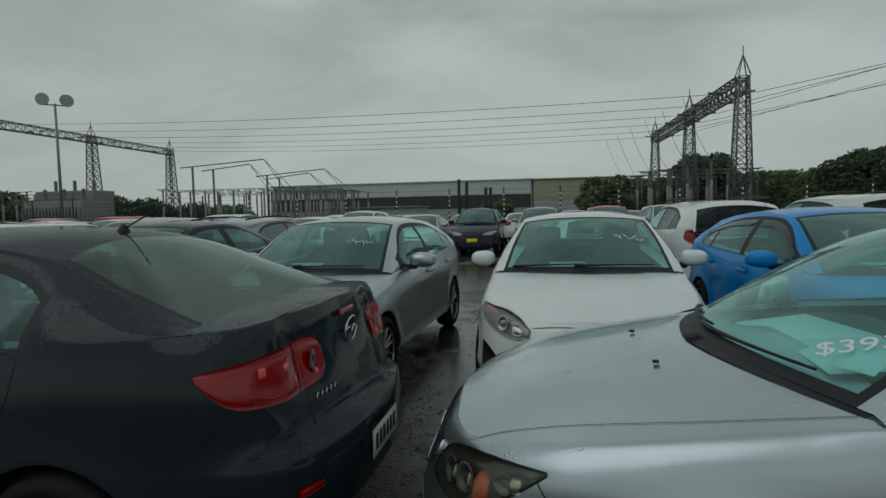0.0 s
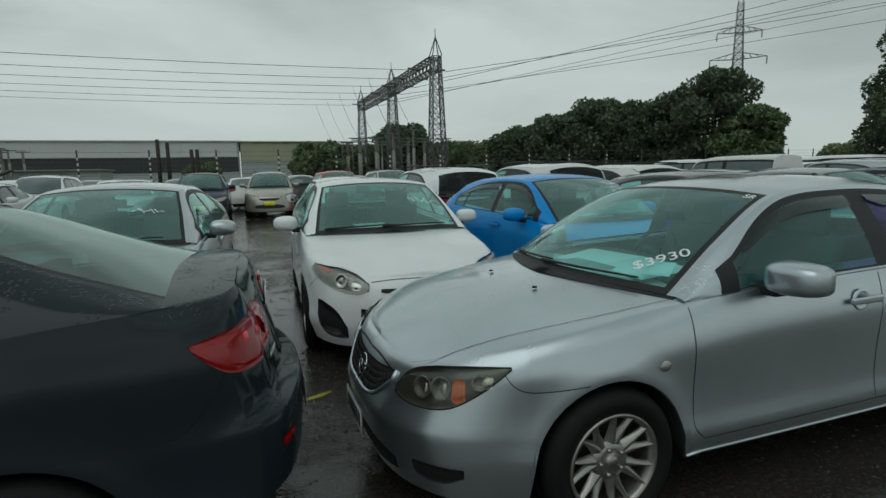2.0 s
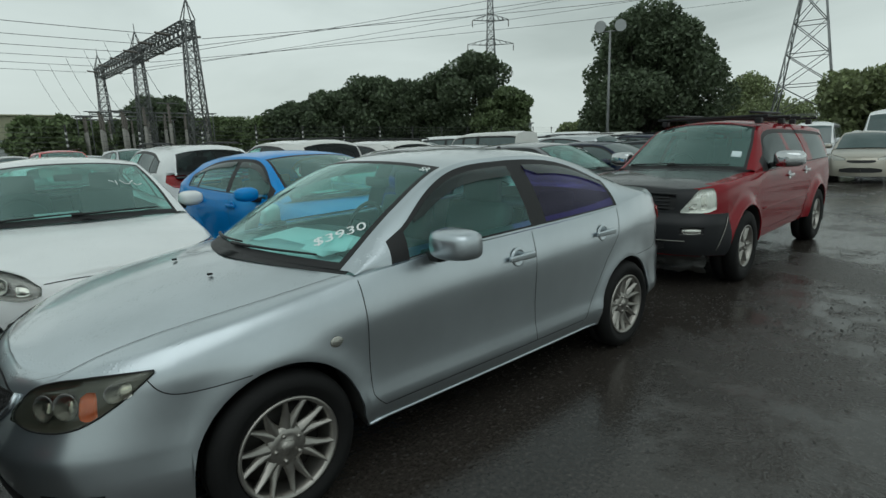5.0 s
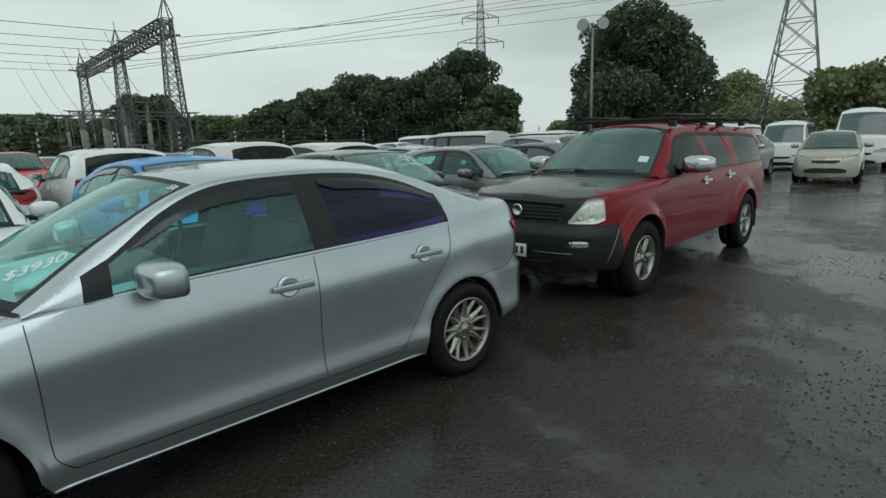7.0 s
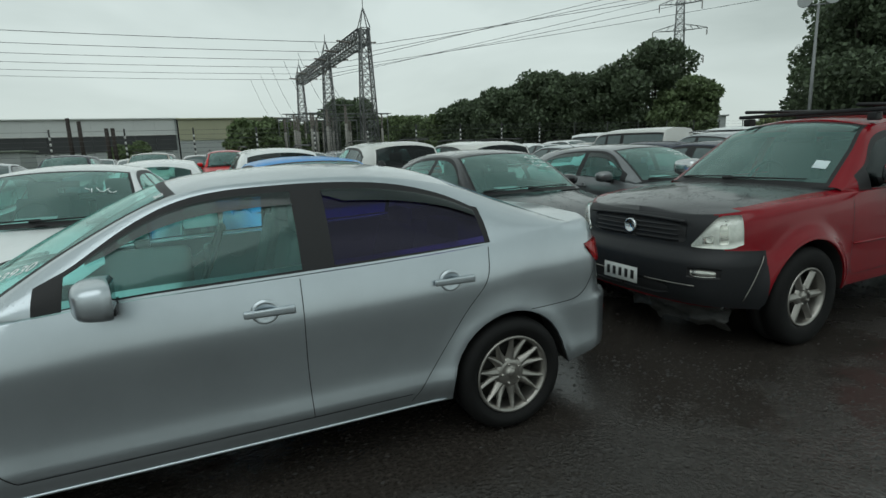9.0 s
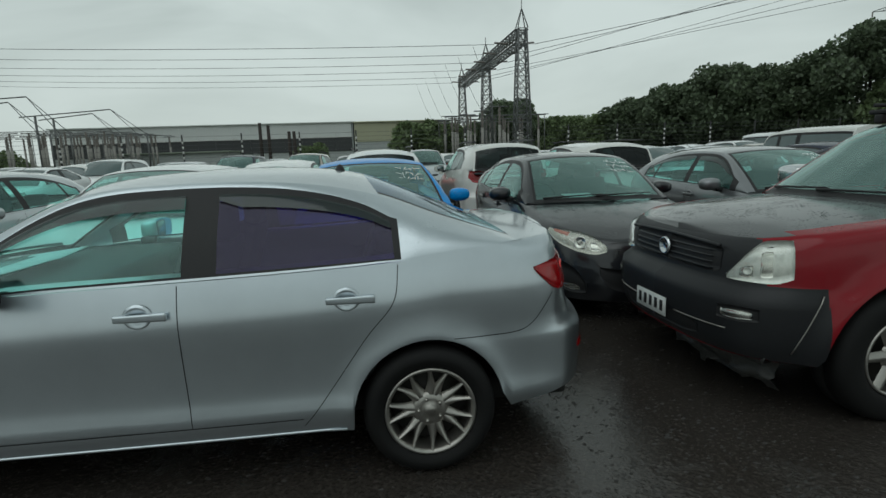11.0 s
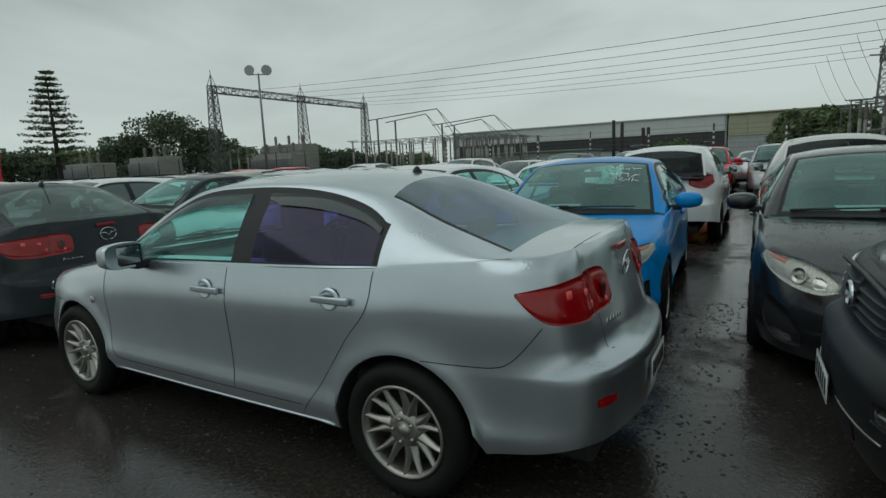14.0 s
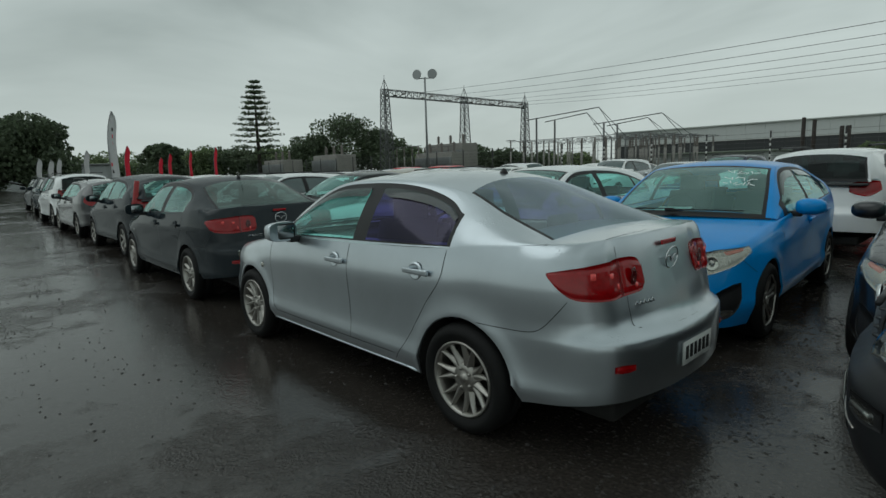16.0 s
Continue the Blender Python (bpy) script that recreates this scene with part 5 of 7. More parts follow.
        g = part("grille", surface_patch(sh, grille_rows, 0.002, side), M["underbody"], car)
        c = catmull(grille_rows, 12)
        net = []
        for q in range(0, len(c) - 4, 2):
            for up in (0, 1):
                pts = []
                for u in range(5):
                    a, lo, hi = c[min(q + u, len(c) - 1)]
                    w = (u / 4.0 + 0.25 * (q % 4 // 2)) % 1.0 if up else (1 - u / 4.0)
                    p = sh.point(a, lo + (hi - lo) * (0.04 + 0.92 * w), 0.007)
                    pts.append((p[0], p[1] * side, p[2]))
                net += [tube(pts[k:k + 2], 0.0022, 4) for k in range(4) if abs(pts[k][2] - pts[k + 1][2]) < 0.07]
        part("grille_mesh", merged(*net), M["trim"], g)
        lip = [sh.point(a, lo - 0.006, 0.004) for a, lo, hi in c] + [sh.point(c[-1][0] + 0.012, c[-1][2], 0.002)]
        part("grille_surround", tube([(p[0], p[1] * side, p[2]) for p in lip], 0.011, 8), M[colour], car)
        part("air_intake", surface_patch(sh, [(0.002, 0.23, 0.33), (0.25, 0.23, 0.33), (0.45, 0.25, 0.31)], 0.004, side), M["trim"], car)
        part("fog_recess", surface_patch(sh, [(Y(0.555), 0.300, 0.345), (Y(0.59), 0.272, 0.350), (Y(0.68), 0.274, 0.352), (Y(0.735), 0.312, 0.352)], 0.002, side), M["trim"], car)
        mk = lathe([(0.0001, -0.008), (0.018, -0.006), (0.024, 0.0)], 14)
        q = sh.point(A(-1.08), 0.70)
        part("side_repeater", ([(q[0] + x * 1.3, side * (q[1] + 0.002 - y), q[2] + z) for x, y, z in mk[0]], [f if side < 0 else f[::-1] for f in mk[1]]), M["headlight"], car)
        sill = [sh.point(A(x), sh.low(x) + 0.008, 0.0) for x in np.linspace(-0.93, 0.93, 20)]
        part("sill", tube([(p[0], p[1] * side, p[2]) for p in sill], 0.007, 8), M[colour], car)
        lines = [seam(sh, [(Y(0.475, True), 0.835), (Y(0.475, True), 0.74), (Y(0.46, True), 0.685), (Y(0.38, True), 0.66)], side), seam(sh, [(Y(0.38, True), 0.66), (Y(0.12, True), 0.655), (sh.len - 0.005, 0.655)], side),
                 seam(sh, [(Y(0.505, True), 1.07), (Y(0.51, True), 1.0)], side)]
        lines.append(seam(sh, [(0.004, 0.672), (Y(0.2), 0.674), (Y(0.37), 0.655)], side, 0.008))
        for ln in lines:
            part("boot_shut_line" if ln[0][0][0] > 0 else "bonnet_shut_line", ln, M["trim"], car)
        part("bonnet_shut_line", deck_line(sh, [(-0.96, 0.735), (-1.35, 0.69), (-1.7, 0.62), (-1.95, 0.53), (-2.06, 0.45)], side), M["trim"], car)
    for y in (-0.25, 0.25):
        part("washer_nozzle", rounded_box((0.022, 0.018, 0.010), (-1.35, y, 0.938 + 0.005), 0.004, 2), M["trim"], car)
    ant = merged(lathe([(0.032, 0.0), (0.028, 0.02), (0.012, 0.045), (0.0001, 0.05)], 14, "z"))
    a = part("antenna_base", ant, M["trim"], car)
    a.matrix_basis = pose(0.92, 0, 1.415)
    if not writing:
        part("antenna_rod", tube([(0.01, 0, 0.03), (0.24, 0, 0.14)], 0.004, 6), M["trim"], a)
    q = sh.point(sh.len, 0.93)
    badge(car, pose(q[0] + 0.008, 0, 0.965, 0, 6, 0))
    part("high_brake_lamp", rounded_box((0.014, 0.16, 0.026), (q[0] - 0.014, 0, 1.052), 0.006, 2), M["taillight"], car)
    strokes = []
    for y in (0.435, 0.40, 0.365, 0.33, 0.295):
        foot, head, end = sh.point(Y(y, True), 0.775, 0.004), sh.point(Y(y - 0.012, True), 0.797, 0.004), sh.point(Y(y - 0.024, True), 0.777, 0.004)
        strokes.append(tube([(p[0], -p[1], p[2]) for p in (foot, head, end)], 0.0035, 5))
    script = merged(*strokes)
    part("model_letters", script, M["chrome"], car)
    q = sh.point(0, 0.60)
    badge(car, pose(q[0] - 0.012, 0, 0.585, 0, -18, 180), 0.055)
    q = sh.point(sh.len, 0.50)
    number_plate(car, pose(q[0] + 0.008, 0, 0.50))
    q = sh.point(0, 0.42)
    number_plate(car, pose(q[0] - 0.012, 0, 0.36, 0, 0, 180))
    return car, sh


def screen_frame(s, knot, y, lift=0.006):
    """Where the windscreen lies at a rib knot and a y, with the pose of a mark on it, reading from outside."""
    ribs = catmull(s["ribs"], 40)

    def at(k, yy):
        c = ribs[int(round(k * 40))]
        t = abs(yy) / c[3]
        return Vector((c[2] + (c[0] - c[2]) * (1 - t * t), yy, c[4] + (c[1] - c[4]) * (1 - t ** 2.4)))
    p = at(knot, y)
    up = (at(knot + 0.2, y) - at(knot - 0.2, y)).normalized()
    across = (at(knot, y - 0.05) - at(knot, y + 0.05)).normalized()
    n = across.cross(up).normalized()
    if n.x > 0:
        n = -n
        across = -across
    m = Matrix((across, up, across.cross(up))).transposed().to_4x4()
    m.translation = p + across.cross(up) * lift
    return m


silver_car, silver_shell = sedan("silver", "silver four-door sedan on wet tarmac, purple tinted rear windows")
place(silver_car, pose(-1.32, 0.86, 0))
text_mesh("$3930", 0.095, M["ink"], silver_car, screen_frame(SEDAN, 0.47, -0.54) @ pose(0, 0, 0, 0, 0, 46), "price_writing", "white hand-written price on the glass")
text_mesh("SR", 0.06, M["ink"], silver_car, screen_frame(SEDAN, 1.86, -0.53), "corner_writing")
tag = part("windscreen_label", rounded_box((0.13, 0.10, 0.001), (0, 0, 0), 0.0004, 1), M["paper"], silver_car, "white paper label inside the glass")
tag.matrix_basis = screen_frame(SEDAN, 0.38, -0.56, -0.012) @ pose(0, 0, 0, 0, 0, 12)
for y, r in ((0.05, 8), (-0.32, -6)):
    p = part("paper_sheet", rounded_box((0.30, 0.42, 0.004), (0, 0, 0), 0.0015, 1), M["paper"], silver_car)
    p.matrix_basis = pose(-0.75, y, 1.005, 0, -6, r)
black_car, _ = sedan("black", "black four-door sedan with raindrops on its boot", writing=False)
place(black_car, pose(-6.02, 1.0, 0, 0, 0, -1.0))


def hatch_front(car, sh, s, smile=True, colour_dark=False):
    A, Y = sh.at_x, sh.at_y
    for side in (-1, 1):
        rows = [(Y(0.43), 0.625, 0.675), (Y(0.53), 0.600, 0.735), (Y(0.67), 0.625, 0.778), (A(-1.82), 0.69, 0.795), (A(-1.67), 0.785, 0.808)]
        h = part("headlight", surface_patch(sh, rows, 0.002, side, 20, 6), M["lamp_chrome"] if colour_dark else M["headlight"], car, "clear headlight with a round projector")
        part("projector", bowl(sh, Y(0.645), 0.695, 0.052, side), M["reflector"], h)
        c = sh.point(Y(0.645), 0.697, 0.012)
        eye = lathe([(0.0001, -0.014), (0.016, -0.011), (0.026, 0.0)], 16)
        part("projector_lens", ([(c[0] + y * 0.8, side * (c[1] - y * 0.5) + x, c[2] + z) for x, y, z in eye[0]], eye[1]), M["headlight"], h)
        part("lamp_reflector", surface_patch(sh, [(Y(0.49), 0.635, 0.67), (Y(0.53), 0.625, 0.70), (Y(0.57), 0.632, 0.70)], 0.008, side, 6), M["reflector"], h)
        part("indicator", surface_patch(sh, [(Y(0.745), 0.745, 0.772), (A(-1.80), 0.765, 0.788), (A(-1.74), 0.782, 0.798)], 0.010, side, 8), M["amber_red"], h)
        part("lens_cover", surface_patch(sh, rows, 0.022, side, 20, 8), M["lamp_cover"], h, "clear cover")
        part("bonnet_shut_line", seam(sh, [(0.004, 0.705), (Y(0.25), 0.703), (Y(0.42), 0.69)], side, 0.006), M["trim"], car)
        if smile:
            part("lower_grille", surface_patch(sh, [(0.002, 0.27, 0.47), (0.25, 0.275, 0.475), (0.42, 0.33, 0.49), (0.50, 0.44, 0.50)], 0.003, side), M["trim"], car)
            f = part("fog_port", surface_patch(sh, [(Y(0.58), 0.27, 0.35), (Y(0.66), 0.26, 0.47), (Y(0.75), 0.29, 0.53), (Y(0.79), 0.42, 0.54)], 0.004, side), M["trim"], car)
            part("fog_lamp", surface_patch(sh, [(Y(0.62), 0.285, 0.33), (Y(0.69), 0.285, 0.345), (Y(0.75), 0.31, 0.345)], 0.010, side, 8), M["reflector"], f)
            part("upper_grille", surface_patch(sh, [(0.002, 0.60, 0.64), (0.2, 0.60, 0.64), (0.34, 0.615, 0.64)], 0.003, side), M["trim"], car)
        else:
            part("grille", surface_patch(sh, [(0.002, 0.52, 0.66), (0.2, 0.53, 0.66), (0.33, 0.6, 0.64)], 0.003, side), M["trim"], car)
            part("air_intake", surface_patch(sh, [(0.002, 0.24, 0.36), (0.3, 0.25, 0.35), (0.5, 0.28, 0.33)], 0.003, side), M["trim"], car)
        rows = [(Y(0.82, True), 0.90, 0.97), (Y(0.72, True), 0.80, 1.0), (Y(0.55, True), 0.79, 0.99), (Y(0.42, True), 0.82, 0.95)]
        part("tail_light", surface_patch(sh, rows, 0.012, side), M["taillight"], car)
    q = sh.point(0, 0.40)
    number_plate(car, pose(q[0] - 0.008, 0, 0.40, 0, 0, 180))
    a = part("antenna_base", lathe([(0.03, 0.0), (0.02, 0.02), (0.0001, 0.04)], 12, "z"), M["trim"], car)
    a.matrix_basis = pose(1.45, 0, 1.41)
    part("antenna_rod", tube([(0.0, 0, 0.03), (0.20, 0, 0.10)], 0.004, 5), M["trim"], a)
    q = sh.point(0, 0.67)
    badge(car, pose(q[0] - 0.01, 0, 0.66, 0, -25, 180), 0.05)
    for y, r in ((0.15, 8),):
        p = part("paper_sheet", rounded_box((0.22, 0.32, 0.004), (0, 0, 0), 0.0015, 1), M["paper"], car)
        p.matrix_basis = pose(-0.78, y, 1.005, 0, -6, r)


def scribble(car, s, knot, y, rows, seed):
    """White marker lines on the screen that cannot be read: short bars."""
    rng = random.Random(seed)
    pieces = []
    for r in range(rows):
        for k in range(7):
            turn = pose(0, 0, 0, 0, 0, rng.uniform(-40, 40) + (90 if k % 3 == 0 else 0))
            pieces.append(rounded_box((0.008, rng.uniform(0.04, 0.08), 0.002), (-0.12 + 0.037 * k + rng.uniform(-0.008, 0.008), 0.09 - 0.11 * r + rng.uniform(-0.025, 0.025), 0), 0.0008, 1, turn))
    for p in pieces:
        b = part("window_mark", p, M["ink"], car, "white marker bar on the glass")
        b.matrix_basis = screen_frame(s, knot, y)


NEAR = [("white", "white five-door hatchback with a price on its screen", HATCH, -2.62, 4.36, 87, True, "mid", 1),
        ("blue", "bright blue five-door hatchback with white screen marks", dict(HATCH, visor=True), -0.24, 4.2, 93, True, "high", 3),
        ("charcoal", "charcoal black hatchback with a paper on the dash", HATCH, 2.15, 4.1, 90, True, "high", 3),
        ("silver_far", "silver five-door hatchback with a price on its screen", dict(HATCH, wheel="mesh10"), -5.12, 4.35, 86, False, "mid", 1),
        ("grey", "grey hatchback with rain visors beside a pickup", dict(HATCH, visor=True), 4.75, 4.2, 90, True, "high", 2)]
for colour, label, spec, x, y, turn, smile, where, rows in NEAR:
    car, sh = build_car(spec, colour, label, "car", "second row of parked cars")
    hatch_front(car, sh, spec, smile, colour == "white")
    scribble(car, spec, 0.8 if where == "mid" else 1.35, -0.40, rows, int(x * 7) + 50)
    place(car, pose(x, y, 0, 0, 0, turn))

# ---- the red pickup ----
ute, ush = build_car(LIFTED, "red", "red double-cab pickup with a black bonnet and roof rack", "pickup truck")
UA, UY = ush.at_x, ush.at_y
for side in (-1, 1):
    rows = [(UY(0.545), 0.768, 0.785), (UY(0.60), 0.766, 0.850), (UY(0.66), 0.765, 0.925), (UY(0.72), 0.766, 0.980), (UA(-2.18), 0.770, 0.995), (UA(-2.105), 0.80, 0.999)]
    h = part("headlight", surface_patch(ush, rows, 0.003, side, 20, 6), M["headlight_bright"], ute, "clear headlight with bright reflectors")
    for y0, y1, z0, z1, deep in ((0.615, 0.70, 0.785, 0.868, 0.006), (0.725, 0.775, 0.79, 0.965, 0.008)):
        part("lamp_reflector", surface_patch(ush, [(UY(y0), z0, z1 - 0.03), (UY((y0 + y1) / 2), z0 - 0.004, z1 - 0.008), (UY(y1), z0, z1)], deep, side, 8), M["reflector"], h)
    part("bulb", bowl(ush, UY(0.67), 0.825, 0.020, side, 0.008, 0.010), M["headlight_bright"], h)
    part("lens_cover", surface_patch(ush, rows, 0.030, side, 20, 8), M["lamp_cover"], h, "clear cover")
    part("grille", surface_patch(ush, [(0.002, 0.785, 0.945), (0.3, 0.785, 0.945), (0.46, 0.79, 0.935), (0.50, 0.81, 0.92)], 0.004, side), M["trim"], ute)
    for k in range(4):
        z = 0.80 + 0.034 * k
        part("grille_bar", surface_patch(ush, [(0.002, z, z + 0.014), (0.3, z, z + 0.014), (0.45, z, z + 0.014)], 0.018, side, 8), M["bumper_black"], ute)
    sideline = [ush.point(UA(x), 0.70, 0.002) for x in np.linspace(-0.95, 1.0, 16)]
    part("door_moulding", tube([(p[0], p[1] * side, p[2]) for p in sideline], 0.009, 6), M["red"], ute)
    lip = [ush.point(a, 0.50, 0.002) for a in np.linspace(0.21, UY(0.60), 10)]
    part("bumper_groove", tube([(p[0], p[1] * side, p[2]) for p in lip], 0.005, 5), M["alloy"], ute, "thin bright line along the bumper")
    edge = [ush.point(UA(-2.10 + 0.13 * t), 0.40 + 0.32 * t, 0.006) for t in np.linspace(0, 1, 9)]
    part("bumper_trim", tube([(p[0], p[1] * side, p[2]) for p in edge], 0.004, 6), M["alloy"], ute, "slim bright strip along the bumper end")
    part("air_intake", surface_patch(ush, [(0.002, 0.40, 0.50), (0.3, 0.40, 0.50), (0.42, 0.42, 0.48)], 0.003, side), M["trim"], ute)
    f = part("fog_recess", surface_patch(ush, [(UY(0.55), 0.56, 0.63), (UY(0.65), 0.555, 0.64), (UY(0.74), 0.565, 0.635)], 0.002, side), M["trim"], ute)
    part("fog_lamp", surface_patch(ush, [(UY(0.57), 0.572, 0.62), (UY(0.65), 0.568, 0.625), (UY(0.72), 0.575, 0.62)], 0.012, side, 8), M["reflector"], f)
    part("tail_light", surface_patch(ush, [(UY(0.84, True), 0.75, 1.05), (UY(0.8, True), 0.72, 1.08), (UY(0.72, True), 0.72, 1.08)], 0.012, side, 8), M["taillight"], ute)
    part("mud_flap", rounded_box((0.012, 0.24, 0.26), (1.515 + 0.42, side * 0.79, 0.36), 0.004, 1), M["trim"], ute)
    for x in (-0.2, 0.75, 1.3, 2.2):
        part("rack_foot", rounded_box((0.10, 0.07, 0.07), (x, side * 0.56, 1.66), 0.015, 2), M["trim"], ute)
    part("rack_rail", tube([(-0.35, side * 0.5, 1.76), (0.9, side * 0.5, 1.77)], 0.016, 6), M["trim"], ute)
for x in (-0.2, 0.75, 1.3, 2.2):
    part("rack_bar", rounded_box((0.07, 1.32, 0.035), (x, 0, 1.715), 0.012, 2), M["trim"], ute)
q = ush.point(0, 0.87)
round_badge(ute, pose(q[0] - 0.024, 0, 0.87, 0, 0, -90), 0.058)
q = ush.point(0, 0.52)
number_plate(ute, pose(q[0] - 0.012, 0.02, 0.50, 0, 0, 180), bars=5)
part("grille_surround", merged(tube([(ush.point(0, 0.95)[0] - 0.008, y, 0.955 - 0.02 * abs(y)) for y in np.linspace(-0.48, 0.48, 9)], 0.012, 6)), M["bumper_black"], ute)
p = part("windscreen_sticker", rounded_box((0.10, 0.10, 0.002), (0, 0, 0), 0.0008, 1), M["paper"], ute)
p.matrix_basis = screen_frame(LIFTED, 0.55, -0.55)
place(ute, pose(4.0, 0.98, 0, 0, 0, 1.5))
tv = []
for side in (0, 1):
    for i in range(13):
        for j in range(25):
            u, w = i / 12, j / 24
            ragged = 1.0 - 0.35 * abs(noise.noise((w * 5.0, 2.0, 0.5))) - 0.25 * max(0.0, w - 0.75) * 4 * u
            y = -0.42 + 0.84 * w + 0.06 * noise.noise((u * 3, w * 3, 1.0))
            z = 0.12 - 0.24 * u * ragged + 0.05 * noise.noise((u * 4, w * 6, 4.0)) - 0.05 * w
            x = 0.10 * u + 0.06 * noise.noise((u * 3.5, w * 5, 9.0)) + 0.04 * noise.noise((u * 9, w * 15, 3.0)) + 0.004 * side
            tv.append((x, y, z))
tf = grid_faces(13, 25) + [tuple(k + 325 for k in f[::-1]) for f in grid_faces(13, 25)]
torn = (tv, tf)
t = part("torn_splash_guard", torn, plain("scuffed grey plastic", (0.065, 0.065, 0.062), 0.35, 0, 0.45, 12), ute, "torn grey plastic guard hanging under the bumper")
t.matrix_basis = pose(-2.20, -0.30, 0.26, 0, 0, 4)


# ---- ground: one sheet, wet tarmac in the yard, rough grass beyond the fence ----
def ground_material():
    m, n, l, b = node_material("wet tarmac")
    c = n.new("ShaderNodeTexCoord")
    pud = noise_node(n, l, 0.42, 5.0, 0.55)
    mid = noise_node(n, l, 2.6, 5.0, 0.6)
    grit = noise_node(n, l, 42.0, 6.0, 0.75)
    stones = n.new("ShaderNodeTexVoronoi")
    stones.inputs["Scale"].default_value = 55.0
    l.new(c.outputs["Object"], stones.inputs["Vector"])
    add = n.new("ShaderNodeMath")
    add.operation = "ADD"
    half = n.new("ShaderNodeMath")
    half.operation, half.inputs[1].default_value = "MULTIPLY", 0.45
    l.new(mid.outputs["Fac"], half.inputs[0])
    l.new(pud.outputs["Fac"], add.inputs[0])
    l.new(half.outputs[0], add.inputs[1])
    # standing water where the sum is low
    wet = n.new("ShaderNodeMapRange")
    wet.interpolation_type = "SMOOTHSTEP"
    wet.inputs["From Min"].default_value, wet.inputs["From Max"].default_value = 0.72, 0.88
    l.new(add.outputs[0], wet.inputs["Value"])
    tar = ramp_node(n, l, grit.outputs["Fac"], [(0.3, (0.018, 0.015, 0.0125)), (0.55, (0.038, 0.033, 0.029)), (0.78, (0.125, 0.112, 0.10))])
    sepc = n.new("ShaderNodeSeparateXYZ")
    l.new(c.outputs["Object"], sepc.inputs[0])
    far = n.new("ShaderNodeMapRange")
    far.inputs["From Min"].default_value, far.inputs["From Max"].default_value = 39.5, 41.0
    l.new(sepc.outputs["Y"], far.inputs["Value"])
    turf = ramp_node(n, l, mid.outputs["Fac"], [(0.35, (0.03, 0.045, 0.018)), (0.65, (0.075, 0.085, 0.04))])
    mix = n.new("ShaderNodeMixRGB")
    l.new(far.outputs["Result"], mix.inputs[0])
    l.new(tar.outputs["Color"], mix.inputs[1])
    l.new(turf.outputs["Color"], mix.inputs[2])
    l.new(mix.outputs["Color"], b.inputs["Base Color"])
    ro = n.new("ShaderNodeMapRange")
    ro.inputs["To Min"].default_value, ro.inputs["To Max"].default_value = 0.12, 0.34
    l.new(wet.outputs["Result"], ro.inputs["Value"])
    rr = n.new("ShaderNodeMath")
    rr.operation = "ADD"
    rf = n.new("ShaderNodeMath")
    rf.operation, rf.inputs[1].default_value = "MULTIPLY", 0.45
    l.new(far.outputs["Result"], rf.inputs[0])
    l.new(ro.outputs["Result"], rr.inputs[0])
    l.new(rf.outputs[0], rr.inputs[1])
    l.new(rr.outputs[0], b.inputs["Roughness"])
    hs = n.new("ShaderNodeMath")
    hs.operation = "ADD"
    l.new(grit.outputs["Fac"], hs.inputs[0])
    l.new(stones.outputs["Distance"], hs.inputs[1])
    hw = n.new("ShaderNodeMath")
    hw.operation = "MULTIPLY"
    film = n.new("ShaderNodeMapRange")
    film.inputs["To Min"].default_value, film.inputs["To Max"].default_value = 0.10, 1.0
    l.new(wet.outputs["Result"], film.inputs["Value"])
    l.new(hs.outputs[0], hw.inputs[0])
    l.new(film.outputs["Result"], hw.inputs[1])
    bp = n.new("ShaderNodeBump")
    bp.inputs["Strength"].default_value, bp.inputs["Distance"].default_value = 0.55, 0.014
    l.new(hw.outputs[0], bp.inputs["Height"])
    ripple = noise_node(n, l, 9.0, 2.0)
    bp2 = n.new("ShaderNodeBump")
    bp2.inputs["Strength"].default_value, bp2.inputs["Distance"].default_value = 0.2, 0.01
    l.new(ripple.outputs["Fac"], bp2.inputs["Height"])
    l.new(bp2.outputs["Normal"], bp.inputs["Normal"])
    l.new(bp.outputs["Normal"], b.inputs["Normal"])
    return m


def flat_grid(x0, x1, y0, y1, nx, ny, f):
    xs, ys = np.linspace(x0, x1, nx), np.linspace(y0, y1, ny)
    return [(x, y, f(x, y)) for x in xs for y in ys], [q[::-1] for q in grid_faces(nx, ny)]


ground = part("ground", flat_grid(-1500, 1500, -1500, 1500, 3, 3, lambda x, y: 0.0), ground_material(), smooth=False)
tagged(ground, "wet dark tarmac yard with puddles and loose grit", "ground", "", "structure")

# a worn scrap of yellow bay line between two cars
dash = tube([(-3.70, 1.90, 0.0), (-3.58, 1.945, 0.0), (-3.50, 1.985, 0.0)], [0.022, 0.028, 0.018], 8)
line = part("painted_line", ([(x, y, z * 0.12 + 0.002) for x, y, z in dash[0]], dash[1]), plain("worn yellow line paint", (0.42, 0.36, 0.03), 0.4, 0, 0.4, 40))
tagged(line, "short worn scrap of yellow bay line on tarmac", "line", "", "structure")

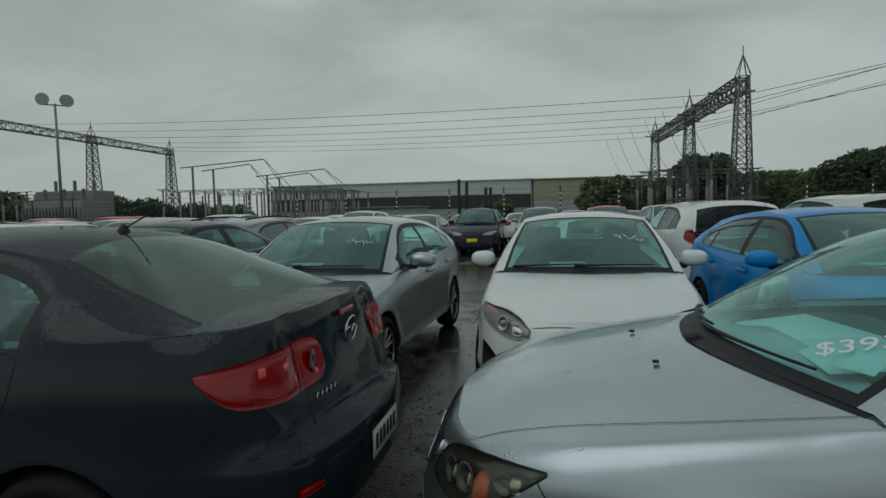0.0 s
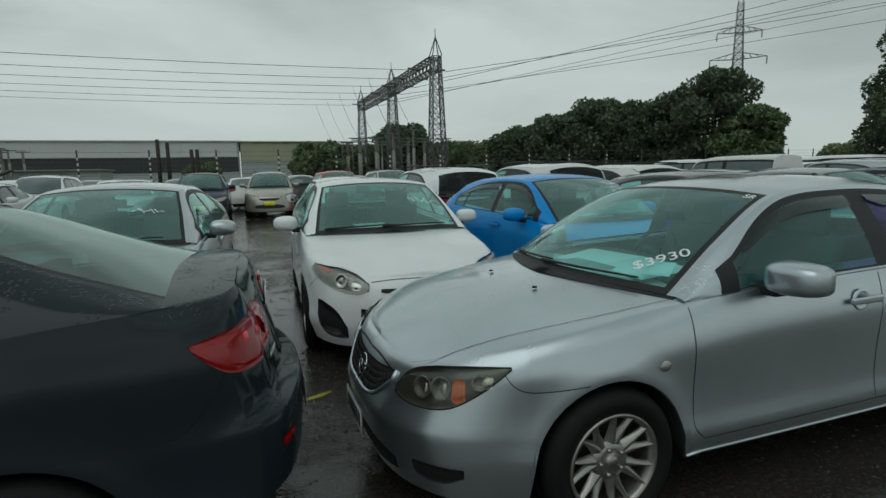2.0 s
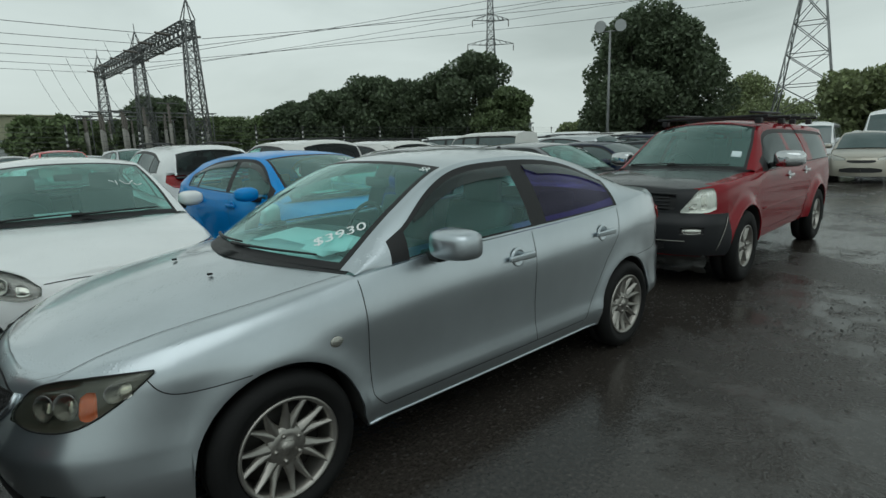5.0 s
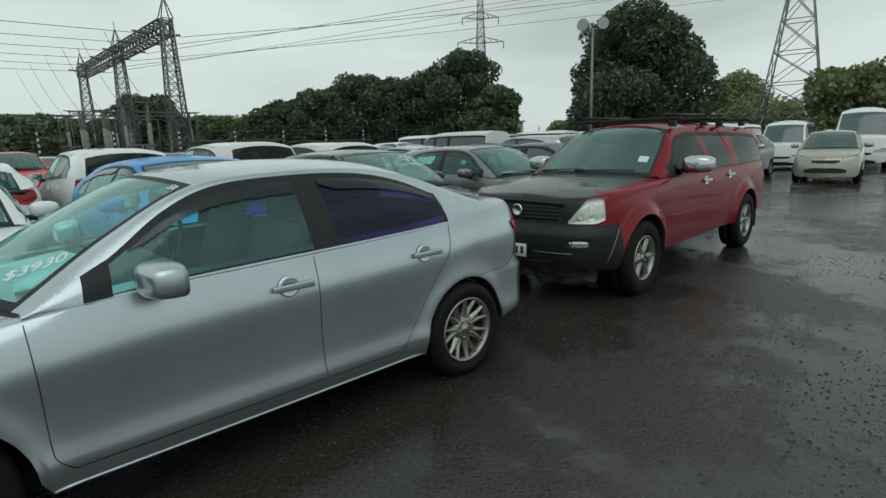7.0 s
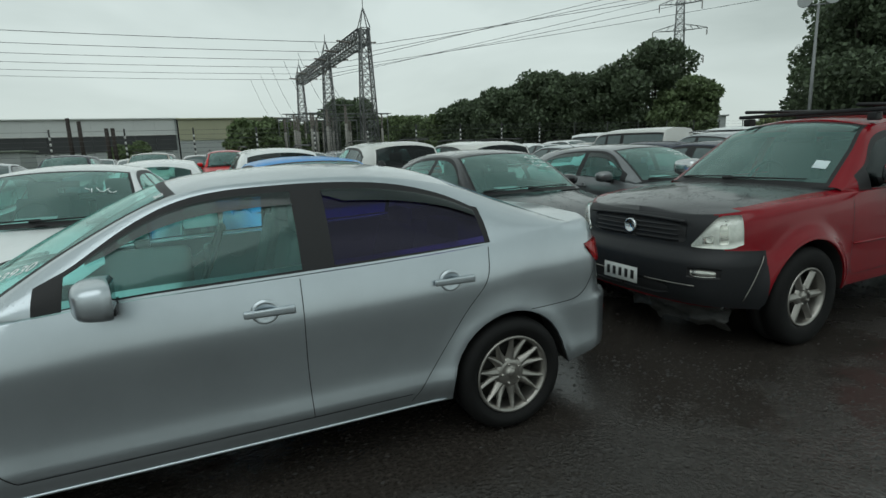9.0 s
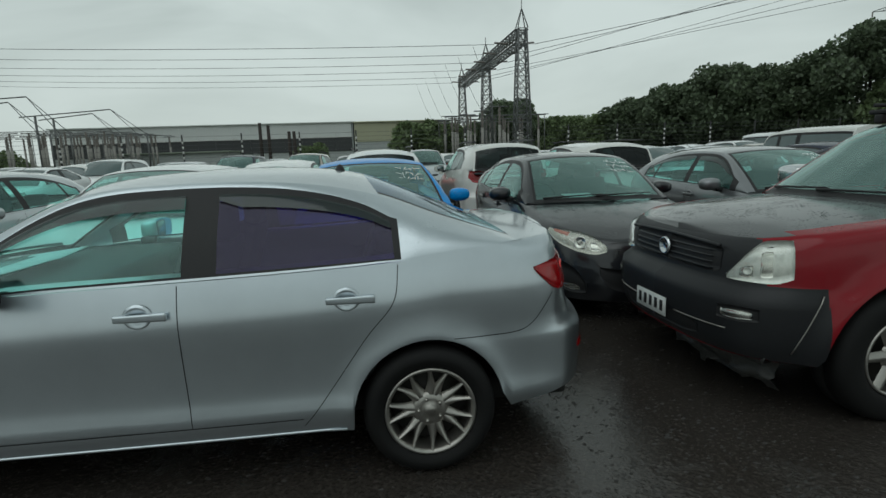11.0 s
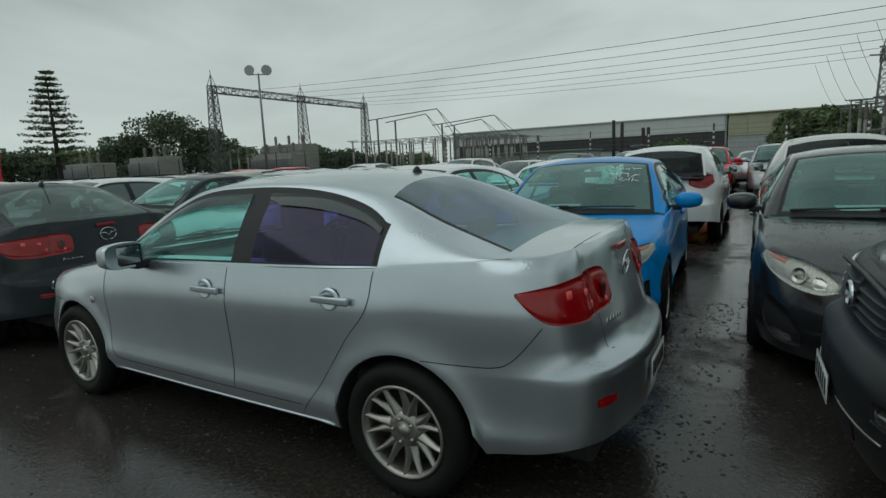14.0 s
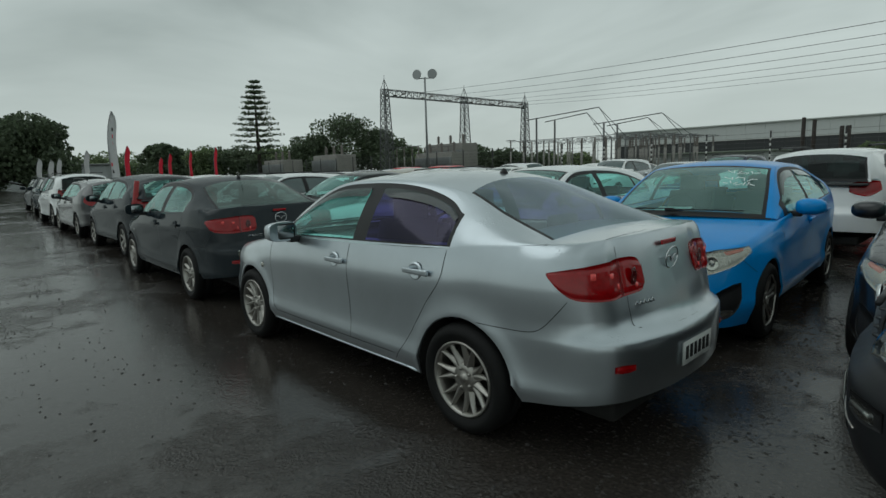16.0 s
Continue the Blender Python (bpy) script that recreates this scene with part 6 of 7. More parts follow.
# loose grit and pebbles standing out of the film of water, gathered in drifts
rg = np.random.default_rng(5)
gx, gy = rg.uniform(-20, 22, 420000), rg.uniform(-4.4, 15.0, 420000)
keep = rg.uniform(0, 1, 420000)
gv, gf = [], []
for x, y, u in zip(gx.tolist(), gy.tolist(), keep.tolist()):
    if y > 8 and u > 0.45:
        continue
    n0 = noise.noise((x * 0.42, y * 0.55, 3.0)) + 0.55 * noise.noise((x * 1.6, y * 2.1, 7.0)) + 0.25 * noise.noise((x * 5.0, y * 6.0, 1.0))
    if u > 0.075 + 0.8 * min(max((n0 - 0.0) / 0.5, 0.0), 1.0) ** 1.3:
        continue
    k = len(gv)
    r = 0.0040 + 0.0070 * ((k * 0.61803) % 1.0) ** 2 + (0.004 if k % 61 < 4 else 0.0)
    t0 = (k * 1.7) % 6.28
    for a in range(5):
        t = t0 + a * 1.2566
        e = 1.0 + 0.35 * math.sin(a * 2.4 + k)
        gv.append((x + r * 1.35 * e * math.cos(t), y + r * e * math.sin(t), 0.0005))
    gv.append((x + 0.3 * r, y, r * 0.75))
    gf += [(k + a, k + (a + 1) % 5, k + 5) for a in range(5)]
tagged(part("grit", (gv, gf), plain("wet grit", (0.020, 0.018, 0.016), 0.5, 0, 0.6, 30), None, smooth=False), "loose wet grit and pebbles scattered over the tarmac", "grit", "", "stuff")

# ---- lattice steelwork ----
M["galv"] = plain("galvanised steel", (0.24, 0.25, 0.25), 0.55, 0.4, 0.2, 1.5)
M["galv_dark"] = plain("weathered steel", (0.145, 0.15, 0.15), 0.6, 0.3, 0.2, 1.5)
M["wire"] = plain("overhead wire", (0.10, 0.105, 0.11), 0.6)
M["porcelain"] = plain("grey brown insulator", (0.17, 0.15, 0.135), 0.35)
M["concrete"] = plain("weathered concrete", (0.26, 0.25, 0.23), 0.85, 0, 0.2, 1.2)


def stick(a, b, r):
    return tube([a, b], r, 4)


def lattice(base, top, w0, w1, panels, r, rb):
    """A square lattice mast: four legs and crossed braces."""
    bx, by, bz = base
    tx, ty, tz = top
    rings = []
    for k in range(panels + 1):
        t = k / panels
        w = (w0 + (w1 - w0) * t) / 2
        c = (bx + (tx - bx) * t, by + (ty - by) * t, bz + (tz - bz) * t)
        rings.append([(c[0] + sx * w, c[1] + sy * w, c[2]) for sx, sy in ((-1, -1), (1, -1), (1, 1), (-1, 1))])
    out = []
    for q in range(4):
        out.append(stick(rings[0][q], rings[-1][q], r))
        for k in range(panels):
            out.append(stick(rings[k][q], rings[k + 1][(q + 1) % 4], rb))
            out.append(stick(rings[k][(q + 1) % 4], rings[k + 1][q], rb))
            out.append(stick(rings[k + 1][q], rings[k + 1][(q + 1) % 4], rb))
    return merged(*out)


def beam(a, b, w, panels, r, rb):
    """A square lattice beam between two points at one height, lying along y."""
    rings = []
    for k in range(panels + 1):
        t = k / panels
        c = [a[i] + (b[i] - a[i]) * t for i in range(3)]
        rings.append([(c[0] + sx * w / 2, c[1], c[2] + sz * w / 2) for sx, sz in ((-1, -1), (1, -1), (1, 1), (-1, 1))])
    out = []
    for q in range(4):
        out.append(stick(rings[0][q], rings[-1][q], r))
        for k in range(panels):
            out.append(stick(rings[k][q], rings[k + 1][(q + 1) % 4], rb))
            out.append(stick(rings[k + 1][q], rings[k + 1][(q + 1) % 4], rb))
    return merged(*out)


def gantry(x, ys, top, label):
    g = thing("substation_gantry", label, "gantry", "substation gantries")
    for y in ys:
        m = part("lattice_column", lattice((0, y, 0), (0, y, top), 2.0 * top / 15.6, 0.95 * top / 15.6, 12, 0.10 * top / 15.6, 0.05 * top / 15.6), M["galv_dark"], g)
        part("column_peak", merged(*[stick((sx * 0.45, y + sy * 0.45, top), (0, y, top + 1.7), 0.05) for sx in (-1, 1) for sy in (-1, 1)], stick((0, y, top + 1.5), (0, y, top + 2.4), 0.04)), M["galv_dark"], m)
    for y0, y1 in zip(ys, ys[1:]):
        part("lattice_beam", beam((0, y0, top - 0.6), (0, y1, top - 0.6), 1.1, 14, 0.075, 0.045), M["galv_dark"], g)
    for y0, y1 in zip(ys, ys[1:]):
        for k in range(3):
            y = y0 + (y1 - y0) * (k + 0.5) / 3
            for s in (-1, 1):
                pts = lathe([(0.03, 0.0)] + [(0.13 if q % 2 else 0.05, 0.09 * q) for q in range(1, 14)] + [(0.03, 1.3)], 8, "z")
                i = part("insulator_string", pts, M["porcelain"], g)
                i.matrix_basis = pose(s * 0.6, y, top - 0.75, 0, s * 86, 0)
    g.matrix_basis = pose(x, 0, 0)
    return g


gantry(13.2, [46.0, 61.3, 78.5], 11.9, "dark lattice steel gantry of an electricity substation")
gantry(-76.0, [58.0, 78.0, 97.5], 15.6, "tall lattice steel gantry across the substation yard")


def sagging(a, b, sag, n=24):
    return [(a[0] + (b[0] - a[0]) * t, a[1] + (b[1] - a[1]) * t, a[2] + (b[2] - a[2]) * t - sag * 4 * t * (1 - t)) for t in np.linspace(0, 1, n)]


def wire(a, b, sag, r=0.028, n=24):
    w = part("overhead_wire", tube(sagging(a, b, sag, n), r, 4), M["wire"])
    return tagged(w, "dark overhead power line sagging between steel towers", "power line", "overhead lines")


LINE_Y = [(46.0 + 15.3 * (k + 0.5) / 3, 58 + 20 * (k + 0.5) / 3) for k in range(3)] + [(61.3 + 17.2 * (k + 0.5) / 3, 78 + 19.5 * (k + 0.5) / 3) for k in range(3)]
for y0, y1 in LINE_Y:
    wire((11.3, y0, 11.1), (-74.0, y1, 14.8), 0.7)
for k, z in enumerate((32.0, 37.0, 42.0)):
    for s, y in ((-1, 48.5 + 5.1 * k), (1, 64.2 + 5.7 * k)):
        wire((15.1, y, 11.1), (146 + s * 4.8, -10 + s * 0.9, z), 1.6)


def pylon(x, y, turn, height, base, arms, label, panels=12):
    g = thing("transmission_tower", label, "pylon")
    waist = height * 0.45
    part("tower_base", lattice((0, 0, 0), (0, 0, waist), base, base * 0.32, max(5, panels // 2), 0.13, 0.07), M["galv"], g)
    part("tower_mast", lattice((0, 0, waist), (0, 0, height - 2.5), base * 0.32, 0.9, panels, 0.09, 0.05), M["galv"], g)
    part("tower_peak", merged(*[stick((sx * 0.45, sy * 0.45, height - 2.5), (0, 0, height), 0.06) for sx in (-1, 1) for sy in (-1, 1)]), M["galv"], g)
    for z, w in arms:
        for s in (-1, 1):
            out = []
            for sy in (-0.5, 0.5):
                out += [stick((0, sy, z), (s * w, 0, z + 0.2), 0.06), stick((0, sy, z + 1.3), (s * w, 0, z + 0.25), 0.05)]
                for t in (0.25, 0.5, 0.75):
                    out.append(stick((s * w * t, sy * (1 - t), z + 0.2 * t), (s * w * (t - 0.12), sy * (1 - t), z + 1.3 - 1.05 * t), 0.04))
            a = part("cross_arm", merged(*out), M["galv"], g)
            i = part("insulator_string", lathe([(0.03, 0.0)] + [(0.14 if q % 2 else 0.05, -0.1 * q) for q in range(1, 14)], 6, "z"), M["porcelain"], a)
            i.matrix_basis = pose(s * w, 0, z + 0.2)
    return place(g, pose(x, y, 0, 0, 0, turn))


pylon(82.0, 75.0, -42, 33.0, 6.0, [(16.0, 4.2), (20.8, 4.6), (25.4, 3.6)], "grey lattice transmission tower behind the trees")
pylon(84.0, 20.0, 10, 44.0, 8.0, [(30, 5.0), (35, 5.0), (39.5, 4.0)], "large pale lattice transmission tower beyond the vans", 10)

# ---- low steelwork of the substation ----
sub_rng = random.Random(8)


def bus_frame(x, y, h, w, label="slim steel busbar frame with insulators"):
    """A portal of two posts, a bar across and drooping ends."""
    g = thing("busbar_portal", label, "substation frame", "busbar frames")
    part("post", tube([(0, 0, 0), (0, 0, h)], 0.16, 6), M["galv_dark"], g)
    part("bar", tube([(-2.0, 0, h - 0.1), (w, 0, h + 0.7)], 0.08, 5), M["galv_dark"], g)
    for dx in (3.2, 4.4):
        part("dropper", tube([(w, 0, h + 0.7), (w + dx, 0, 5.4)], 0.05, 4), M["galv_dark"], g)
    part("end_post", tube([(w + 4.4, 0, 0), (w + 4.4, 0, 5.6)], 0.12, 6), M["galv_dark"], g)
    return place(g, pose(x, y, 0))


for x, y, h, w in ((-53.6, 72, 9.2, 11.5), (-52.8, 76, 9.0, 6.2), (-45.9, 80, 8.2, 9.8), (-46.8, 86, 8.2, 5.5)):
    bus_frame(x, y, h, w)


def switch_post(x, y, h):
    g = thing("insulator_post", "concrete post topped with ribbed insulators", "substation post", "insulator posts")
    part("post", tube([(0, 0, 0), (0, 0, h * 0.7)], 0.14, 6), M["concrete"], g)
    part("insulator", lathe([(0.06, h * 0.7)] + [(0.16 if q % 2 else 0.08, h * 0.7 + h * 0.3 * q / 9) for q in range(1, 10)], 6, "z"), M["porcelain"], g)
    part("head_bar", tube([(-0.9, 0, h), (0.9, 0, h)], 0.06, 5), M["galv_dark"], g)
    return place(g, pose(x, y, 0))


first = None
for bx, by, nx, ny, h in ((-54, 66, 12, 3, 5.2), (-43, 76, 6, 3, 5.4), (9.0, 62, 6, 3, 5.6), (-78, 60, 5, 2, 5.5)):
    for i in range(nx):
        for j in range(ny):
            p = pose(bx + i * 2.1 + sub_rng.uniform(-0.3, 0.3), by + j * 7, 0, 0, 0, sub_rng.uniform(-10, 10))
            if first is None:
                first = place(switch_post(0, 0, 5.6), p)
            else:
                copy_thing(first, p @ Matrix.Diagonal((1, 1, h / 5.6, 1)))
for k, (y0, y1) in enumerate(LINE_Y):
    x = 9.4 - 0.6 * k
    z = 11.1 + (14.8 - 11.1) * (11.3 - x) / 85.3 - 0.2
    yy = y0 + (y1 - y0) * (11.3 - x) / 85.3
    copy_thing(first, pose(x + 2.4, yy, 0))
    wire((x, yy, z), (x + 2.4, yy, 5.6), 0.5, 0.02, 10)
for bx, by, n, h in ((-55, 66, 24, 5.4), (-44, 76, 12, 5.6), (8, 62, 13, 5.7)):
    for j in range(3):
        run = thing("busbar", "long level busbar pipe on slim steel posts", "busbar", "busbars")
        part("pipe", tube([(0, 0, h), (n, 0, h)], 0.06, 4), M["galv_dark"], run)
        for dx in (0.5, n * 0.5, n - 0.5):
            part("post", tube([(dx, 0, 0), (dx, 0, h)], 0.05, 5), M["galv_dark"], run)
        place(run, pose(bx, by + j * 7 + 0.4, 0))


def transformer(x, y, w, d, h):
    g = thing("transformer", "big grey transformer with cooling fins behind the fence", "transformer", "transformers")
    part("tank", rounded_box((w, d, h), (0, 0, h / 2), 0.15), M["concrete"], g)
    for k in range(int(w / 0.5)):
        part("fin", rounded_box((0.12, 0.5, h * 0.7), (-w / 2 + 0.3 + 0.5 * k, -d / 2 - 0.25, h * 0.45), 0.02, 1), M["galv"], g)
    for k in range(3):
        b = part("bushing", lathe([(0.25, 0.0)] + [(0.3 if q % 2 else 0.18, 0.16 * q) for q in range(1, 10)] + [(0.05, 1.7)], 8, "z"), M["porcelain"], g)
        b.matrix_basis = pose(-w / 3 + k * w / 3, 0, h)
    return place(g, pose(x, y, 0))


for x, y, w, d, h in ((-66, 62, 9, 4, 4.2), (-84, 52, 8, 4, 4.5), (-96, 48, 8, 4, 4.0), (-72, 70, 10, 4, 6.0)):
    transformer(x, y, w, d, h)

# ---- warehouse ----
M["post_white"] = plain("white paint band", (0.6, 0.6, 0.58), 0.6)
M["cladding_white"] = plain("pale cladding", (0.55, 0.57, 0.56), 0.55, 0, 0.06, 0.3)
M["cladding_dark"] = plain("dark grey cladding", (0.035, 0.038, 0.04), 0.5, 0, 0.08, 0.3)
M["cladding_olive"] = plain("olive panel", (0.36, 0.36, 0.25), 0.6, 0, 0.08, 0.2)
M["cladding_pale"] = plain("pale block wall", (0.36, 0.385, 0.38), 0.7, 0, 0.08, 0.2)
shed = thing("warehouse", "long low warehouse in white, dark grey and olive cladding", "building")
part("wall", rounded_box((56.5, 40, 8.0), (-32.25, 130.2, 4.0), 0.0), M["cladding_pale"], shed, smooth=False)
for k in range(17):
    x = -60.4 + 3.3 * k + 1.65
    part("upper_panel", rounded_box((3.27, 0.12, 2.8), (x, 110.1, 6.72), 0.02, 1), M["cladding_white"], shed, smooth=False)
    part("dark_panel", rounded_box((3.27, 0.12, 2.7), (x, 110.1, 3.85), 0.02, 1), M["cladding_dark"], shed, smooth=False)
part("gutter_stripe", rounded_box((56.5, 0.2, 0.22), (-32.25, 110.02, 5.28), 0.03, 1), M["post_white"], shed, smooth=False)
part("roof", rounded_box((57.3, 41, 0.25), (-32.25, 130.2, 8.15), 0.05, 1), M["cladding_white"], shed, smooth=False)
office = thing("warehouse_end", "olive panelled end block of the warehouse", "building")
part("wall", rounded_box((17.9, 40, 7.9), (5.2, 129.6, 3.95), 0.0), M["cladding_pale"], office, smooth=False)
for k in range(6):
    part("olive_panel", rounded_box((2.95, 0.12, 3.7), (-2.25 + 2.98 * k, 109.55, 6.0), 0.02, 1), M["cladding_olive"], office, smooth=False)
part("roof", rounded_box((18.3, 41, 0.25), (5.2, 129.6, 8.02), 0.05, 1), M["cladding_olive"], office, smooth=False)
low_shed = thing("low_shed", "low pale shed with a shallow roof behind the fence", "building")
part("wall", rounded_box((16, 8, 2.6), (0, 0, 1.3), 0.0), M["cladding_pale"], low_shed, smooth=False)
part("roof", rounded_box((16.6, 9, 0.25), (0, 0, 2.72), 0.05, 1), plain("green roof", (0.16, 0.19, 0.15), 0.6, 0, 0.1, 0.5), low_shed, smooth=False)
place(low_shed, pose(-30, 88, 0))
for x, y, w, h in ((-150, 35, 26, 4.0), (-140, 18, 20, 4.4), (105, 95, 18, 6.0)):
    g = thing("distant_shed", "low grey industrial shed far beyond the yard", "building", "distant sheds")
    part("wall", rounded_box((w, 10, h), (0, 0, h / 2), 0.0), M["cladding_pale"], g, smooth=False)
    bm = rounded_box((w + 1, 11, 0.3), (0, 0, h + 0.15), 0.05, 1)
    part("roof", bm, M["galv"], g, smooth=False)
    place(g, pose(x, y, 0, 0, 0, 70 if x < 0 else -40))

# ---- fence with black and white electric posts ----
M["post_black"] = plain("black post", (0.015, 0.015, 0.015), 0.6)
fence = thing("security_fence", "tall wire security fence on banded black and white posts", "fence")
fence_y = lambda x: 39.0 if x < 12 else 39.0 + (x - 12) * 0.05
for k in range(-22, 20):
    x = -1.4 + 4.1 * k
    y = fence_y(x)
    p = part("post", tube([(x, y, 0), (x, y, 3.35)], 0.055, 6), M["post_black"], fence)
    for q in range(6 if abs(x) < 30 else 0):
        part("white_band", tube([(x, y, 0.9 + 0.36 * q), (x, y, 1.08 + 0.36 * q)], 0.062, 6), M["post_white"], p)
for z in [0.2 + 0.3 * q for q in range(11)]:
    part("strand", tube([(-92, fence_y(-92), z), (12, 39, z), (80, fence_y(80), z)], 0.012, 4), M["wire"], fence)
for x, y, h in ((-10.5, 50.5, 4.75), (-9.75, 50.5, 4.5), (-7.9, 50.5, 3.9), (-7.45, 50.5, 3.9)):
    g = part("timber_post", tube([(0, 0, 0), (0, 0, h)], [0.17, 0.15], 8), plain("dark timber", (0.03, 0.022, 0.018), 0.8, 0, 0.3, 3))
    tagged(place(g, pose(x, y, 0)), "dark timber post standing behind the fence", "post", "timber posts")

# ---- floodlights ----
M["lamp_glass"] = plain("floodlight glass", (0.35, 0.37, 0.37), 0.2)


def floodlight(x, y, h, turn):
    g = thing("floodlight_mast", "tall slim mast with two round floodlights", "floodlight", "floodlight masts")
    part("pole", tube([(0, 0, 0), (0, 0, h)], [0.13, 0.08], 10), M["galv"], g)
    part("cross_bar", tube([(-0.75, 0, h - 0.1), (0.75, 0, h - 0.1)], 0.05, 6), M["galv"], g)
    for s in (-1, 1):
        v, f = lathe([(0.10, 0.3), (0.16, 0.22), (0.44, 0.02), (0.48, 0.0), (0.46, -0.03)], 18)
        la = part("lamp_head", (v, f), M["galv_dark"], g)
        la.matrix_basis = pose(s * 0.78, -0.1, h + 0.28, 0, 0, s * 15)
        part("lamp_glass", lathe([(0.0001, -0.035), (0.46, -0.03)], 18), M["lamp_glass"], la)
    return place(g, pose(x, y, 0, 0, 0, turn))


floodlight(38.0, 22.5, 10.15, -60)
floodlight(-39.8, 35.3, 10.6, 40)

# ---- feather flags ----
M["flag_red"] = plain("red flag cloth", (0.75, 0.02, 0.05), 0.8, 0, 0.1, 4)
M["flag_white"] = plain("white flag cloth", (0.6, 0.6, 0.6), 0.8, 0, 0.1, 4)


def feather_flag(x, y, h, material, turn, label):
    g = thing("feather_flag", label, "flag", "feather flags")
    pole = [(0, 0, 0)] + [(0.35 * max(0, (t - 0.6) / 0.4) ** 2.2, 0, h * t) for t in np.linspace(0.1, 1, 12)]
    part("pole", tube(pole, 0.025, 6), M["galv"], g)
    v = []
    for i, t in enumerate(np.linspace(0.28, 1, 14)):
        px = 0.35 * max(0, (t - 0.6) / 0.4) ** 2.2
        w = 0.45 * min(1, math.sqrt(max(0.0, 1.002 - t) * 7))
        for q in range(4):
            for side in (1, -1):
                v.append((px + w * q / 3, 0.05 * math.sin(q * 1.6 + t * 5) + side * 0.004, h * t - 0.15 * q / 3 * (1 - t)))
    f = []
    for i in range(13):
        for q in range(3):
            a, b = i * 8 + q * 2, (i + 1) * 8 + q * 2
            f += [(a, a + 2, b + 2, b), (a + 1, b + 1, b + 3, a + 3)]
    c = part("cloth", (v, f), material, g)
    if h > 5:
        for k in range(7):
            t = 0.36 + 0.075 * k
            part("flag_mark", rounded_box((0.16 + 0.05 * (k % 2), 0.06, 0.2), (0.17 + 0.35 * max(0, (t - 0.6) / 0.4) ** 2.2, 0.01, h * t), 0.01, 1), M["flag_red" if k % 3 else "post_black"], c, "red or black printed mark")
    return place(g, pose(x, y, 0, 0, 0, turn))


for d, a, h, mat in ((36, -78.0, 5.2, "flag_white"), (52, -76.9, 4.1, "flag_red"), (70, -74.2, 3.7, "flag_red"), (66, -73.4, 4.0, "flag_red"), (62, -71.6, 4.1, "flag_red"), (55, -69.4, 4.1, "flag_red"),
                     (60, -83.4, 3.4, "flag_white"), (64, -82.6, 3.4, "flag_white"), (66, -82.0, 3.6, "flag_white"), (58, -80.0, 4.0, "flag_white")):
    feather_flag(2.0 + d * math.sin(radians(a)), -2.0 + d * math.cos(radians(a)), h, M[mat], 95 + (d % 7) * 4, ("red" if mat == "flag_red" else "white and grey") + " feather flag on a bent pole")

# ---- trees ----
def leaf_material(name, colour):
    m, n, l, b = node_material(name)
    geo = n.new("ShaderNodeNewGeometry")
    r = ramp_node(n, l, geo.outputs["Random Per Island"], [(0.0, [c * 0.55 for c in colour]), (0.6, colour), (1.0, [c * 1.6 for c in colour])])
    l.new(r.outputs["Color"], b.inputs["Base Color"])
    b.inputs["Roughness"].default_value, b.inputs["Specular IOR Level"].default_value = 0.55, 0.4
    through_leaf = n.new("ShaderNodeBsdfTranslucent")
    l.new(r.outputs["Color"], through_leaf.inputs["Color"])
    mx = n.new("ShaderNodeMixShader")
    mx.inputs[0].default_value = 0.35
    l.new(b.outputs[0], mx.inputs[1])
    l.new(through_leaf.outputs[0], mx.inputs[2])
    l.new(mx.outputs[0], n["Material Output"].inputs["Surface"])
    return m


M["leaf_dark"] = leaf_material("dark evergreen leaves", (0.105, 0.140, 0.082))
M["leaf_mid"] = leaf_material("mid green leaves", (0.15, 0.20, 0.095))
M["leaf_light"] = leaf_material("pale green leaves", (0.22, 0.26, 0.13))
M["bark"] = plain("bark", (0.05, 0.042, 0.034), 0.9, 0, 0.3, 4, 0.3, 20)


def leaf_cloud(rg, blobs, count, size):
    """Leaves as small bent quads, thick at the blobs' skin and loose at the edge."""
    c = np.array([b[:3] for b in blobs])
    r = np.array([b[3:6] for b in blobs])
    vol = r.prod(axis=1) ** 0.67
    pick = rg.choice(len(blobs), count, p=vol / vol.sum())
    d = rg.normal(size=(count, 3))
    d /= np.linalg.norm(d, axis=1, keepdims=True)
    rad = 1.06 - np.abs(rg.normal(0, 0.30, count))
    pos = c[pick] + d * r[pick] * rad[:, None]
    lump = np.array([noise.noise(Vector(p * 0.55)) for p in pos])
    pos = pos[lump > -0.42]
    n = len(pos)
    u = rg.normal(size=(n, 3))
    u /= np.linalg.norm(u, axis=1, keepdims=True)
    w = np.cross(u, rg.normal(size=(n, 3)))
    w /= np.linalg.norm(w, axis=1, keepdims=True)
    s = (size * rg.uniform(0.6, 1.4, n))[:, None]
    verts = np.stack([pos - u * s, pos + w * s * 0.6, pos + u * s, pos - w * s * 0.6], axis=1).reshape(-1, 3)
    return verts.tolist(), [(4 * i, 4 * i + 1, 4 * i + 2, 4 * i + 3) for i in range(n)]


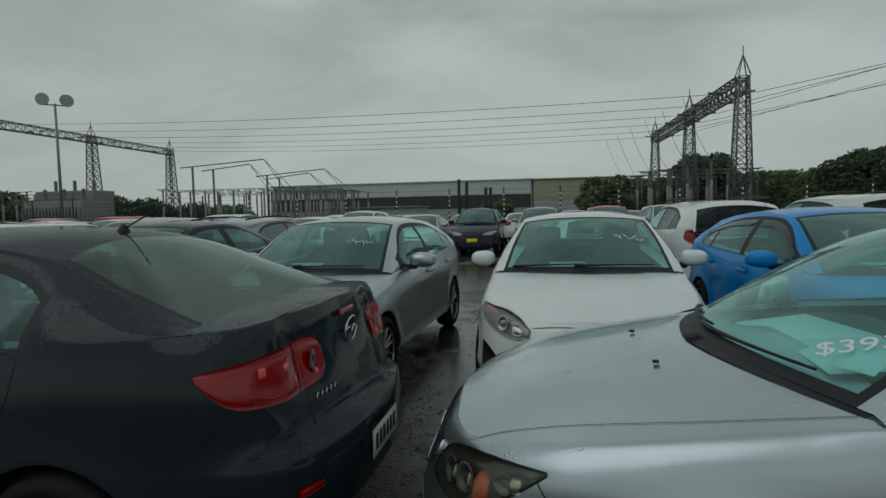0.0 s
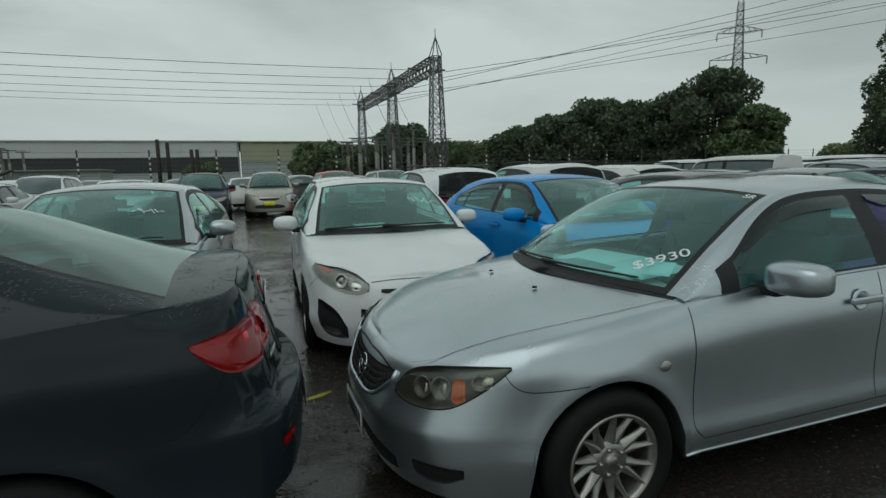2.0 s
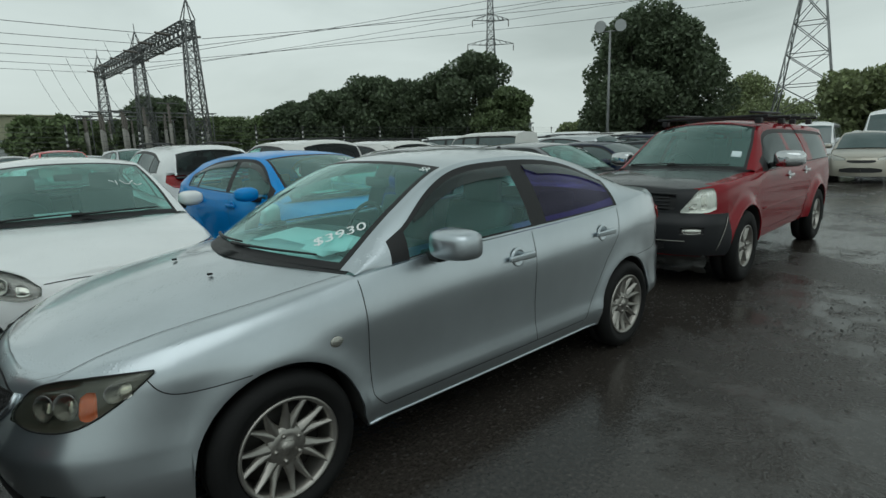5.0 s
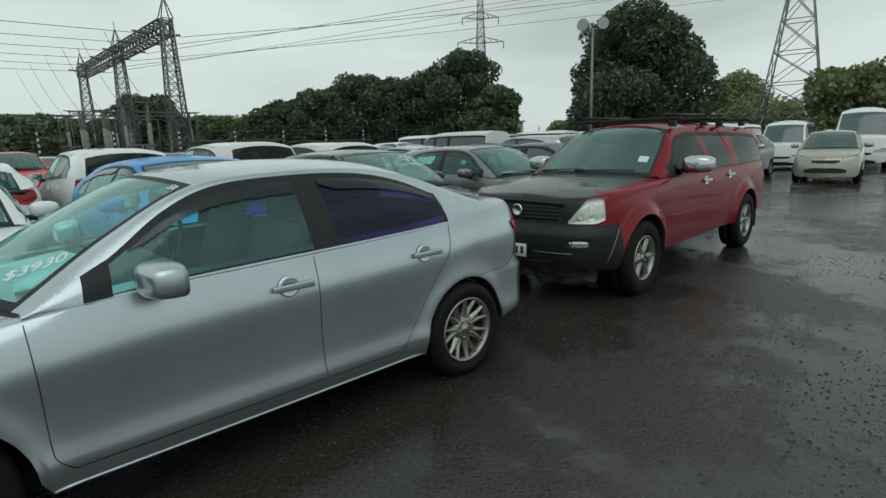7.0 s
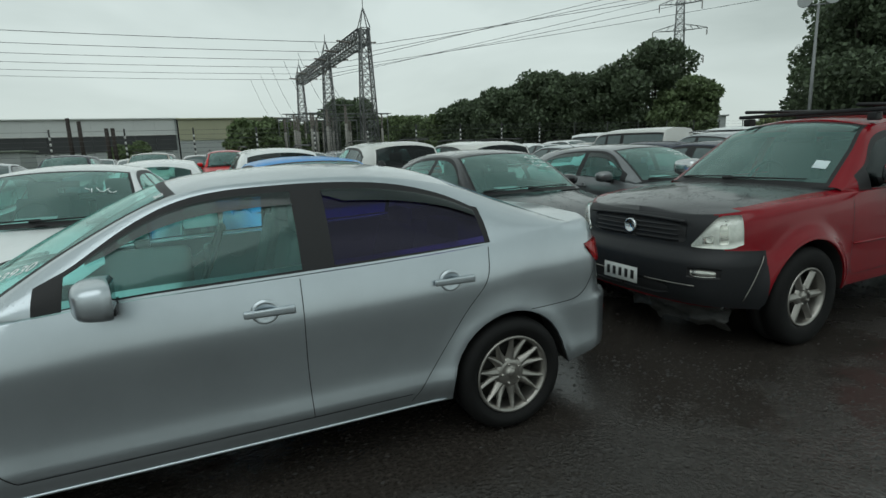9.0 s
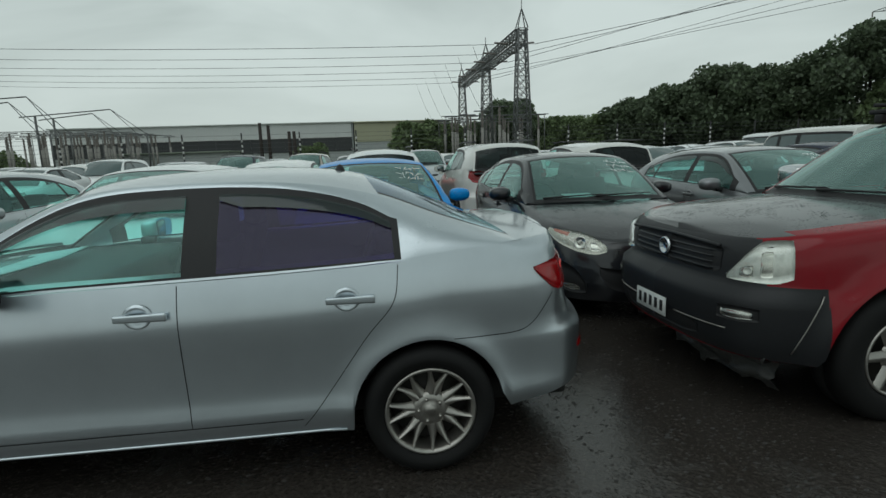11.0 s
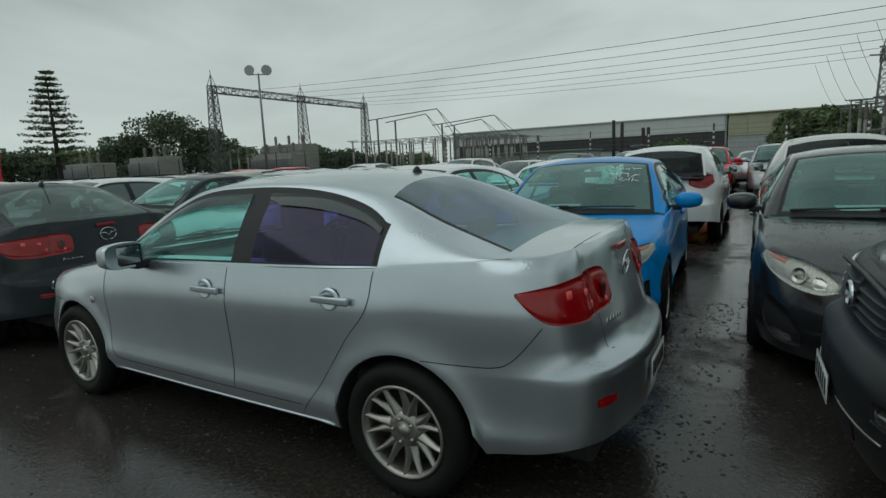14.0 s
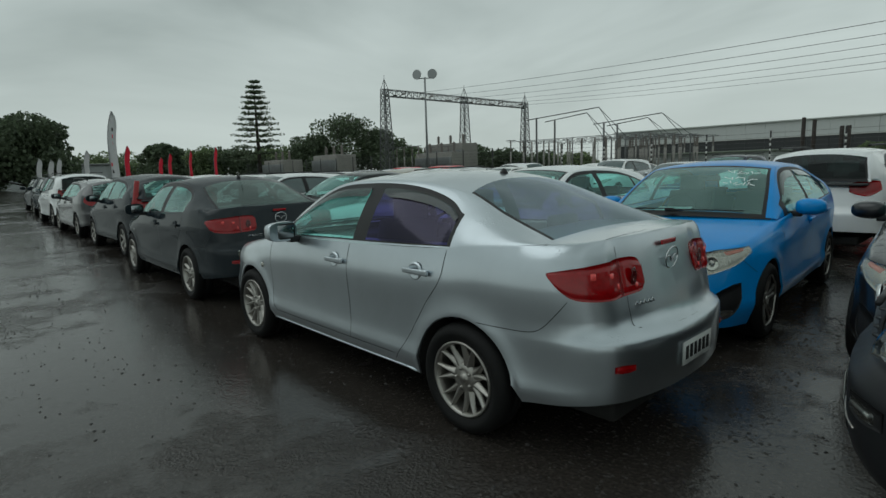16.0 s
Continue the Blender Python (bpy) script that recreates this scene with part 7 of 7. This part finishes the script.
def tree(x, y, h, w, seed, leaf="leaf_dark", leaves=5200, size=0.34, trunk=0.3, name="tree", label="broad dark evergreen tree", dense=22):
    rg = np.random.default_rng(seed)
    rr = random.Random(seed)
    g = thing(name, label, "tree", "trees beyond the yard")
    h0 = h * trunk
    tr = [(0, 0, -0.1), (0.1 * w * 0.1, 0, h0 * 0.5), (rr.uniform(-0.3, 0.3), rr.uniform(-0.3, 0.3), h0), (rr.uniform(-0.5, 0.5), rr.uniform(-0.5, 0.5), h * 0.72)]
    tr = catmull(tr, 4)
    pieces = [tube(tr, [0.035 * h * (1 - 0.8 * k / (len(tr) - 1)) for k in range(len(tr))], 8)]
    blobs = []
    for k in range(dense):
        a = 2.39996 * k + rr.uniform(-0.4, 0.4)
        z = h * (0.14 + 0.72 * ((k + rr.random()) / dense))
        reach = math.sqrt(max(0.08, 1 - ((z / h - 0.42) / 0.56) ** 2))
        rad = w * 0.5 * rr.uniform(0.45, 0.80) * reach
        br = w * rr.uniform(0.10, 0.19)
        e = (rad * math.cos(a), rad * math.sin(a), z)
        blobs.append((*e, br, br, br * rr.uniform(0.6, 0.85)))
        mid = (e[0] * 0.45, e[1] * 0.45, h0 + (z - h0) * 0.35)
        if k % 2 == 0:
            pieces.append(tube(catmull([(0, 0, h0 * 0.8), mid, e], 4), [0.014 * h * (1 - 0.085 * q) for q in range(9)], 6))
    blobs.append((0, 0, h * 0.44, w * 0.29, w * 0.29, h * 0.33))
    for k in range(5):
        br = w * rr.uniform(0.12, 0.2)
        blobs.append((rr.uniform(-0.16, 0.16) * w, rr.uniform(-0.16, 0.16) * w, h - br * 0.8 - rr.uniform(0, 0.1) * h, br, br, br * 0.8))
    part("trunk", merged(*pieces), M["bark"], g)
    part("crown", leaf_cloud(rg, blobs, leaves, size), M[leaf], g, smooth=False)
    return place(g, pose(x, y, 0))


def polar(d, a, ox=0.0, oy=-2.0):
    return ox + d * math.sin(radians(a)), oy + d * math.cos(radians(a))


tree(*polar(72, 61.9), 17.5, 18.6, 3, "leaf_dark", 60000, 0.25, 0.10, label="huge round dark evergreen tree", dense=34)
for k, (d, a, h, w, lf) in enumerate(((108, 14.2, 10.5, 14, "leaf_dark"), (112, 11.0, 7.0, 8, "leaf_mid"), (110, 19.5, 7.2, 12, "leaf_mid"), (98, 23.8, 6.8, 9, "leaf_mid"), (95, 26.5, 8.5, 11, "leaf_dark"), (94, 30.0, 10.2, 12, "leaf_dark"), (92, 33.5, 11.8, 13, "leaf_dark"),
                                      (92, 37.0, 11.4, 13, "leaf_dark"), (90, 40.6, 11.6, 12, "leaf_dark"), (88, 44.6, 15.0, 13, "leaf_dark"), (84, 47.8, 9.0, 9, "leaf_mid"), (125, 71.0, 13, 13, "leaf_light"), (118, 74, 7.0, 16, "leaf_light"), (75, 80.5, 8.0, 12, "leaf_light"), (120, 55.5, 5.0, 9, "leaf_light"),
                                      (74, 4.4, 5.2, 7.6, "leaf_mid"), (80, 7.6, 5.2, 5.6, "leaf_mid"), (76, -6.5, 2.6, 4.5, "leaf_mid"),
                                      (100, -84.0, 10.2, 15, "leaf_dark"), (135, -56.5, 14.2, 18, "leaf_dark"), (138, -52.5, 11.0, 14, "leaf_dark"), (135, -59.8, 9.5, 12, "leaf_dark"), (140, -63.0, 7.2, 14, "leaf_mid"), (140, -67.0, 7.0, 14, "leaf_dark"), (140, -70.5, 7.0, 14, "leaf_mid"), (120, -73.5, 7.2, 9, "leaf_dark"), (150, -78.0, 6.0, 16, "leaf_mid"), (110, -88.5, 8.0, 13, "leaf_dark"), (124, -39.8, 4.6, 12, "leaf_dark"), (124, -43.6, 5.0, 13, "leaf_dark"), (126, -47.6, 5.0, 13, "leaf_mid"), (128, -50.6, 5.4, 12, "leaf_dark"), (124, -33.0, 3.0, 14, "leaf_mid"), (124, -36.5, 3.3, 13, "leaf_dark"))):
    tree(*polar(d, a), h * 1.1, w * 1.15, 20 + k, lf, 15000 if d < 115 else 9000, 0.31, 0.08, label={"leaf_dark": "dark evergreen tree with a dense uneven crown", "leaf_mid": "mid green bushy tree with an uneven crown", "leaf_light": "pale green open tree"}[lf])

# Norfolk pine: whorls of level branches on a straight trunk
def norfolk_pine(x, y, h):
    rg = np.random.default_rng(77)
    rr = random.Random(77)
    g = thing("norfolk_pine", "tall conical pine with level whorls of branches", "tree")
    part("trunk", tube([(0, 0, 0), (0, 0, h * 0.5), (0, 0, h)], [0.5, 0.3, 0.05], 8), M["bark"], g)
    sticks, blobs = [], []
    for k in range(15):
        z = h * (0.22 + 0.77 * (k / 14) ** 0.92)
        ln = 5.6 * (1 - k / 15) ** 0.75 * rr.uniform(0.85, 1.1)
        for q in range(7):
            a = 2 * math.pi * (q + 0.5 * (k % 2)) / 7 + rr.uniform(-0.2, 0.2)
            e = (ln * math.cos(a), ln * math.sin(a), z + 0.10 * ln)
            sticks.append(tube([(0, 0, z), (e[0] * 0.5, e[1] * 0.5, z - 0.05 * ln), e], [0.07, 0.05, 0.02], 4))
            for t in (0.35, 0.55, 0.75, 0.95):
                blobs.append((e[0] * t, e[1] * t, z + (0.02 - 0.06 * (1 - t)) * ln + 0.05, 0.75, 0.75, 0.22))
    part("branches", merged(*sticks), M["bark"], g)
    part("needles", leaf_cloud(rg, blobs, 6500, 0.2), M["leaf_dark"], g, smooth=False)
    return place(g, pose(x, y, 0))


norfolk_pine(*polar(118, -65.2, 2.0), 20.0)

# ---- cars farther off ----
KINDS = {"hatch": HATCH, "sedan": SEDAN, "mpv": MPV, "suv": SUV, "wagon": WAGON, "small": SMALL, "van": VAN, "tall": TALL}
MADE = {}
WORDS = {"hatch": "hatchback", "sedan": "sedan", "mpv": "people carrier", "suv": "sport utility car", "wagon": "station wagon", "small": "small hatchback", "van": "van", "tall": "tall hatchback"}
TINTS = {"silver_far": "silver", "black": "black", "charcoal": "charcoal", "white": "white", "pearl": "pearl white", "navy": "navy blue", "red": "dark red", "bright_red": "bright red", "beige": "champagne", "grey": "grey", "blue": "blue", "dark_green": "dark green"}


def parked(kind, colour, x, y, turn, near=False):
    """A parked car of a kind; one is built for each kind and paint, the rest are copies."""
    key = (kind, colour, near)
    m = pose(x, y, 0, 0, 0, turn)
    if key in MADE:
        return copy_thing(MADE[key], m)
    s = dict(KINDS[kind], split_spokes=False) if near else dict(KINDS[kind], stations=44, split_spokes=False)
    car, sh = build_car(s, colour, TINTS[colour] + " " + WORDS[kind] + " parked in a row on wet tarmac", "van" if kind == "van" else "car", "parked cars", near)
    lamps(car, sh, s)
    if kind in ("suv", "mpv", "wagon"):
        for side in (-1, 1):
            r = [((a + c) / 2, side * 0.56, b - 0.015) for a, b, c, *_ in catmull(s["ribs"], 4)[9:24]]
            part("roof_rail", tube([(x_, y_, z_ + 0.05) for x_, y_, z_ in r], 0.016, 6), M["trim"], car)
    if kind == "tall":
        for side in (-1, 1):
            lamp = part("pillar_light", rounded_box((0.07, 0.09, 0.46), (0, 0, 0), 0.03, 2), M["taillight"], car, "tall upright red tail light")
            lamp.matrix_basis = pose(1.80, side * 0.665, 1.20, side * 14, -18, 0)
    if near and kind in ("suv", "mpv", "tall", "wagon", "hatch"):
        q = sh.point(0, s["front_top"] - 0.18)
        number_plate(car, pose(q[0] - 0.01, 0, s["front_top"] - 0.18, 0, 0, 180), kind == "suv", 0)
        q = sh.point(sh.len, s["rear_top"] - 0.1)
        number_plate(car, pose(q[0] + 0.01, 0, s["rear_top"] - 0.1), False, 0)
    MADE[key] = car
    return place(car, m)


FAR = [("mpv", "white", -0.05, 9.6, -90, True), ("hatch", "white", -1.95 - 0.1, 9.6, -90, True), ("suv", "pearl", 2.25, 9.5, -90, True), ("mpv", "pearl", 4.45, 9.6, -90, True),
       ("suv", "navy", -5.3, 19.3, 90, True), ("suv", "beige", -2.95, 20.7, 86, True), ("sedan", "dark_green", -7.7, 4.6, 90, True), ("wagon", "grey", -8.9, 9.4, -90, False),
       ("tall", "black", -10.75, 1.35, 0, True), ("wagon", "charcoal", -15.8, 1.45, 0, True), ("suv", "white", -20.6, 1.6, 0, True), ("suv", "black", -26.0, 2.0, 0, False), ("mpv", "black", -31.0, 2.2, 0, False)]
for row in FAR:
    parked(*row)
date_rng = random.Random(31)
shades = ["white", "silver_far", "white", "grey", "pearl", "charcoal", "silver_far", "white", "navy", "black", "silver_far", "beige"]
kinds_low = ["hatch", "sedan", "wagon", "small", "hatch", "sedan"]
# rows to the west, seen as a long line of roofs
for r, (yy, turn) in enumerate(((4.4, 90), (9.6, -90), (15.5, 90), (20.5, -90), (27.0, 90))):
    for k in range(12):
        x = -10.4 - 2.55 * k - (0.8 if r % 2 else 0)
        if x < -52:
            continue
        kd, cl = kinds_low[date_rng.randrange(6)], shades[date_rng.randrange(12)]
        parked(kd, cl, x, yy + date_rng.uniform(-0.2, 0.2), turn + date_rng.uniform(-2, 2))
# rows to the north and east
for r, (yy, turn, x0, n) in enumerate(((4.3, 90, 7.3, 2), (9.7, -90, 7.6, 5), (20.0, 90, -10.2, 2), (20.2, 90, 4.4, 7), (25.5, -90, -9.0, 16), (31.5, 90, -6.0, 13))):
    for k in range(n):
        kd, cl = ["hatch", "sedan", "wagon", "suv", "mpv"][date_rng.randrange(5)] if r < 3 else kinds_low[date_rng.randrange(6)], shades[date_rng.randrange(12)]
        parked(kd, cl, x0 + 2.55 * k, yy + date_rng.uniform(-0.2, 0.2), turn + date_rng.uniform(-2, 2))
parked("suv", "bright_red", -23.4, 21.5, 0)
parked("suv", "bright_red", -29.0, 23.0, 0)
parked("suv", "white", -18.8, 23.3, -10)
parked("suv", "bright_red", -0.35, 20.4, 90, True)
parked("suv", "silver_far", 1.85, 20.3, 90, True)
# white vans and people carriers to the east
for k in range(9):
    parked("van" if k % 3 == 0 else "suv", "white" if k % 2 else "pearl", 15.5 + 2.6 * k, 15.5 + 0.5 * k, -90)
for k in range(9):
    parked("van" if k % 2 else "mpv", "white", 17.0 + 2.7 * k, 21.5 + 0.4 * k, 90)
for row in (("small", "beige", 18.1, 1.75, 8), ("small", "silver_far", 18.0, 4.5, 0), ("small", "grey", 18.6, 6.4, 0), ("sedan", "white", 13.4, 7.6, 90), ("van", "white", 24.6, 4.6, 8), ("van", "white", 25.6, 7.2, 5), ("van", "pearl", 21.0, 6.6, 5)):
    parked(*row)
high = copy_thing(MADE[("van", "white", False)], pose(25.4, 2.2, 0, 0, 0, 8) @ Matrix.Diagonal((1.08, 1.04, 1.2, 1)))
tagged(high, "white high-roofed van parked behind small cars")
parked("sedan", "white", -37.0, -0.6, 180)
